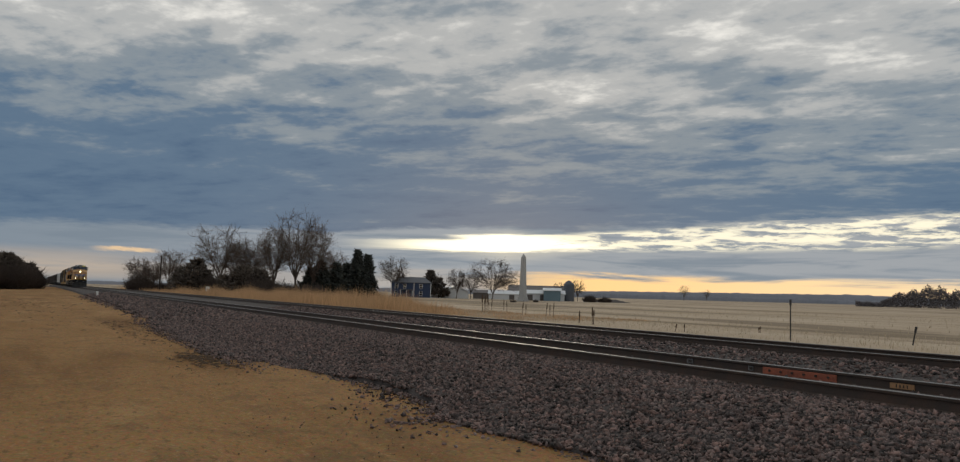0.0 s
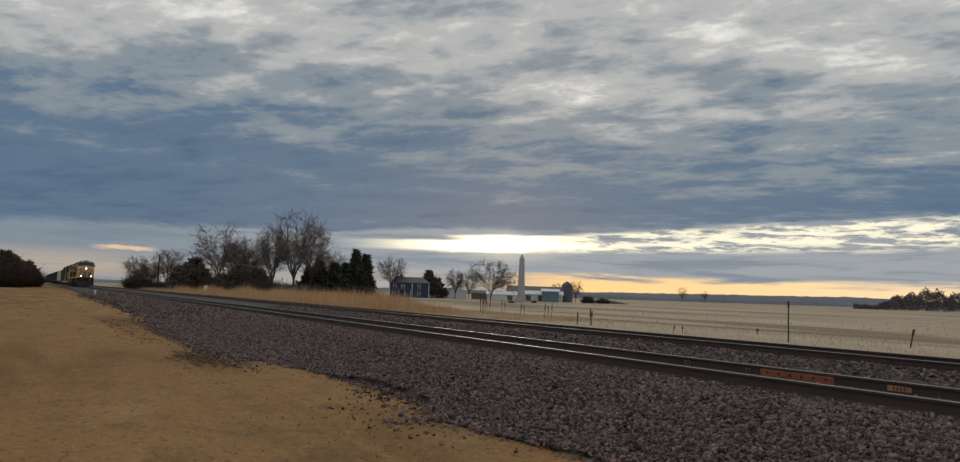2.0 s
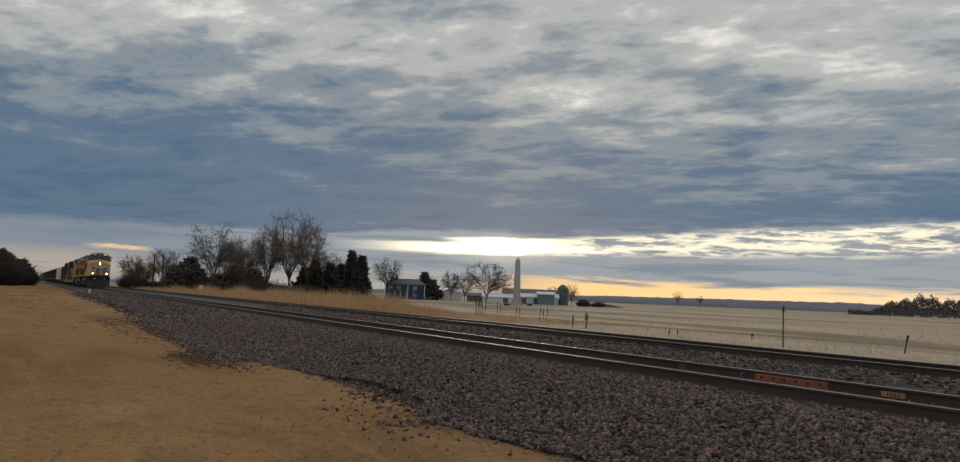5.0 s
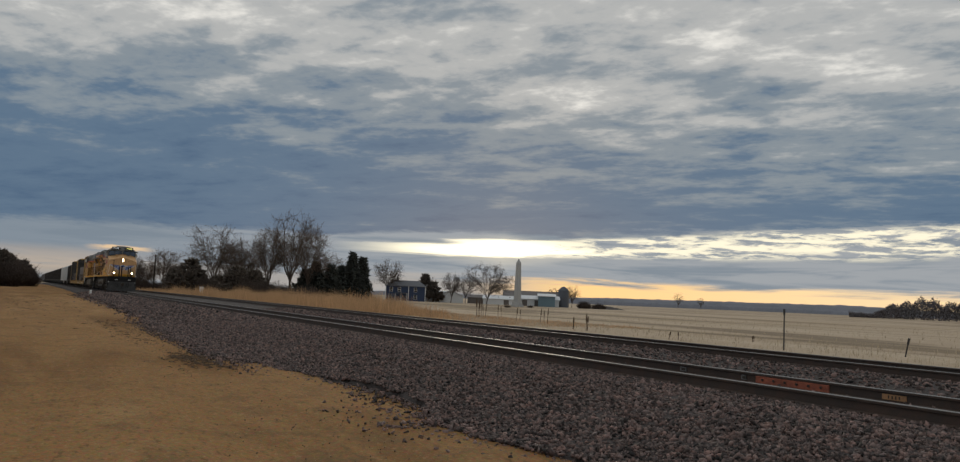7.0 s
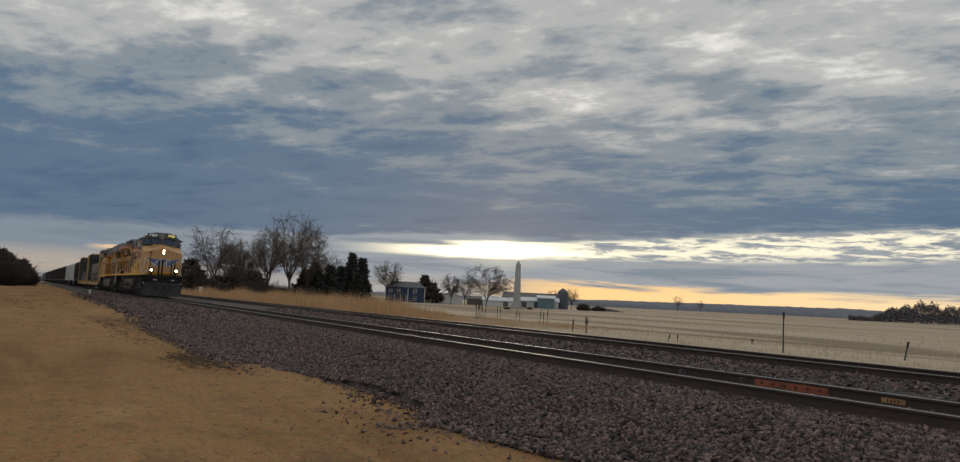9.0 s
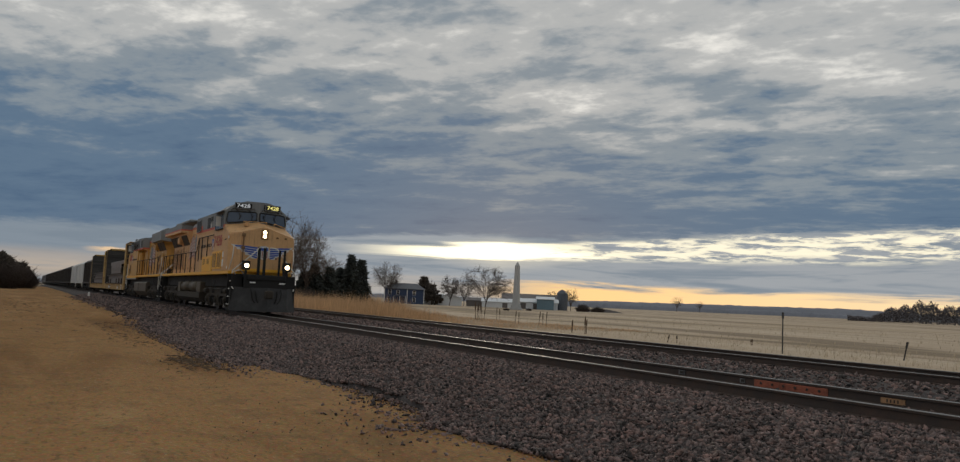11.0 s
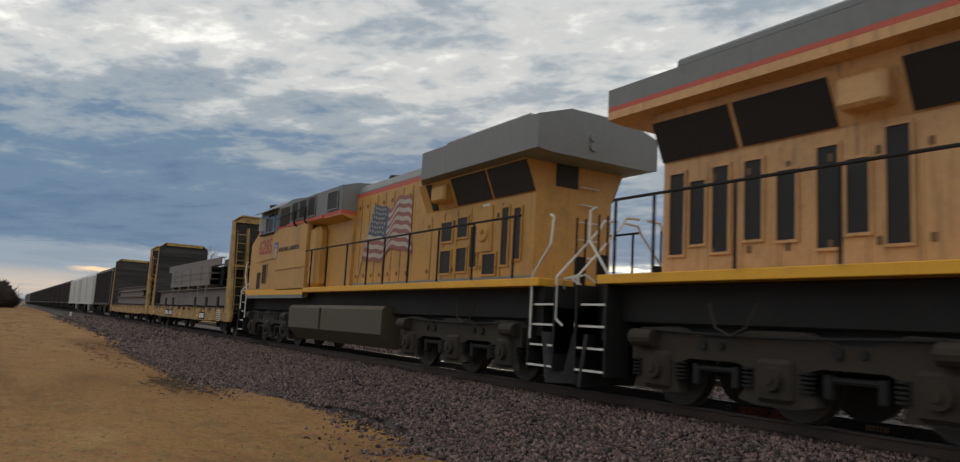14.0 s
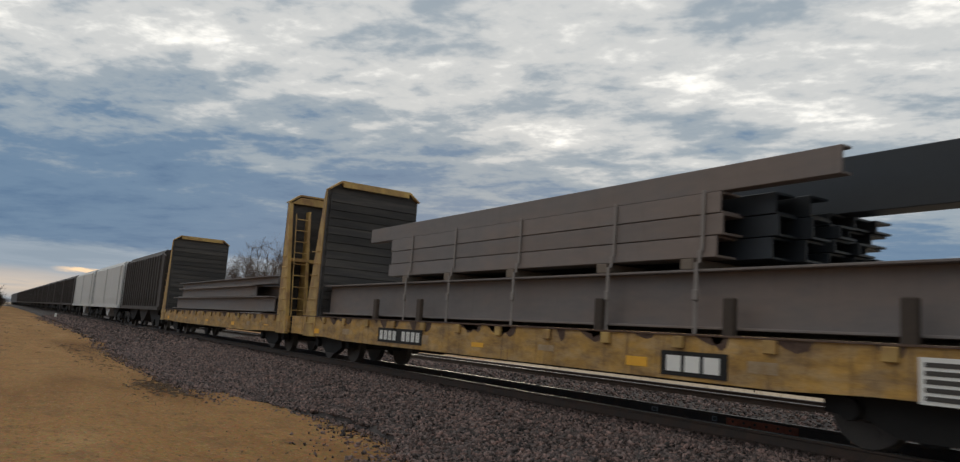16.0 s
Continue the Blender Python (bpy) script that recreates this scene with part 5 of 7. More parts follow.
def shield_decal(parent, x, z, w, h, y, s):
    bm = B()
    prism(bm, [(x - w / 2, z + h * 0.16), (x + w / 2, z + h * 0.16), (x + w * 0.55, z + h * 0.5), (x + w * 0.25, z + h * 0.44), (x, z + h * 0.5), (x - w * 0.25, z + h * 0.44), (x - w * 0.55, z + h * 0.5)], "y", y, y + s * 0.008)
    ob = part("shield_decal", bm, M["logo_blue"], parent, "blue-topped striped shield emblem")
    bm = B()
    k = 7
    for i in range(k):
        a, b = -w / 2 + w * i / k, -w / 2 + w * (i + 1) / k
        def low(v):
            return z - h * 0.5 + h * 0.32 * (abs(v) / (w / 2)) ** 2.2
        prism(bm, [(x + a, low(a)), (x + b, low(b)), (x + b, z + h * 0.15), (x + a, z + h * 0.15)], "y", y, y + s * 0.007, mat=i % 2)
    part("stripes", bm, [M["flag_red"], M["logo_white"]], ob)
    for zz in (0.24, 0.33):
        bm = B()
        box(bm, x - w * 0.4, x + w * 0.4, y + s * 0.008, y + s * 0.012, z + h * (zz - 0.02), z + h * (zz + 0.02))
        part("letter_bar", bm, M["logo_white"], ob)


def wing_emblem(parent, x):
    """Winged shield in blue with pale outline on the flat nose front."""
    def wrapped(bm, name, material, owner, label=""):
        # follow the chamfered nose corners
        for y in (-1.05,):
            bmesh.ops.bisect_plane(bm, geom=bm.verts[:] + bm.edges[:] + bm.faces[:], plane_co=(0, y, 0), plane_no=(0, 1, 0))
        for vert in bm.verts:
            vert.co.x -= max(0.0, -1.05 - vert.co.y) * 1.54
            vert.co.z -= 0.14
        return part(name, bm, material, owner, label)

    for s in (-1, 1):
        bm = B()
        feather = [(0.20, 3.16), (1.18, 3.36), (1.12, 3.27), (1.02, 3.22), (1.0, 3.12), (0.88, 3.10), (0.86, 2.99), (0.74, 2.98), (0.70, 2.86), (0.56, 2.84), (0.50, 2.72), (0.34, 2.70), (0.22, 2.78)]
        prism(bm, [(s * u * 1.20, v) for u, v in feather], "x", x, x + 0.008)
        w = wrapped(bm, "wing_outline", M["logo_white"], parent, "pale outline of blue wing emblem")
        for k in range(5):
            bm = B()
            z1 = 3.31 - 0.115 * k
            r0, r1 = 0.25, 1.08 - 0.15 * k
            prism(bm, [(s * r0 * 1.20, z1 - 0.135), (s * r0 * 1.20, z1 - 0.055), (s * r1 * 1.20, z1 + 0.005), (s * (r1 - 0.06) * 1.20, z1 - 0.072)], "x", x + 0.008, x + 0.016)
            wrapped(bm, "feather", M["logo_blue"], w)
    bm = B()
    prism(bm, [(-0.25, 2.78), (0, 2.66), (0.25, 2.78), (0.25, 3.26), (0.12, 3.33), (-0.12, 3.33), (-0.25, 3.26)], "x", x + 0.004, x + 0.012)
    bmesh.ops.translate(bm, verts=bm.verts[:], vec=(0, 0, -0.14))
    sh = part("emblem_shield", bm, M["logo_white"], parent)
    bm = B()
    prism(bm, [(-0.21, 3.10), (0.21, 3.10), (0.21, 3.24), (0.11, 3.30), (-0.11, 3.30), (-0.21, 3.24)], "x", x + 0.012, x + 0.016)
    bmesh.ops.translate(bm, verts=bm.verts[:], vec=(0, 0, -0.14))
    part("shield_top", bm, M["logo_blue"], sh)
    bm = B()
    for k in range(4):
        y = -0.17 + k * 0.113
        box(bm, x + 0.012, x + 0.016, y - 0.025, y + 0.025, 2.62, 2.94)
    part("shield_stripe", bm, M["flag_red"], sh)


def louvre_door(parent, x0, x1, z0, z1, y, s, material, rows=14, columns=1):
    bm = B()
    box(bm, x0, x1, y, y + s * 0.03, z0, z1, 0.01)
    d = part("louvre_door", bm, material, parent)
    bm = B()
    m = 0.10 * (x1 - x0)
    for k in range(rows):
        z = z0 + 0.10 + (z1 - z0 - 0.2) * (k + 0.5) / rows
        box(bm, x0 + m, x1 - m, y + s * 0.030, y + s * 0.036, z - 0.012, z + 0.010)
    part("slot", bm, M["vent"], d)
    return d


def handrail(parent, pts, y, posts, deck, material):
    bm = B()
    tube(bm, [(x, y, z) for x, z in pts], 0.024, 6)
    part("handrail", bm, material, parent)
    for x, z0, z1 in posts:
        bm = B()
        rod(bm, (x, y, z0), (x, y, z1), 0.026, sides=6)
        part("handrail_post", bm, material, parent)


def door_seams(parent, xs, z0, z1, y, s, material):
    for x in xs:
        bm = B()
        box(bm, x - 0.02, x + 0.02, y, y + s * 0.014, z0, z1)
        d = part("door_seam", bm, material, parent)
        bm = B()
        box(bm, x - 0.034, x - 0.02, y, y + s * 0.006, z0, z1)
        part("door_gap", bm, M["seam"], d)
        for z in (z0 + 0.25, z1 - 0.25):
            bm = B()
            box(bm, x + 0.10, x + 0.16, y, y + s * 0.02, z - 0.05, z + 0.05)
            part("latch", bm, M["seam"], d)


def dark_panel(parent, name, x0, x1, z0, z1, y, s, material=None, frame=None):
    bm = B()
    box(bm, x0, x1, y, y + s * 0.012, z0, z1)
    p = part(name, bm, material or M["vent"], parent)
    if frame:
        bm = B()
        for a, b, c, d in ((x0 - 0.04, x1 + 0.04, z1, z1 + 0.04), (x0 - 0.04, x1 + 0.04, z0 - 0.04, z0), (x0 - 0.04, x0, z0, z1), (x1, x1 + 0.04, z0, z1)):
            box(bm, a, b, y, y + s * 0.03, c, d)
        part("window_frame", bm, frame, p)
    return p


def locomotive(label, s, body, number, cab_front, cab_rear, aux_rear, rad, slots, flag, handrails, first):
    """A six-axle freight locomotive, cab towards +x, lettered on its side s."""
    t = empty("locomotive", pose(0, 0, 0), label, "locomotive", "locomotives")
    three = [body, M["loco_red"], M["loco_grey"]]
    # frame and walkway
    bm = B()
    box(bm, -10.1, 9.75, -1.15, 1.15, 1.20, 1.80, 0.02)
    box(bm, -10.35, -10.1, -1.35, 1.35, 0.9, 1.80)
    part("underframe", bm, M["black"], t)
    bm = B()
    box(bm, -10.35, 9.5, -1.50, 1.50, 1.80, 1.95, 0.01)
    part("walkway_edge", bm, M["yellow_bright"], t, "bright yellow walkway edge")
    # cab and nose
    bm = B()
    v = {}
    # plan: one corner cut back for the door, blunt front, ridge down the middle of the sloped top
    for k, (x, y, z) in {"a": (9.15, -1.50, 1.95), "b": (9.83, -1.05, 1.95), "b2": (9.83, 1.42, 1.95), "a2": (9.72, 1.50, 1.95), "c": (9.13, -1.50, 3.74),
                         "d": (9.83, -1.05, 3.80), "e": (9.83, 0.0, 4.10), "d2": (9.83, 1.42, 3.66), "c2": (9.72, 1.50, 3.63), "f": (cab_front - 0.1, -1.50, 4.24),
                         "g": (cab_front + 0.30, 0.0, 4.42), "f2": (cab_front - 0.1, 1.50, 4.24), "h": (cab_front - 0.1, -1.50, 1.95), "h2": (cab_front - 0.1, 1.50, 1.95)}.items():
        v[k] = bm.verts.new((x, y * -s, z))
    for loop in (("h", "a", "c", "f"), ("a", "b", "d", "c"), ("b", "b2", "d2", "e", "d"), ("b2", "a2", "c2", "d2"), ("a2", "h2", "f2", "c2"), ("f", "c", "d", "e", "g"),
                 ("f2", "g", "e", "d2", "c2"), ("h", "f", "g", "f2", "h2"), ("h", "h2", "a2", "b2", "b", "a")):
        bm.faces.new([v[k] for k in loop])
    bmesh.ops.recalc_face_normals(bm, faces=bm.faces[:])
    bmesh.ops.bevel(bm, geom=bm.edges[:], offset=0.035, segments=2, affect="EDGES")
    nose = part("nose", bm, body, t, "blunt wide nose with worn paint")
    bm = B()
    prof = [(1.50, 1.95), (1.50, 4.93), (1.02, 5.30), (0.55, 5.44)]
    prism(bm, mirrored(prof), "x", cab_rear, cab_front)
    # the front comes to a blunt edge in the middle and leans back
    bmesh.ops.bisect_plane(bm, geom=bm.verts[:] + bm.edges[:] + bm.faces[:], plane_co=(0, 0, 0), plane_no=(0, 1, 0))
    for vert in bm.verts:
        if vert.co.x > cab_front - 0.01:
            vert.co.x += 0.34 * (1 - abs(vert.co.y) / 1.5) - (0.10 if vert.co.z > 4.5 else 0.0)
    for z in (4.12, 4.24):
        cut(bm, z)
    tinted(bm, lambda c: 0 if c.z < 4.12 else (1 if c.z < 4.24 else 2))
    cab = part("cab", bm, three, t, "cab with grey roof and red line")
    for q in (-1, 1):
        # frame, glass, gasket, wipers and lettering follow the slanted half of the front
        def on_front(u, z, out):
            y = u * 1.5
            return Vector((cab_front + 0.34 * (1 - u) - 0.10 * min(1.0, max(0.0, (z - 4.24) / 0.7)) + out, q * y, z))
        quad = [(0.05, 4.50), (0.93, 4.31), (0.97, 4.40), (0.93, 4.84), (0.85, 4.88), (0.10, 4.91), (0.05, 4.86)]
        bm = B()
        lo = [bm.verts.new(on_front(u, z, -0.02)) for u, z in quad]
        hi = [bm.verts.new(on_front(u, z, 0.022)) for u, z in quad]
        bm.faces.new(hi), bm.faces.new(lo[::-1])
        for i in range(len(quad)):
            bm.faces.new((lo[i], lo[(i + 1) % len(quad)], hi[(i + 1) % len(quad)], hi[i]))
        bmesh.ops.recalc_face_normals(bm, faces=bm.faces[:])
        w = part("windshield", bm, M["cab_glass"], cab, "dark reflective windshield, sky blue put into its tint")
        bm = B()
        tube(bm, [on_front(u, z, 0.03) for u, z in quad + quad[:1]], 0.028, 6)
        part("gasket", bm, M["black"], w)
        for u0 in (0.35, 0.72):
            bm = B()
            tube(bm, [on_front(u0, 5.02, 0.05), on_front(u0 - 0.1, 4.90, 0.10), on_front(u0 - 0.16, 4.64, 0.07)], 0.014, 5)
            rod(bm, on_front(u0 - 0.19, 4.76, 0.06), on_front(u0 - 0.12, 4.50, 0.06), 0.016, sides=5)
            part("wiper", bm, M["black"], w)
        bm = B()
        tube(bm, [on_front(0.12, 5.0, 0.02), on_front(0.14, 5.06, 0.14), on_front(0.80, 5.02, 0.12), on_front(0.84, 4.96, 0.02)], 0.014, 5)
        part("wiper_rail", bm, M["black"], cab)
        m = pose(cab_front + 0.06, q * 0.69, 5.19, 0, 0, q * 12.8)
        bm = B()
        box(bm, -0.26, 0.14, -0.42, 0.42, -0.155, 0.155, 0.02)
        nb = part("number_board", bm, M["black"], cab, "black number board with lit digits")
        nb.matrix_local = m
        bm = B()
        for a, b, c, d in ((-0.42, 0.42, 0.125, 0.155), (-0.42, 0.42, -0.155, -0.125), (-0.42, -0.39, -0.125, 0.125), (0.39, 0.42, -0.125, 0.125)):
            box(bm, 0.14, 0.165, a, b, c, d)
        part("bezel", bm, M["loco_grey"], nb)
        lettering("lit_number", number, 0.185, 0.62, pose(0.146, -0.31, -0.09, 0, 0, 90), M["board_white"] if q < 0 else M["board_warm"], nb)
    # grab irons and a bell bracket on the nose top
    for y0, y1 in ((-0.75, 0.35), (0.75, 1.25)):
        bm = B()
        tube(bm, [(cab_front + 0.52, y0, 4.26), (cab_front + 0.52, y0, 4.40), (cab_front + 0.62, y1, 4.42 if y1 < 1 else 4.22), (cab_front + 0.62, y1, 4.10)], 0.016, 5)
        part("grab_iron", bm, body, t)
    bm = B()
    box(bm, cab_front + 0.55, cab_front + 0.72, -0.72, -0.52, 4.16, 4.36, 0.02)
    part("top_bracket", bm, body, t)
    for q in (-1, 1):
        for x0, x1 in ((cab_rear + 0.10, cab_rear + 0.42), (cab_rear + 0.52, cab_rear + 1.12), (cab_rear + 1.20, cab_front - 0.42)):
            dark_panel(cab, "side_window", x0, x1, 4.10, 4.76, q * 1.50, q, M["cab_glass"], M["loco_grey"])
        bm = B()
        prism(bm, [(q * 1.46, 4.95), (q * 1.46, 4.99), (q * 1.80, 4.83), (q * 1.80, 4.80)], "x", cab_rear + 0.12, cab_front - 0.30)
        part("sunshade", bm, M["loco_grey"], cab)
        bm = B()
        box(bm, cab_front - 0.92, cab_front - 0.88, q * 1.52, q * 1.76, 4.16, 4.66)
        part("wind_deflector", bm, M["rail_white"], cab)
        bm = B()
        box(bm, cab_rear + 0.45, cab_front - 0.36, q * 1.50, q * 1.60, 4.00, 4.05, 0.01)
        part("arm_rest", bm, M["truck"], cab)
    bm = B()
    box(bm, cab_rear + 0.5, cab_rear + 1.5, -0.55, 0.55, 5.30, 5.42, 0.04)
    box(bm, cab_rear + 0.1, cab_rear + 0.4, -0.2, 0.2, 5.30, 5.48, 0.04)
    part("roof_unit", bm, M["loco_grey"], cab)
    # auxiliary cabin behind the cab
    bm = B()
    prism(bm, mirrored([(1.45 if first else 1.06, 1.95), (1.45 if first else 1.06, 3.98), (1.47, 4.10), (1.49, 4.98), (0.95, 5.12), (0.5, 5.15)]), "x", aux_rear, cab_rear)
    part("equipment_cabin", banded_at(bm, 4.12, 4.24), three, t)
    # engine hood
    bm = B()
    prism(bm, mirrored([(0.98, 1.95), (0.98, 4.78), (0.86, 5.00), (0.6, 5.08)]), "x", rad[0], aux_rear)
    part("engine_hood", banded(bm), three, t)
    # radiator section with overhanging wings
    bm = B()
    prism(bm, mirrored([(0.98, 1.95), (0.98, 3.72), (1.26, 4.36), (1.26, 4.54)]), "x", rad[1] + 0.75, rad[0])
    part("radiator_hood", bm, body, t)
    bm = B()
    lift = 0.0 if first else 0.05
    wing = mirrored([(1.20, 4.46 if first else 4.36), (1.54, 4.49 if first else 4.40), (1.54, 5.0 + lift), (0.75, 5.24 + lift)])
    prism(bm, wing, "x", rad[1], rad[0] - 0.1)
    for vert in bm.verts:
        if vert.co.x > rad[0] - 0.2 and abs(vert.co.y) > 1.4:
            vert.co.x -= 0.55
    if first:
        for z in (4.62, 4.70):
            cut(bm, z)
        tinted(bm, lambda c: 0 if c.z < 4.62 else (1 if c.z < 4.70 else 2))
    else:
        tinted(bm, lambda c: 2)
    wings = part("radiator_wing", bm, three, t, "overhanging grey radiator roof")
    bm = B()
    box(bm, rad[1] + 1.0, rad[0] - 0.9, -1.05, 1.05, 5.20, 5.38, 0.05)
    part("fan_housing", bm, M["loco_grey"], wings)
    span = rad[0] - rad[1]
    for q in (-1, 1):
        for a, b in ((0.75, 2.2), (2.3, 3.75), (4.7, span - 0.4)):
            bm = B()
            prism(bm, [(q * 1.0, 3.76), (q * 1.25, 4.34), (q * 1.27, 4.33), (q * 1.02, 3.74)], "x", rad[1] + a, rad[1] + b)
            part("radiator_grille", bm, M["vent"], t, "black radiator grille")
        bm = B()
        box(bm, rad[1] + 3.9, rad[1] + 4.55, q * 0.98, q * 1.34, 3.85, 4.25, 0.05)
        part("duct_box", bm, body, t)
        for x0, x1, z0, z1 in slots:
            dark_panel(t, "hood_vent", x0, x1, z0, z1, q * 0.985, q, None, body)
        door_seams(t, [rad[0] - 0.3 - 0.62 * k for k in range(int((rad[0] - rad[1] - 1.3) / 0.62))], 2.02, 3.62, q * 0.98, q, body)
        door_seams(t, [aux_rear - 0.4 - 0.55 * k for k in range(int((aux_rear - rad[0] - 0.3) / 0.55))], 2.02, 4.55, q * 0.98, q, body)
        # steps and end rails
        stepwell(t, 9.45, 10.22, q, 1)
        stepwell(t, -10.85, -10.10, q, -1)
        for e, x0, x1 in ((1, 9.42, 10.20), (-1, -10.12, -10.86)):
            bm = B()
            tube(bm, [(x0, q * 1.47, 0.85), (x0, q * 1.47, 1.98), (x0 + e * 0.5, q * 1.45, 2.55), (x0 + e * 0.52, q * 1.42, 3.05), (x0 + e * 0.40, q * 1.40, 3.10)], 0.024, 6)
            part("grab_rail", bm, M["rail_white"], t, "white grab rail")
            bm = B()
            k = 0.42 if e > 0 else 0.0
            tube(bm, [(x1 + e * 0.12, q * 1.40, 1.10), (x1, q * 1.47, 1.22), (x1, q * 1.47, 1.95), (x1 + k, q * 0.52, 2.90), (x1 + k, q * 0.42, 3.06), (x1 + k, q * 0.10, 3.08)], 0.024, 6)
            part("grab_rail", bm, M["rail_white"], t, "white grab rail")
            bm = B()
            tube(bm, [(x1, q * 1.30, 1.75), (x1 + e * 0.18, q * 1.45, 1.9), (x1 + e * 0.2, q * 1.15, 2.0), (x1, q * 0.95, 1.8)], 0.018, 6)
            part("cut_lever", bm, M["rail_white"], t)
        handrail(t, handrails[0], q * 1.53, handrails[1], 1.95, M["black"])
        # hood end with ladder rungs
    for k in range(5):
        bm = B()
        tube(bm, [(rad[1] + 0.74, -0.55, 2.5 + 0.36 * k), (rad[1] + 0.66, -0.55, 2.5 + 0.36 * k), (rad[1] + 0.66, -0.1, 2.5 + 0.36 * k), (rad[1] + 0.74, -0.1, 2.5 + 0.36 * k)], 0.014, 5)
        part("rung", bm, M["rail_white"], t)
    for z in (4.62, 4.80):
        bm = B()
        rod(bm, (rad[1] + 0.02, 0.2, z), (rad[1] - 0.04, 0.2, z), 0.09, sides=14)
        part("rear_lamp", bm, M["loco_grey"], t, "unlit rear headlight")
    dark = B()
    box(dark, rad[1] + 0.72, rad[1] + 0.74, -0.05, 0.5, 3.9, 4.45)
    part("end_vent", dark, M["vent"], t)
    # ends: platforms, pilot plates, ploughs, couplers
    for e, base in ((1, 9.5), (-1, -10.35)):
        bm = B()
        x0, x1 = sorted((base, base + e * 1.15 if e > 0 else base - 0.5))
        box(bm, x0, x1, -1.0, 1.0, 1.66, 1.80, 0.01)
        tip = 10.62 if e > 0 else -10.85
        box(bm, tip - 0.03, tip + 0.03, -1.02, 1.02, 1.18 if e > 0 else 0.92, 1.80)
        part("pilot_plate", bm, M["black"], t)
        for y in (-1.25, 1.25):
            if e > 0:
                continue
            bm = B()
            box(bm, tip - 0.02, tip + 0.02, y - 0.23, y + 0.23, 0.60, 1.42, 0.01)
            part("step_guard", bm, M["black"], t)
        bm = B()
        box(bm, tip + e * 0.03, tip + e * 0.10, -0.9, 0.9, 1.55, 1.78, 0.02)
        part("anticlimber", bm, M["black"], t)
        for y in (-0.62, 0.75):
            bm = B()
            box(bm, tip + e * 0.03, tip + e * 0.045, y - 0.13, y + 0.13, 1.40, 1.46)
            part("notice_plate", bm, M["sign"], t)
        bm = B()
        outline = [(tip - e * 0.12, -1.52), (tip + e * 0.22, -1.0), (tip + e * 0.52, 0), (tip + e * 0.22, 1.0), (tip - e * 0.12, 1.52), (tip - e * 0.18, 1.50), (tip + e * 0.44, 0), (tip - e * 0.18, -1.50)]
        if e > 0:
            outline = [(10.24, -1.54), (10.66, -1.05), (11.10, 0), (10.66, 1.05), (10.24, 1.54), (10.18, 1.52), (11.0, 0), (10.18, -1.52)]
        prism(bm, outline, "z", 0.11, 1.20 if e > 0 else 0.98)
        for vert in bm.verts:
            if vert.co.z > 0.5:
                vert.co.x -= e * 0.15
        part("snow_plough", bm, M["plow"], t, "black scuffed snow plough")
        bm = B()
        box(bm, tip - e * 0.1, tip + e * 0.55, -0.12, 0.12, 0.78, 1.02, 0.03)
        box(bm, tip + e * 0.50, tip + e * 0.92, -0.19, 0.15, 0.70, 1.08, 0.06)
        part("coupler", bm, M["truck"], t)
        for y in (-0.7, -0.5, 0.5, 0.7):
            bm = B()
            tube(bm, [(tip + e * 0.03, y, 1.15), (tip + e * 0.22, y, 0.95), (tip + e * 0.26, y * 0.9, 0.62), (tip + e * 0.30, y * 0.75, 0.5)], 0.025, 6)
            part("air_hose", bm, M["black"], t)
        for y in (-0.95, 0.95):
            if e > 0:
                continue
            bm = B()
            box(bm, tip - 0.02, tip + 0.02, y - 0.12, y + 0.12, 1.80, 2.35)
            if e < 0:
                for yy in (y - 0.1, y + 0.1):
                    rod(bm, (tip, yy, 1.8), (tip, yy, 3.05), 0.02, sides=6)
            part("end_rail_plate", bm, M["black"], t)
    # nose front details
    xf = 9.835
    bm = B()
    box(bm, xf, xf + 0.05, -0.16, 0.16, 3.52, 3.98, 0.015)
    hl = part("headlight_housing", bm, M["hinge"], t)
    for z in (3.85, 3.65):
        bm = B()
        rod(bm, (xf + 0.05, 0, z), (xf + 0.07, 0, z), 0.078, sides=18)
        part("headlight", bm, M["headlight"] if first else M["cab_glass"], hl, "lit round headlight" if first else "")
    for y in (-0.95, 0.95):
        bm = B()
        box(bm, 10.48, 10.66, y - 0.20, y + 0.17, 2.00, 2.42, 0.02)
        box(bm, 10.5, 10.62, y - 0.05, y + 0.05, 1.80, 2.04)
        d = part("ditch_light", bm, M["black"], t)
        bm = B()
        rod(bm, (10.66, y, 2.20), (10.68, y, 2.20), 0.095, sides=18)
        part("lens", bm, M["headlight"] if first else M["cab_glass"], d, "lit ditch light lens" if first else "")
    for y0, y1, z1 in ((-0.46, -0.33, 3.10), (-0.20, -0.07, 3.10), (0.52, 0.62, 3.0), (0.76, 0.86, 3.0)):
        bm = B()
        box(bm, 10.58, 10.64, y0, y1, 1.80, z1, 0.01)
        part("front_stanchion", bm, M["black"], t)
    bm = B()
    tube(bm, [(9.78, s * 0.98, 2.05), (9.88, s * 0.98, 2.1), (9.88, s * 0.98, 3.72), (9.78, s * 0.98, 3.78)], 0.030, 6)
    for z in (2.3, 3.05, 3.66):
        box(bm, 9.80, 9.92, s * 1.06, s * 0.90, z - 0.07, z + 0.07, 0.01)
    part("nose_door_hinge", bm, M["hinge"], t, "dirty brown door hinge bar")
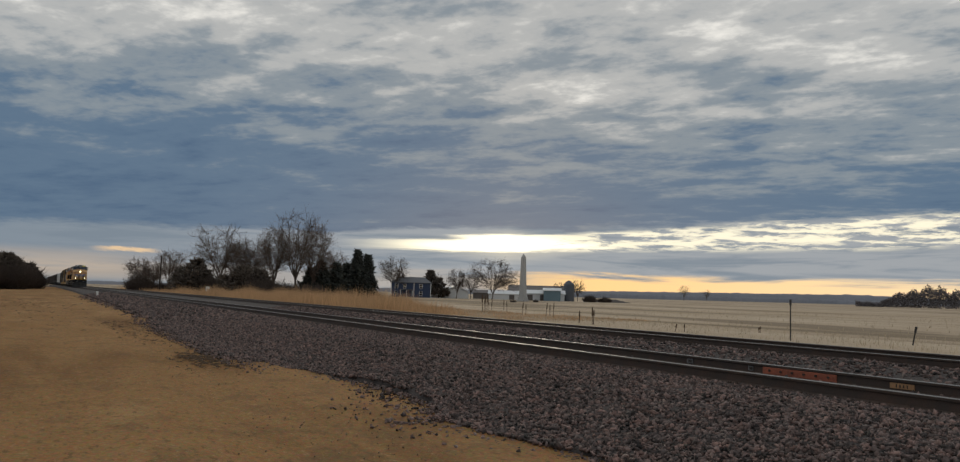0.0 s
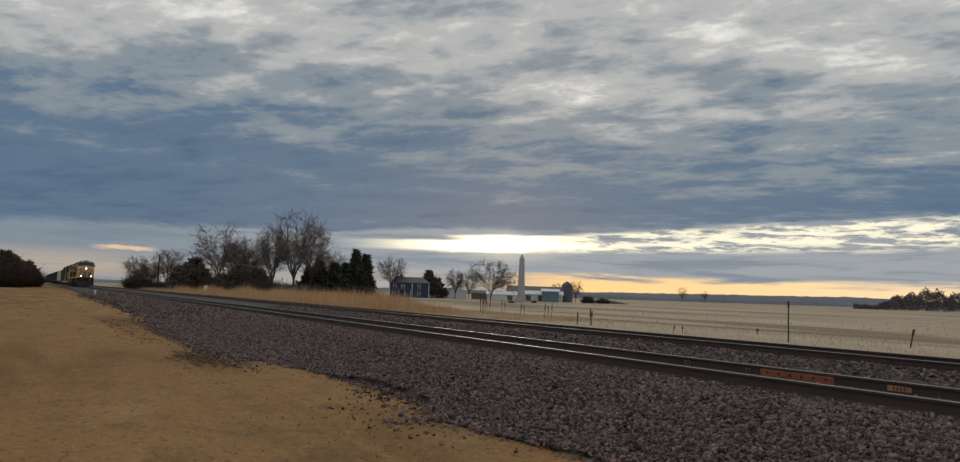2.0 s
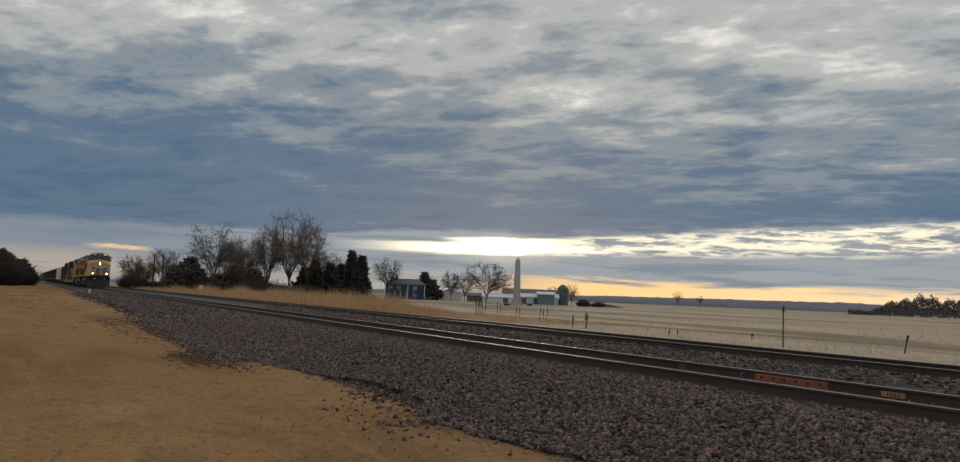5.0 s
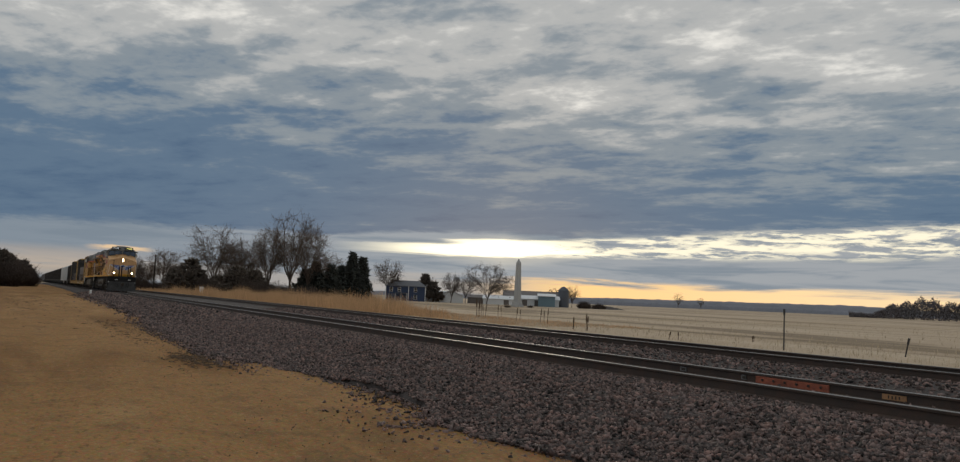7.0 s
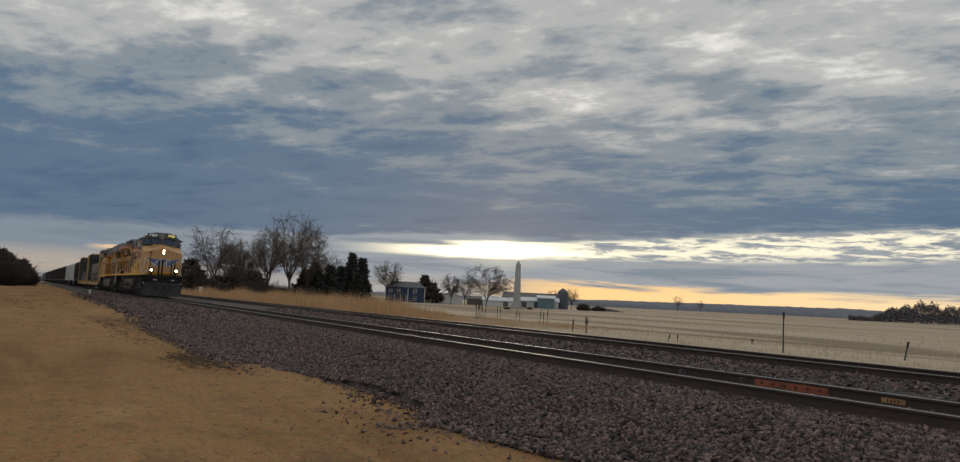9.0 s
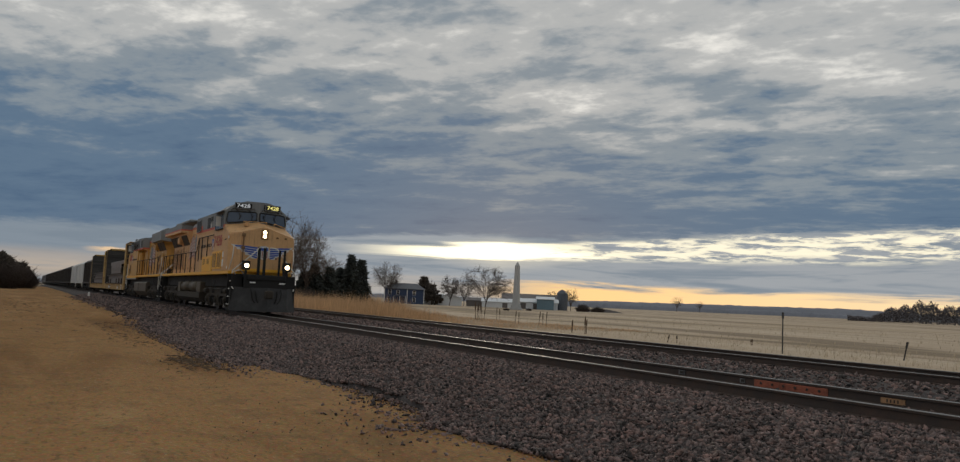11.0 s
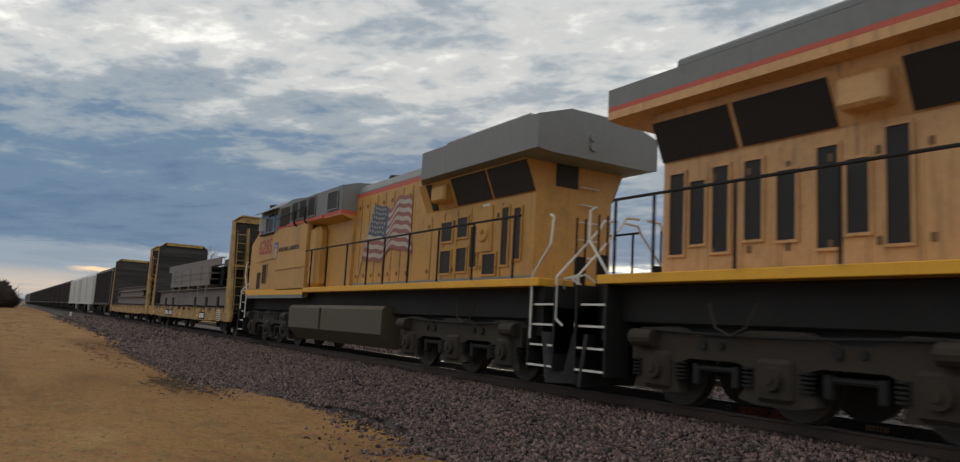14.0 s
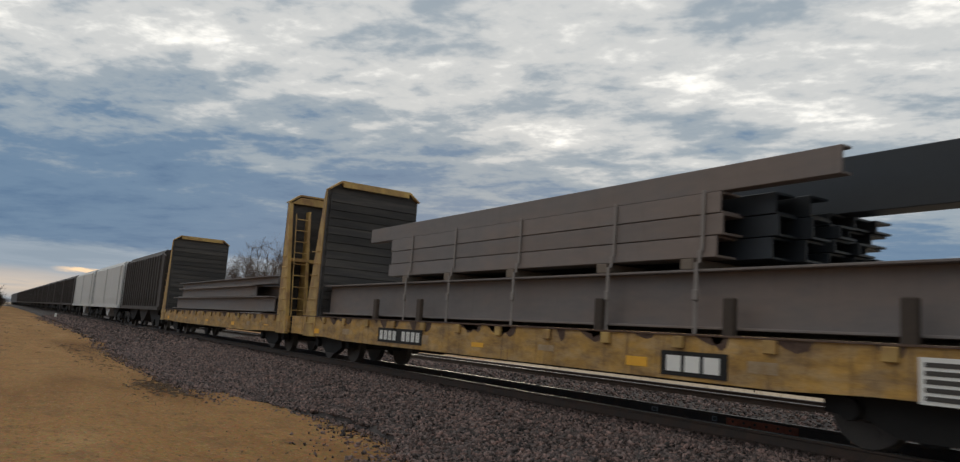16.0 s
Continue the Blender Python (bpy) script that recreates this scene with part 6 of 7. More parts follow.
    bm = B()
    box(bm, 9.832, 9.85, s * 1.0, -s * 1.40, 1.95, 2.09)
    part("nose_stripe", bm, M["yellow_bright"], t)
    for y, z in ((0.62, 3.62), (1.02, 3.62), (0.62, 2.62), (1.02, 2.62)):
        bm = B()
        box(bm, 9.83, 9.87, -s * (y - 0.05), -s * (y + 0.05), z - 0.04, z + 0.04, 0.008)
        part("latch", bm, M["hinge"], t)
    # fuel tank
    return t


def banded_at(bm, a, b):
    for z in (a, b):
        cut(bm, z)
    return tinted(bm, lambda c: 0 if c.z < a else (1 if c.z < b else 2))


def lead_locomotive():
    u = 11.15
    slots = []
    for k, (a, z0, z1) in enumerate(((-20.39, 2.26, 3.52), (-19.98, 2.40, 3.36), (-19.55, 2.26, 3.52), (-18.98, 2.40, 3.52), (-18.45, 2.36, 3.30), (-17.85, 2.22, 3.52), (-17.45, 2.38, 3.30), (-16.95, 2.22, 3.62))):
        slots.append((a + u, a + u + 0.29, z0, z1))
    rail_pts = [(-21.1 + u, 3.14), (-9.53 + u, 3.10), (-9.11 + u, 3.82), (-5.31 + u, 3.82)]
    posts = [(x + u, 1.95, 3.12) for x in (-21.05, -20.2, -18.7, -17.2, -15.7, -14.35, -12.81, -11.17, -9.81)] + [(-9.0 + u, 2.55, 3.82), (-8.15 + u, 2.6, 3.82), (-6.75 + u, 2.75, 3.82)]
    t = locomotive("weathered yellow and grey diesel locomotive with lit headlights, pulling the train", -1, M["yellow_tan"], "7428", 8.12, 5.85, 0.95,
                   (-3.25, -10.15), slots, None, (rail_pts, posts), True)
    s = -1
    lettering("side_number", "7428", 0.54, 1.80, face_side(-5.24 + u, -1.508, 3.20, s), M["decal_red"], t, "large red digits")
    lettering("slogan", "BUILDING AMERICA", 0.17, 2.75, face_side(-8.8 + u, -1.456, 3.25, s), M["decal_black"], t, "black capital letters")
    shield_decal(t, -5.72 + u, 3.32, 0.46, 0.62, -1.455, s)
    flag_decal(t, s, (-11.95 + u, 4.40), (-11.27 + u, 2.75), (-14.60 + u, 4.02), (-14.85 + u, 2.90), -1.006)
    for q in (-1, 1):
        bm = B()
        prism(bm, [(2.30, 4.12), (2.72, 4.12), (2.62, 4.24), (2.66, 4.50), (2.30, 4.46), (2.33, 4.36), (2.46, 4.36)], "y", q * 1.493, q * 1.50)
        part("red_jog", bm, M["loco_red"], t)
    wing_emblem(t, 9.834)
    for q in (-1, 1):
        louvre_door(t, -5.35 + u, -4.32 + u, 2.05, 2.95, q * 1.50, q, M["yellow_bright"])
        louvre_door(t, -4.25 + u, -3.22 + u, 2.05, 2.95, q * 1.50, q, M["yellow_bright"])
        bm = B()
        box(bm, -8.05 + u, -5.60 + u, q * 1.30, q * 1.50, 1.96, 2.76, 0.02)
        cb = part("equipment_box", bm, M["yellow_bright"], t, "bright yellow equipment box")
        bm = B()
        for x0 in (-7.75, -6.75):
            for k in range(5):
                box(bm, x0 + u, x0 + u + 0.5, q * 1.50, q * 1.506, 2.35 + 0.06 * k, 2.375 + 0.06 * k)
        part("slot", bm, M["vent"], cb)
        dark_panel(t, "cabin_grille", -10.08 + u, -9.0 + u, 4.22, 4.80, q * 1.492, q, None, M["loco_grey"])
        dark_panel(t, "cabin_grille", -7.25 + u, -6.62 + u, 4.25, 4.80, q * 1.492, q)
        dark_panel(t, "cabin_grille", -6.45 + u, -5.95 + u, 4.58, 4.82, q * 1.492, q)
        for x, z, w, h in ((-3.05, 2.35, 0.28, 0.34), (-3.02, 2.75, 0.22, 0.26), (-2.0, 2.1, 0.12, 0.13), (-2.0, 3.55, 0.12, 0.13), (-6.3, 4.36, 0.16, 0.22)):
            bm = B()
            y = q * (1.50 if x > -5 else 1.492)
            box(bm, x + u - w / 2, x + u + w / 2, y, y + q * 0.012, z - h / 2, z + h / 2)
            part("notice_plate", bm, M["sign"], t, "small white notice")
        for x in (-2.85, -2.62):
            dark_panel(t, "vent_slot", x + u, x + u + 0.14, 3.44, 3.50, q * 1.50, q)
        # tank with twin air reservoirs
        bm = B()
        prism(bm, [(q * 0.2, 0.34), (q * 1.15, 0.32), (q * 1.44, 0.55), (q * 1.44, 0.86), (q * 0.2, 0.86)], "x", -15.4 + u, -8.45 + u)
        part("fuel_tank", bm, M["truck"], t, "dark grimy fuel tank")
        bm = B()
        box(bm, -15.4 + u, -14.6 + u, q * 0.2, q * 1.42, 0.86, 1.42, 0.03)
        part("tank_end_block", bm, M["tank"], t, "grey grimy block at the tank end")
        bm = B()
        box(bm, -9.45 + u, -8.45 + u, q * 0.2, q * 1.42, 0.86, 1.42, 0.03)
        part("tank_end_block", bm, M["tank"], t, "grey grimy block at the tank end")
        for a, b in ((-14.25, -12.2), (-11.75, -9.62)):
            bm = B()
            rod(bm, (a + u, q * 1.12, 1.17), (b + u, q * 1.12, 1.17), 0.31, sides=24)
            bmesh.ops.create_uvsphere(bm, u_segments=20, v_segments=8, radius=0.31, matrix=Matrix.Translation((a + u, q * 1.12, 1.17)) @ Matrix.Diagonal((0.5, 1, 1, 1)))
            bmesh.ops.create_uvsphere(bm, u_segments=20, v_segments=8, radius=0.31, matrix=Matrix.Translation((b + u, q * 1.12, 1.17)) @ Matrix.Diagonal((0.5, 1, 1, 1)))
            r = part("air_reservoir", bm, M["tank"], t, "grey air reservoir cylinder", smooth=True)
            for x in (a + 0.35, b - 0.35):
                bm = B()
                rod(bm, (x + u - 0.03, q * 1.12, 1.17), (x + u + 0.03, q * 1.12, 1.17), 0.32, sides=24)
                part("band", bm, M["tank"], r)
    loco_truck(t, -7.1, [-20.27 + u, -18.23 + u, -16.2 + u], 1)
    loco_truck(t, 6.6, [8.70, 6.65, 4.60], 1)
    return t


def second_locomotive():
    """Runs cab last, so its lettered side in view is its own +y side."""
    def x(u):
        return -(u + 33.45)
    slots = [(x(a), x(b), z0, z1) for b, a, z0, z1 in ((-27.75, -27.25, 2.95, 3.40), (-27.75, -27.25, 2.20, 2.72), (-27.0, -26.55, 3.0, 3.45), (-27.0, -26.55, 2.22, 2.75), (-26.4, -26.1, 2.3, 3.2), (-25.85, -25.35, 2.12, 2.55),
                                                        (-25.15, -24.9, 2.3, 3.5), (-24.7, -24.45, 2.4, 3.45))]
    slots = [(min(a, b), max(a, b), c, d) for a, b, c, d in slots]
    rail_pts = [(x(-23.7), 3.14), (x(-35.9), 3.14)]
    posts = [(x(v), 1.95, 3.12) for v in (-23.9, -25.4, -26.9, -28.38, -29.78, -30.86, -32.32, -33.9, -35.3)]
    t = locomotive("yellow and grey diesel locomotive coupled second, cab facing rearward", 1, M["yellow"], "6285", 8.25, 5.75, -0.30,
                   (-4.85, -10.2), slots, None, (rail_pts, posts), False)
    s = 1
    lettering("side_number", "6285", 0.58, 1.62, face_side(x(-41.42), 1.508, 3.27, s), M["decal_red"], t, "large red digits")
    lettering("slogan", "BUILDING AMERICA", 0.15, 2.25, face_side(x(-38.9), 1.508, 3.27, s), M["decal_black"], t, "black capital letters")
    shield_decal(t, x(-39.25), 3.34, 0.42, 0.62, 1.508, s)
    flag_decal(t, s, (x(-31.85), 4.15), (x(-32.50), 2.66), (x(-29.45), 4.28), (x(-29.30), 2.90), 1.006)
    for q in (-1, 1):
        # full-width lower cabin side with skirt
        bm = B()
        box(bm, 2.55, 5.75, q * 1.30, q * 1.50, 1.66, 4.10, 0.015)
        part("cabin_side", bm, M["yellow"], t)
        bm = B()
        box(bm, 2.55, 9.2, q * 1.44, q * 1.512, 1.73, 1.90)
        part("side_stripe", bm, M["yellow_bright"], t, "bright yellow stripe")
        bm = B()
        box(bm, 2.55, 9.2, q * 1.40, q * 1.505, 1.62, 1.73)
        part("grey_skirt", bm, M["loco_grey"], t)
        bm = B()
        box(bm, 1.75, 2.55, q * 0.95, q * 1.42, 1.95, 3.95, 0.15)
        part("blower_duct", bm, M["yellow"], t)
        dark_panel(t, "recessed_door", 4.6, 5.62, 4.20, 4.86, q * 1.490, q, M["truck"])
        for a, b in ((3.65, 4.3), (2.85, 3.5), (1.98, 2.62)):
            dark_panel(t, "louvre_window", a, b, 4.30, 4.90, q * 1.492, q, None, M["loco_grey"])
            for k in range(6):
                bm = B()
                box(bm, a + 0.05, b - 0.05, q * 1.495, q * 1.522, 4.36 + 0.085 * k, 4.375 + 0.085 * k)
                part("slat", bm, M["truck"], t)
        dark_panel(t, "cabin_grille", 0.0, 0.80, 4.32, 4.84, q * 1.492, q, None, M["loco_grey"])
        bm = B()
        tube(bm, [(5.6, q * 1.60, 4.46), (2.55, q * 1.60, 4.60)], 0.022, 6)
        part("handrail", bm, M["black"], t)
        for v in (3.70, 2.62):
            bm = B()
            tube(bm, [(v, q * 1.49, 4.06), (v, q * 1.60, 4.14), (v, q * 1.60, 4.56)], 0.03, 6)
            part("handrail_post", bm, M["black"], t)
        bm = B()
        box(bm, 1.2, 4.75, q * 1.40, q * 1.503, 4.115, 4.215)
        part("red_line", bm, M["loco_red"], t)
        dark_panel(t, "louvre", 6.72, 7.30, 2.16, 2.88, q * 1.50, q, M["truck"], M["yellow"])
        dark_panel(t, "vent_panel", 7.55, 8.0, 1.98, 2.60, q * 1.50, q, M["truck"])
        bm = B()
        tube(bm, [(8.15, q * 1.53, 3.0), (5.9, q * 1.53, 3.08)], 0.015, 5)
        part("drip_rail", bm, M["yellow"], t)
        bm = B()
        tube(bm, [(5.6, q * 1.53, 2.62), (2.6, q * 1.53, 2.66)], 0.015, 5)
        part("drip_rail", bm, M["yellow"], t)
        # long plain fuel tank
        bm = B()
        prism(bm, [(q * 0.2, 0.33), (q * 1.10, 0.30), (q * 1.45, 0.66), (q * 1.45, 1.30), (q * 1.35, 1.40), (q * 0.2, 1.40)], "x", -3.6, 3.9)
        part("fuel_tank", bm, M["tank"], t, "long grey grimy fuel tank")
        bm = B()
        box(bm, 0.85, 0.95, q * 1.44, q * 1.47, 0.68, 1.32)
        part("tank_gauge", bm, M["black"], t)
        for v in (x(-25.8), x(-30.0)):
            bm = B()
            box(bm, v - 0.14, v + 0.14, q * 0.985, q * 1.0, 3.55, 3.66)
            part("notice_plate", bm, M["sign"], t)
    bm = B()
    rod(bm, (-1.5, 0.3, 5.08), (-1.5, 0.3, 5.22), 0.1, 0.07, sides=10)
    rod(bm, (-1.8, 0.3, 5.16), (-1.2, 0.3, 5.22), 0.07, 0.12, sides=10)
    part("horn", bm, M["black"], t)
    for q in (-1, 1):
        bm = B()
        box(bm, -9.4, 2.5, q * 0.98, q * 1.0, 1.955, 2.06)
        part("grey_band", bm, M["loco_grey"], t)
        bm = B()
        box(bm, -7.93, -7.29, q * 0.98, q * 1.012, 2.61, 3.61, 0.01)
        pn = part("access_panel", bm, M["yellow"], t)
        bm = B()
        rod(bm, (-7.58, q * 1.012, 3.06), (-7.58, q * 1.05, 3.06), 0.25, 0.21, sides=20)
        rod(bm, (-7.58, q * 1.05, 3.06), (-7.58, q * 1.09, 3.06), 0.06, sides=10)
        part("round_cover", bm, M["yellow"], pn, "scuffed round yellow cover")
    loco_truck(t, -7.0, [x(-28.45), x(-26.38), x(-24.35)], 1)
    loco_truck(t, 6.7, [8.75, 6.7, 4.65], 1)
    return t


# ---- freight cars ----
def freight_truck(parent, cx, gap=0.89):
    for d in (-gap, gap):
        wheelset(parent, cx + d, 0.46)
    for s in (-1, 1):
        bm = B()
        prism(bm, [(cx - 1.25, 0.60), (cx - 0.75, 0.62), (cx - 0.35, 0.86), (cx + 0.35, 0.86), (cx + 0.75, 0.62), (cx + 1.25, 0.60), (cx + 1.25, 0.40), (cx + 0.72, 0.36), (cx + 0.35, 0.20), (cx - 0.35, 0.20), (cx - 0.72, 0.36), (cx - 1.25, 0.40)],
              "y", s * 0.98, s * 1.14)
        for d in (-gap, gap):
            rod(bm, (cx + d, s * 1.10, 0.46), (cx + d, s * 1.24, 0.46), 0.13, sides=12)
        part("side_frame", bm, M["black"], parent)
    bm = B()
    box(bm, cx - 0.3, cx + 0.3, -1.1, 1.1, 0.5, 0.75)
    part("bolster", bm, M["black"], parent)


def bulkhead(t, x, e):
    """End wall of a flat car at x; e: +1 where the car's end lies towards +x. Yellow posts and braces outside, planks inside."""
    bm = B()
    x0, x1 = sorted((x, x - e * 0.22))
    prism(bm, [(-1.50, 1.2), (1.50, 1.2), (1.50, 5.02), (1.15, 5.26), (-1.15, 5.26), (-1.50, 5.02)], "x", x0 + 0.06, x1 - 0.06)
    wall = part("bulkhead", bm, M["bulk_wood"], t, "tall dark plank bulkhead with yellow steel frame")
    for k in range(15):
        bm = B()
        box(bm, x - e * 0.24, x - e * 0.17, -1.44, 1.44, 1.24 + 0.245 * k, 1.24 + 0.245 * k + 0.225)
        part("plank", bm, M["bulk_wood"], wall)
    bm = B()
    prism(bm, [(-1.50, 5.03), (-1.15, 5.27), (1.15, 5.27), (1.50, 5.03), (1.52, 5.06), (1.16, 5.33), (-1.16, 5.33), (-1.52, 5.06)], "x", x - e * 0.30, x + e * 0.10)
    prism(bm, [(-1.44, 5.0), (1.44, 5.0), (1.12, 5.24), (-1.12, 5.24)], "x", x + e * 0.0, x + e * 0.08)
    prism(bm, [(x - e * 0.30, 5.14), (x - e * 0.30, 5.27), (x - e * 0.17, 5.27)], "y", -1.12, 1.12)
    part("top_rail", bm, M["bulk_yellow"], wall, "rusty yellow top rail")
    for s in (-1, 1):
        bm = B()
        prism(bm, [(x - e * 0.05, 0.62), (x + e * 0.86, 0.62), (x + e * 0.80, 1.3), (x + e * 0.12, 4.90), (x + e * 0.05, 5.05), (x - e * 0.05, 5.05)], "y", s * 1.40, s * 1.52)
        part("corner_post", bm, M["bulk_yellow"], wall, "tapered rusty yellow corner post")
    for y in (-0.85, -0.2, 0.45, 0.95):
        bm = B()
        prism(bm, [(x, 1.2), (x + e * 0.85, 1.2), (x + e * 0.30, 4.75), (x, 4.75)], "y", y - 0.03, y + 0.03)
        part("brace", bm, M["bulk_yellow"], wall)
    bm = B()
    box(bm, x + e * 0.02, x + e * 0.62, -1.4, 1.4, 3.0, 3.1)
    part("cross_beam", bm, M["bulk_yellow"], wall)
    for y0, y1, xo in ((-1.38, -0.95, 0.55), (0.95, 1.38, 0.55)):
        bm = B()
        for y in (y0, y1):
            rod(bm, (x + e * 0.97, y, 0.8), (x + e * 0.48, y, 4.6), 0.018, sides=5)
        for k in range(10):
            z = 1.0 + 0.38 * k
            xx = x + e * (0.97 - 0.49 * (z - 0.8) / 3.8)
            rod(bm, (xx, y0, z), (xx, y1, z), 0.015, sides=5)
        part("ladder", bm, M["bulk_yellow"], wall)
    for k in range(7):
        z = 1.0 + 0.36 * k
        for s in (-1, 1):
            bm = B()
            tube(bm, [(x + e * 0.1, s * 1.52, z), (x + e * 0.1, s * 1.58, z), (x + e * 0.55, s * 1.58, z), (x + e * 0.55, s * 1.52, z)], 0.013, 5)
            part("grab_iron", bm, M["bulk_yellow"], wall)


def flat_car(half, label, inset=1.0):
    t = empty("bulkhead_flat_car", pose(0, 0, 0), label, "flat car", "flat cars")
    bm = B()
    box(bm, -half, half, -1.42, 1.42, 1.02, 1.16)
    part("deck", bm, M["black"], t)
    for s in (-1, 1):
        bm = B()
        prism(bm, [(-half, 1.20), (half, 1.20), (half, 0.66), (half - 3.0, 0.64), (half - 4.2, 0.59), (-half + 4.2, 0.59), (-half + 3.0, 0.64), (-half, 0.66)], "y", s * 1.40, s * 1.50)
        sill = part("side_sill", bm, M["sill"], t, "graffitied rusty yellow side sill")
        for k in range(14):
            v = -half + 1.3 + k * (2 * half - 2.6) / 13
            bm = B()
            box(bm, v - 0.09, v + 0.09, s * 1.50, s * 1.56, 1.02, 1.19, 0.01)
            part("stake_pocket", bm, M["bulk_yellow"], sill)
        bm = B()
        box(bm, -half + 0.9, half - 0.9, s * 1.38, s * 1.53, 1.20, 1.225)
        part("sill_cap", bm, M["sill_rust"], sill, "rust-brown chipped top edge")
        rnd = random.Random(int(half * 100) + s)
        for k in range(34):
            v = rnd.uniform(-half + 1.0, half - 1.0)
            w, l = rnd.uniform(0.08, 0.34), rnd.uniform(0.06, 0.22)
            bm = B()
            prism(bm, [(v - w, 1.198), (v + w, 1.198), (v + w * 0.75, 1.198 - l * 0.7), (v + w * 0.2, 1.198 - l), (v - w * 0.4, 1.198 - l * 0.6)], "y", s * 1.50, s * 1.5035)
            part("rust_run", bm, M["sill_rust"], sill)
        for k in range(9):
            v = -half + 2.2 + k * (2 * half - 4.4) / 8
            bm = B()
            box(bm, v - 0.22, v + 0.22, s * 1.503, s * 1.507, 0.72 + 0.05 * (k % 3), 0.86 + 0.06 * (k % 2))
            part("paint_patch", bm, M["patch"] if k % 2 else M["yellow_bright"], sill)
    for k in range(46):
        v = -half + 1.1 + (2 * half - 2.2) * k / 45
        bm = B()
        box(bm, v - 0.21, v + 0.21, -1.36, 1.36, 1.16, 1.20)
        part("deck_plank", bm, M["deck_wood"], t)
    bm = B()
    box(bm, -half, half, -0.35, 0.35, 0.50, 1.02)
    for v in (-5, -2, 2, 5):
        box(bm, v - 0.1, v + 0.1, -1.35, 1.35, 0.62, 1.0)
    rod(bm, (-3.6, -0.9, 0.72), (-2.4, -0.9, 0.72), 0.22, sides=12)
    part("centre_sill", bm, M["black"], t)
    bulkhead(t, half - 1.0, 1)
    bulkhead(t, -half + inset, -1)
    for e in (-1, 1):
        bm = B()
        box(bm, e * half, e * (half + 0.4), -0.12, 0.12, 0.72, 0.98)
        box(bm, e * (half + 0.25), e * (half + 0.42), -0.2, 0.18, 0.66, 1.04, 0.04)
        part("coupler", bm, M["black"], t)
        freight_truck(t, e * (half - 2.55))
    return t


def i_beam(name, length, height, flange, material, label, web=0.02, flat=False):
    """A steel beam lying along x, foot at z = 0; flat: a channel open to +y."""
    bm = B()
    if flat:
        f, k = flange / 2, 0.03
        prism(bm, [(-f, 0.008), (-f + 0.012, 0), (f, 0), (f, k), (-f + k, k), (-f + k, height - k), (f, height - k), (f, height), (-f + 0.012, height), (-f, height - 0.008)], "x", -length / 2, length / 2)
        return tagged(part(name, bm, material), label, "steel beam", "steel load")
    h, f, w, k = height, flange / 2, web, 0.035
    box(bm, -length / 2, length / 2, -w, w, k, h - k)
    ob = part(name, bm, material)
    for flange_name, z in (("bottom_flange", 0), ("top_flange", h - k)):
        bm = B()
        box(bm, -length / 2, length / 2, -f, f, z, z + k, 0.006)
        part(flange_name, bm, material, ob)
    return tagged(ob, label, "steel beam", "steel load")


LOAD = []


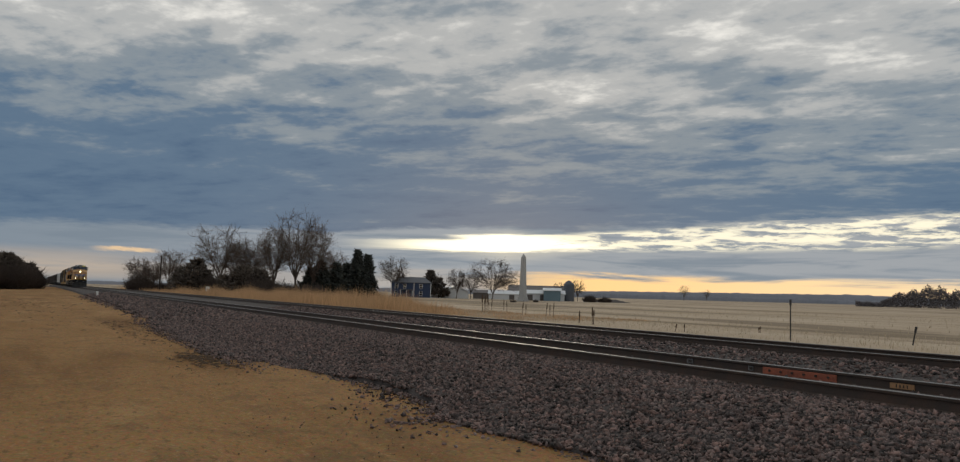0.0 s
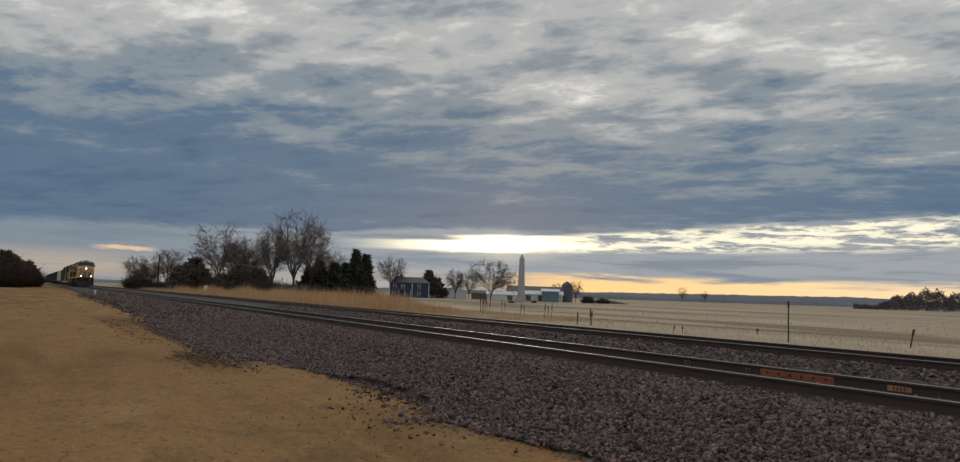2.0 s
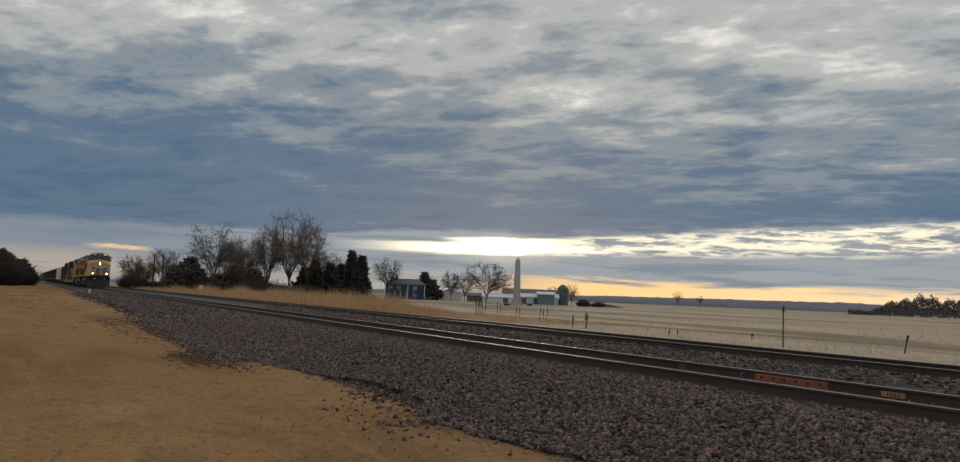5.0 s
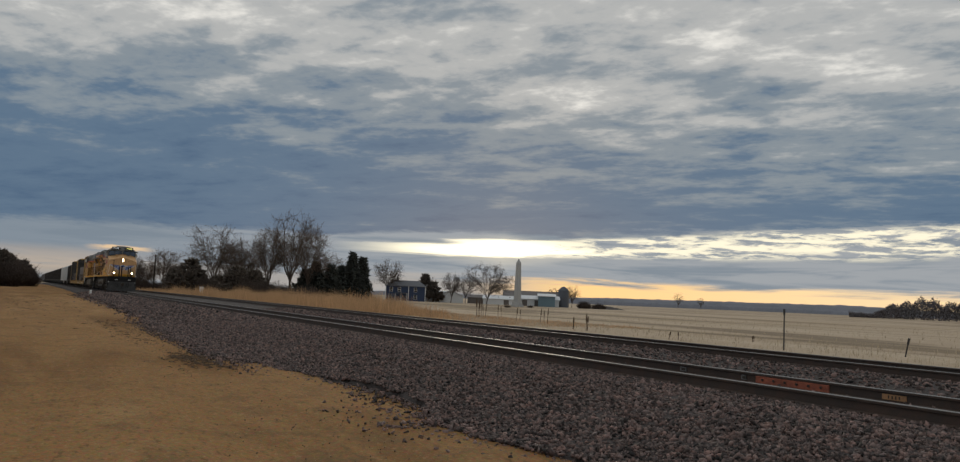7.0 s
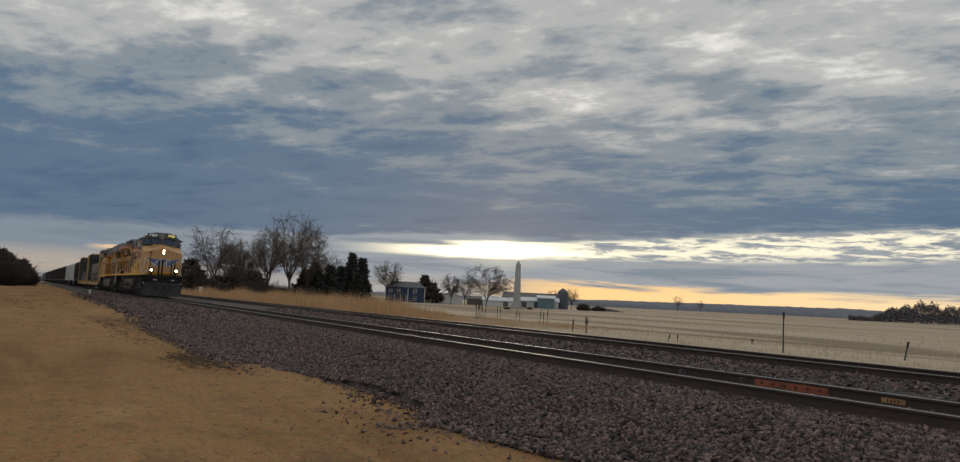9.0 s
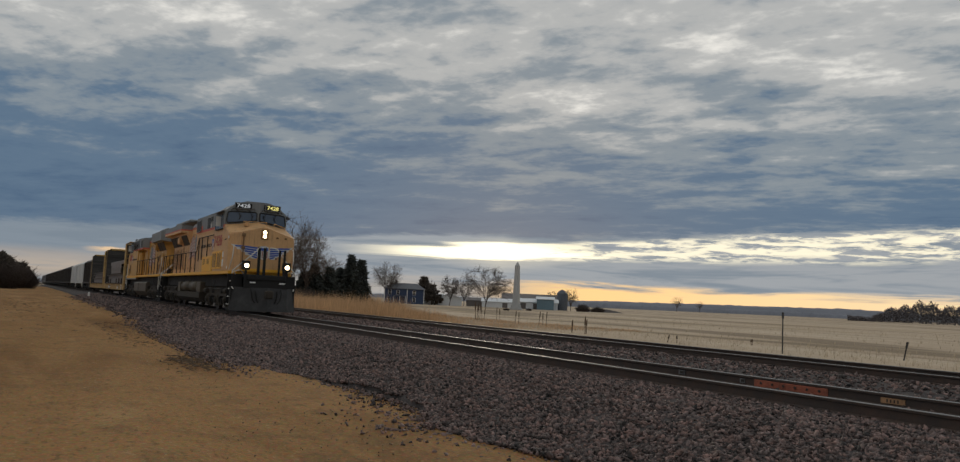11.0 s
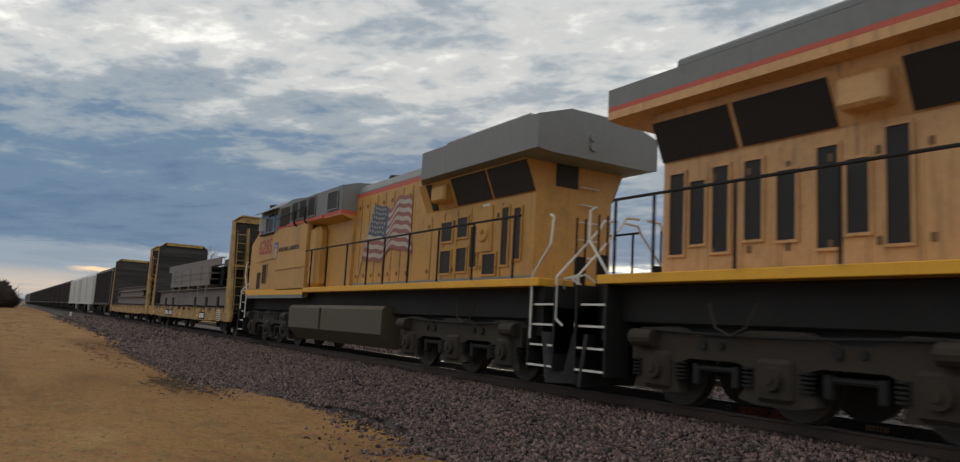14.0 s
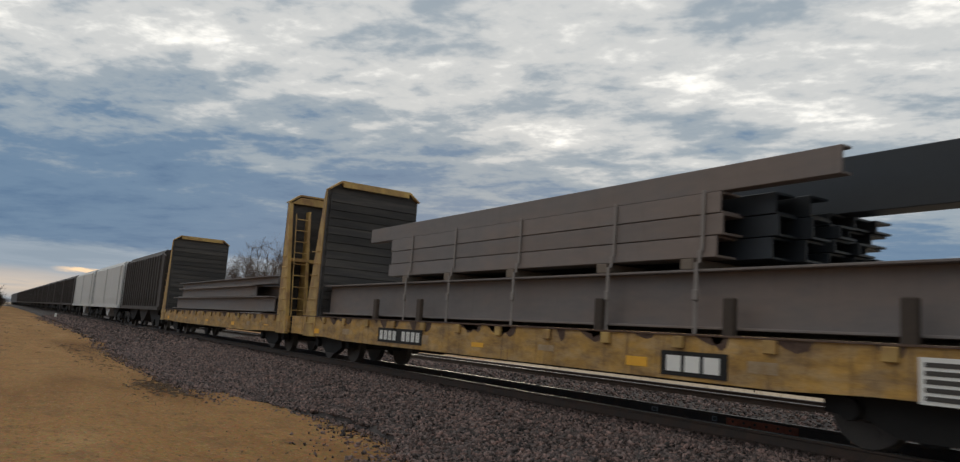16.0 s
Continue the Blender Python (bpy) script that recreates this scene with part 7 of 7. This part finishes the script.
def beam_load(car_u):
    """Structural steel on the first flat car, given by distances behind the lead coupler."""
    def put(ob, u0, u1, y, z):
        LOAD.append((ob, (u0 + u1) / 2, y, z))
    # big girders on the deck
    for y in (-1.16, -0.58, 0.0, 0.58, 1.16):
        put(i_beam("steel_girder", 18.1, 0.83, 0.46, M["beam"], "long weathered steel girder lying on the flat car"), -64.6, -46.5, y, 1.30)
    # near pile of plates above, three tiers, and a deeper plate on top
    for k in range(3):
        # the two inner rows take the steel with shade in its colour
        for j, y in enumerate((-1.12, -0.66, -0.20)):
            off = 0.05 * ((k * 5 + j * 3) % 3) + (0, 0.55, 0.75)[j]
            put(i_beam("steel_beam", 10.25, 0.30, 0.42, M["beam"] if j == 0 else M["beam_blue_shaded"], "strapped grey steel beam in a stacked load" if j == 0 else "blue-grey steel beam in a stacked load, shade put into its dark colour", flat=True), -60.55 + off, -50.30 + off, y, 2.30 + 0.31 * k)
    put(i_beam("steel_plate_girder", 13.4, 0.36, 0.20, M["beam"], "longest grey steel beam on top of the stack", flat=True), -61.9, -48.5, -1.17, 3.235)
    # far pile, further forward, blue-grey with the stack's shade put into the colour
    for k in range(4):
        for j, y in enumerate((0.32, 0.80, 1.22)):
            put(i_beam("steel_beam", 11.2, 0.185, 0.40, M["beam_blue_shaded"], "blue-grey steel beam in a stacked load, shade put into its dark colour", flat=True), -60.75 + 0.08 * ((k + j) % 3), -49.55 + 0.08 * ((k + j) % 3), y, 2.30 + 0.19 * k)
    put(i_beam("steel_plate_girder", 9.0, 0.82, 0.42, M["beam_blue_shaded"], "blue-grey steel girder overhanging the stack, in the shade-darkened colour", flat=True), -54.7, -45.7, 0.55, 3.065)
    for k, u in enumerate((-59.6, -57.6, -55.2, -52.6, -50.8)):
        bm = B()
        box(bm, -0.12, 0.12, -1.36, 1.40, 0, 0.155, 0.01)
        ob = tagged(part("timber_block", bm, M["wood_block"]), "rough timber spacer under the steel stack", "timber", "timber spacers")
        LOAD.append((ob, u, 0.0, 2.138))
        bm = B()
        pts = [(0, -1.44, -1.05), (0, -1.43, -0.02), (0.02, -1.36, 0.16), (0.02, -1.35, 1.02)]
        for a, b in zip(pts, pts[1:]):
            mid = (Vector(a) + Vector(b)) / 2
            box(bm, mid.x - 0.03, mid.x + 0.03, mid.y - 0.008, mid.y + 0.008, a[2], b[2])
        box(bm, -0.05, 0.05, -1.47, -1.42, -0.55, -0.40, 0.01)
        ob = tagged(part("load_strap", bm, M["strap"]), "pale webbing strap with ratchet round the steel load", "strap", "load straps")
        LOAD.append((ob, u + 0.25, 0.0, 2.24))
    for u in (-60.8, -58.5, -52.46, -49.93, -47.6):
        bm = B()
        box(bm, -0.09, 0.09, -0.05, 0.05, 0, 0.52, 0.015)
        ob = tagged(part("stake", bm, M["tie"]), "dark wooden stake in a side pocket", "stake", "stakes")
        LOAD.append((ob, u, -1.47, 1.20))
    # second car's load, lower and shorter
    for y in (-1.12, -0.5, 0.12, 0.75):
        put(i_beam("steel_girder", 16.6, 0.55, 0.50, M["beam"], "long weathered steel girder lying on the flat car"), -86.6, -70.0, y, 1.30)
    for y, a, b in ((-1.1, -85.6, -72.4), (-0.45, -84.4, -70.2), (0.3, -86.0, -71.0)):
        put(i_beam("steel_beam", b - a, 0.42, 0.46, M["beam"], "grey steel beam in a low load"), a, b, y, 1.87)
    put(i_beam("steel_plate_girder", 16.0, 0.30, 0.46, M["beam"], "long grey steel beam on a low load"), -86.2, -70.2, -1.0, 2.31)
    put(i_beam("steel_beam", 8.0, 0.30, 0.46, M["beam_blue_shaded"], "blue-grey steel beam in a stacked load, shade put into its dark colour"), -78.2, -70.2, 0.2, 2.31)


def covered_hopper(length, material, label, ribs):
    """A covered hopper car: ribbed bowed sides, roof walk, sloped hoppers under."""
    t = empty("hopper_car", pose(0, 0, 0), label, "hopper car", "hopper cars")
    h = length / 2 - 0.5
    bm = B()
    prism(bm, mirrored([(1.42, 1.25), (1.50, 1.9), (1.50, 4.35), (1.25, 4.68), (0.6, 4.80)]), "x", -h + 0.9, h - 0.9)
    body = part("body", bm, material, t)
    for s in (-1, 1):
        for k in range(ribs):
            v = -h + 1.0 + (2 * h - 2.0) * k / (ribs - 1)
            bm = B()
            box(bm, v - 0.05, v + 0.05, s * 1.49, s * 1.57, 1.35, 4.35)
            part("rib", bm, material, body)
        bm = B()
        box(bm, -h, h, s * 1.40, s * 1.56, 1.12, 1.32)
        part("side_sill", bm, material, t)
        for e in (-1, 1):
            bm = B()
            prism(bm, [(e * (h - 0.9), 1.3), (e * h, 1.3), (e * (h - 0.06), 4.3), (e * (h - 0.9), 4.5)], "y", s * 1.38, s * 1.48)
            part("end_sheet", bm, material, t)
    bm = B()
    box(bm, -h, h, -0.45, 0.45, 4.80, 4.86)
    part("roof_walk", bm, M["black"], t)
    for k in (-1, 0, 1):
        bm = B()
        c = k * (h - 0.9) * 0.6
        prism(bm, [(c - 1.9, 1.25), (c + 1.9, 1.25), (c + 0.45, 0.42), (c - 0.45, 0.42)], "y", -1.1, 1.1)
        part("hopper_chute", bm, material if k == 0 else M["black"], t)
    bm = B()
    box(bm, -h - 0.05, h + 0.05, -0.3, 0.3, 0.85, 1.15)
    box(bm, -h - 0.6, -h, -0.12, 0.12, 0.75, 1.0)
    box(bm, h, h + 0.6, -0.12, 0.12, 0.75, 1.0)
    part("centre_sill", bm, M["black"], t)
    for e in (-1, 1):
        freight_truck(t, e * (h - 1.7))
        bm = B()
        for y in (-1.35, -0.95):
            rod(bm, (e * (h + 0.02), y, 1.0), (e * (h + 0.02), y, 4.4), 0.018, sides=5)
        for k in range(9):
            rod(bm, (e * (h + 0.02), -1.35, 1.2 + 0.36 * k), (e * (h + 0.02), -0.95, 1.2 + 0.36 * k), 0.014, sides=5)
        part("ladder", bm, M["truck"], t)
    return t


loco_lead = lead_locomotive()
loco_second = second_locomotive()
flat_first = flat_car(10.95, "yellow bulkhead flat car loaded high with steel beams", 2.0)
flat_second = flat_car(10.75, "yellow bulkhead flat car with a low load of steel beams")
beam_load(0)
# sill plates on the first flat car: lettering as plain bars
for u0, w, n, z in ((-60.4, 2.1, 9, 0.68), (-51.0, 1.0, 3, 0.64)):
    bm = B()
    box(bm, u0 + 55.95 - 0.08, u0 + 55.95 + w + 0.08, -1.512, -1.50, z, z + 0.34)
    pl = part("stencil_panel", bm, M["black"], flat_first, "black panel with white stencilled bars")
    for k in range(n):
        a = u0 + 55.95 + w * k / n
        if n > 3 and k == 4:
            continue
        for c, d, e, f in ((0.08, 0.88, 0.06, 0.28),) if n == 3 else ((0.18, 0.45, 0.06, 0.28), (0.55, 0.82, 0.06, 0.28)):
            bm = B()
            box(bm, a + c * w / n, a + d * w / n, -1.518, -1.512, z + e, z + f)
            part("letter_bar", bm, M["sign"], pl)
bm = B()
box(bm, -47.5 + 55.95, -46.9 + 55.95, -1.508, -1.50, 0.62, 1.1)
pl = part("stencil_panel", bm, M["sign"], flat_first, "white panel with dark stencilled bars")
for k in range(5):
    bm = B()
    box(bm, -47.44 + 55.95, -46.96 + 55.95, -1.514, -1.508, 0.66 + 0.085 * k, 0.71 + 0.085 * k)
    part("letter_bar", bm, M["decal_black"], pl)
hopper_dark = covered_hopper(15.6, M["hopper_dark"], "dark brown covered hopper car, grimy", 16)
hopper_white = covered_hopper(19.0, M["hopper_white"], "pale grey covered hopper car with dirt streaks", 3)
hopper_grey = covered_hopper(18.0, M["hopper_grey"], "mid-grey covered hopper car at the train's end", 12)
CARS = [(loco_lead, -11.15, 0), (loco_second, -33.45, 180), (flat_first, -55.95, 0), (flat_second, -78.1, 0), (hopper_dark, -97.2, 0), (hopper_white, -115.0, 0)]
for k in range(1):
    CARS.append((copy_thing(hopper_white, pose(0, 0, 0)), -134.2, 0))
u = -144.2
for k in range(14):
    CARS.append((copy_thing(hopper_dark, pose(0, 0, 0)), u - 8.0, 0))
    u -= 15.8
for k in range(5):
    CARS.append((hopper_grey if k == 0 else copy_thing(hopper_grey, pose(0, 0, 0)), u - 9.2, 0))
    u -= 18.3

# ---- motion ----
FRONT_14, SPEED, GAIN = 11.995, 15.653, 0.00175


def front(t):
    """Where the lead coupler is along the line at t seconds."""
    return FRONT_14 + SPEED * (t - 14) + GAIN * (t - 14) ** 2


def motions():
    steps = [i * 0.5 for i in range(33)]
    for car, behind, turn in CARS:
        walk(car, [(t, pose(front(t) + behind, TRACK_Y, 0, 0, 0, turn)) for t in steps])
    for ob, behind, y, z in LOAD:
        walk(ob, [(t, pose(front(t) + behind, TRACK_Y + y, z)) for t in steps])
    # wheels of the locomotives and flat cars roll with the train
    ticks = [i / 30 for i in range(481)]
    for w, x, r in WHEELS:
        top = w.parent
        if top in (loco_lead, loco_second, flat_first, flat_second):
            way = -1 if top is loco_second else 1
            walk(w, [(t, pose(x, 0, r) @ Matrix.Rotation(way * (front(t) - front(0)) / r, 4, "Y")) for t in ticks])


motions()
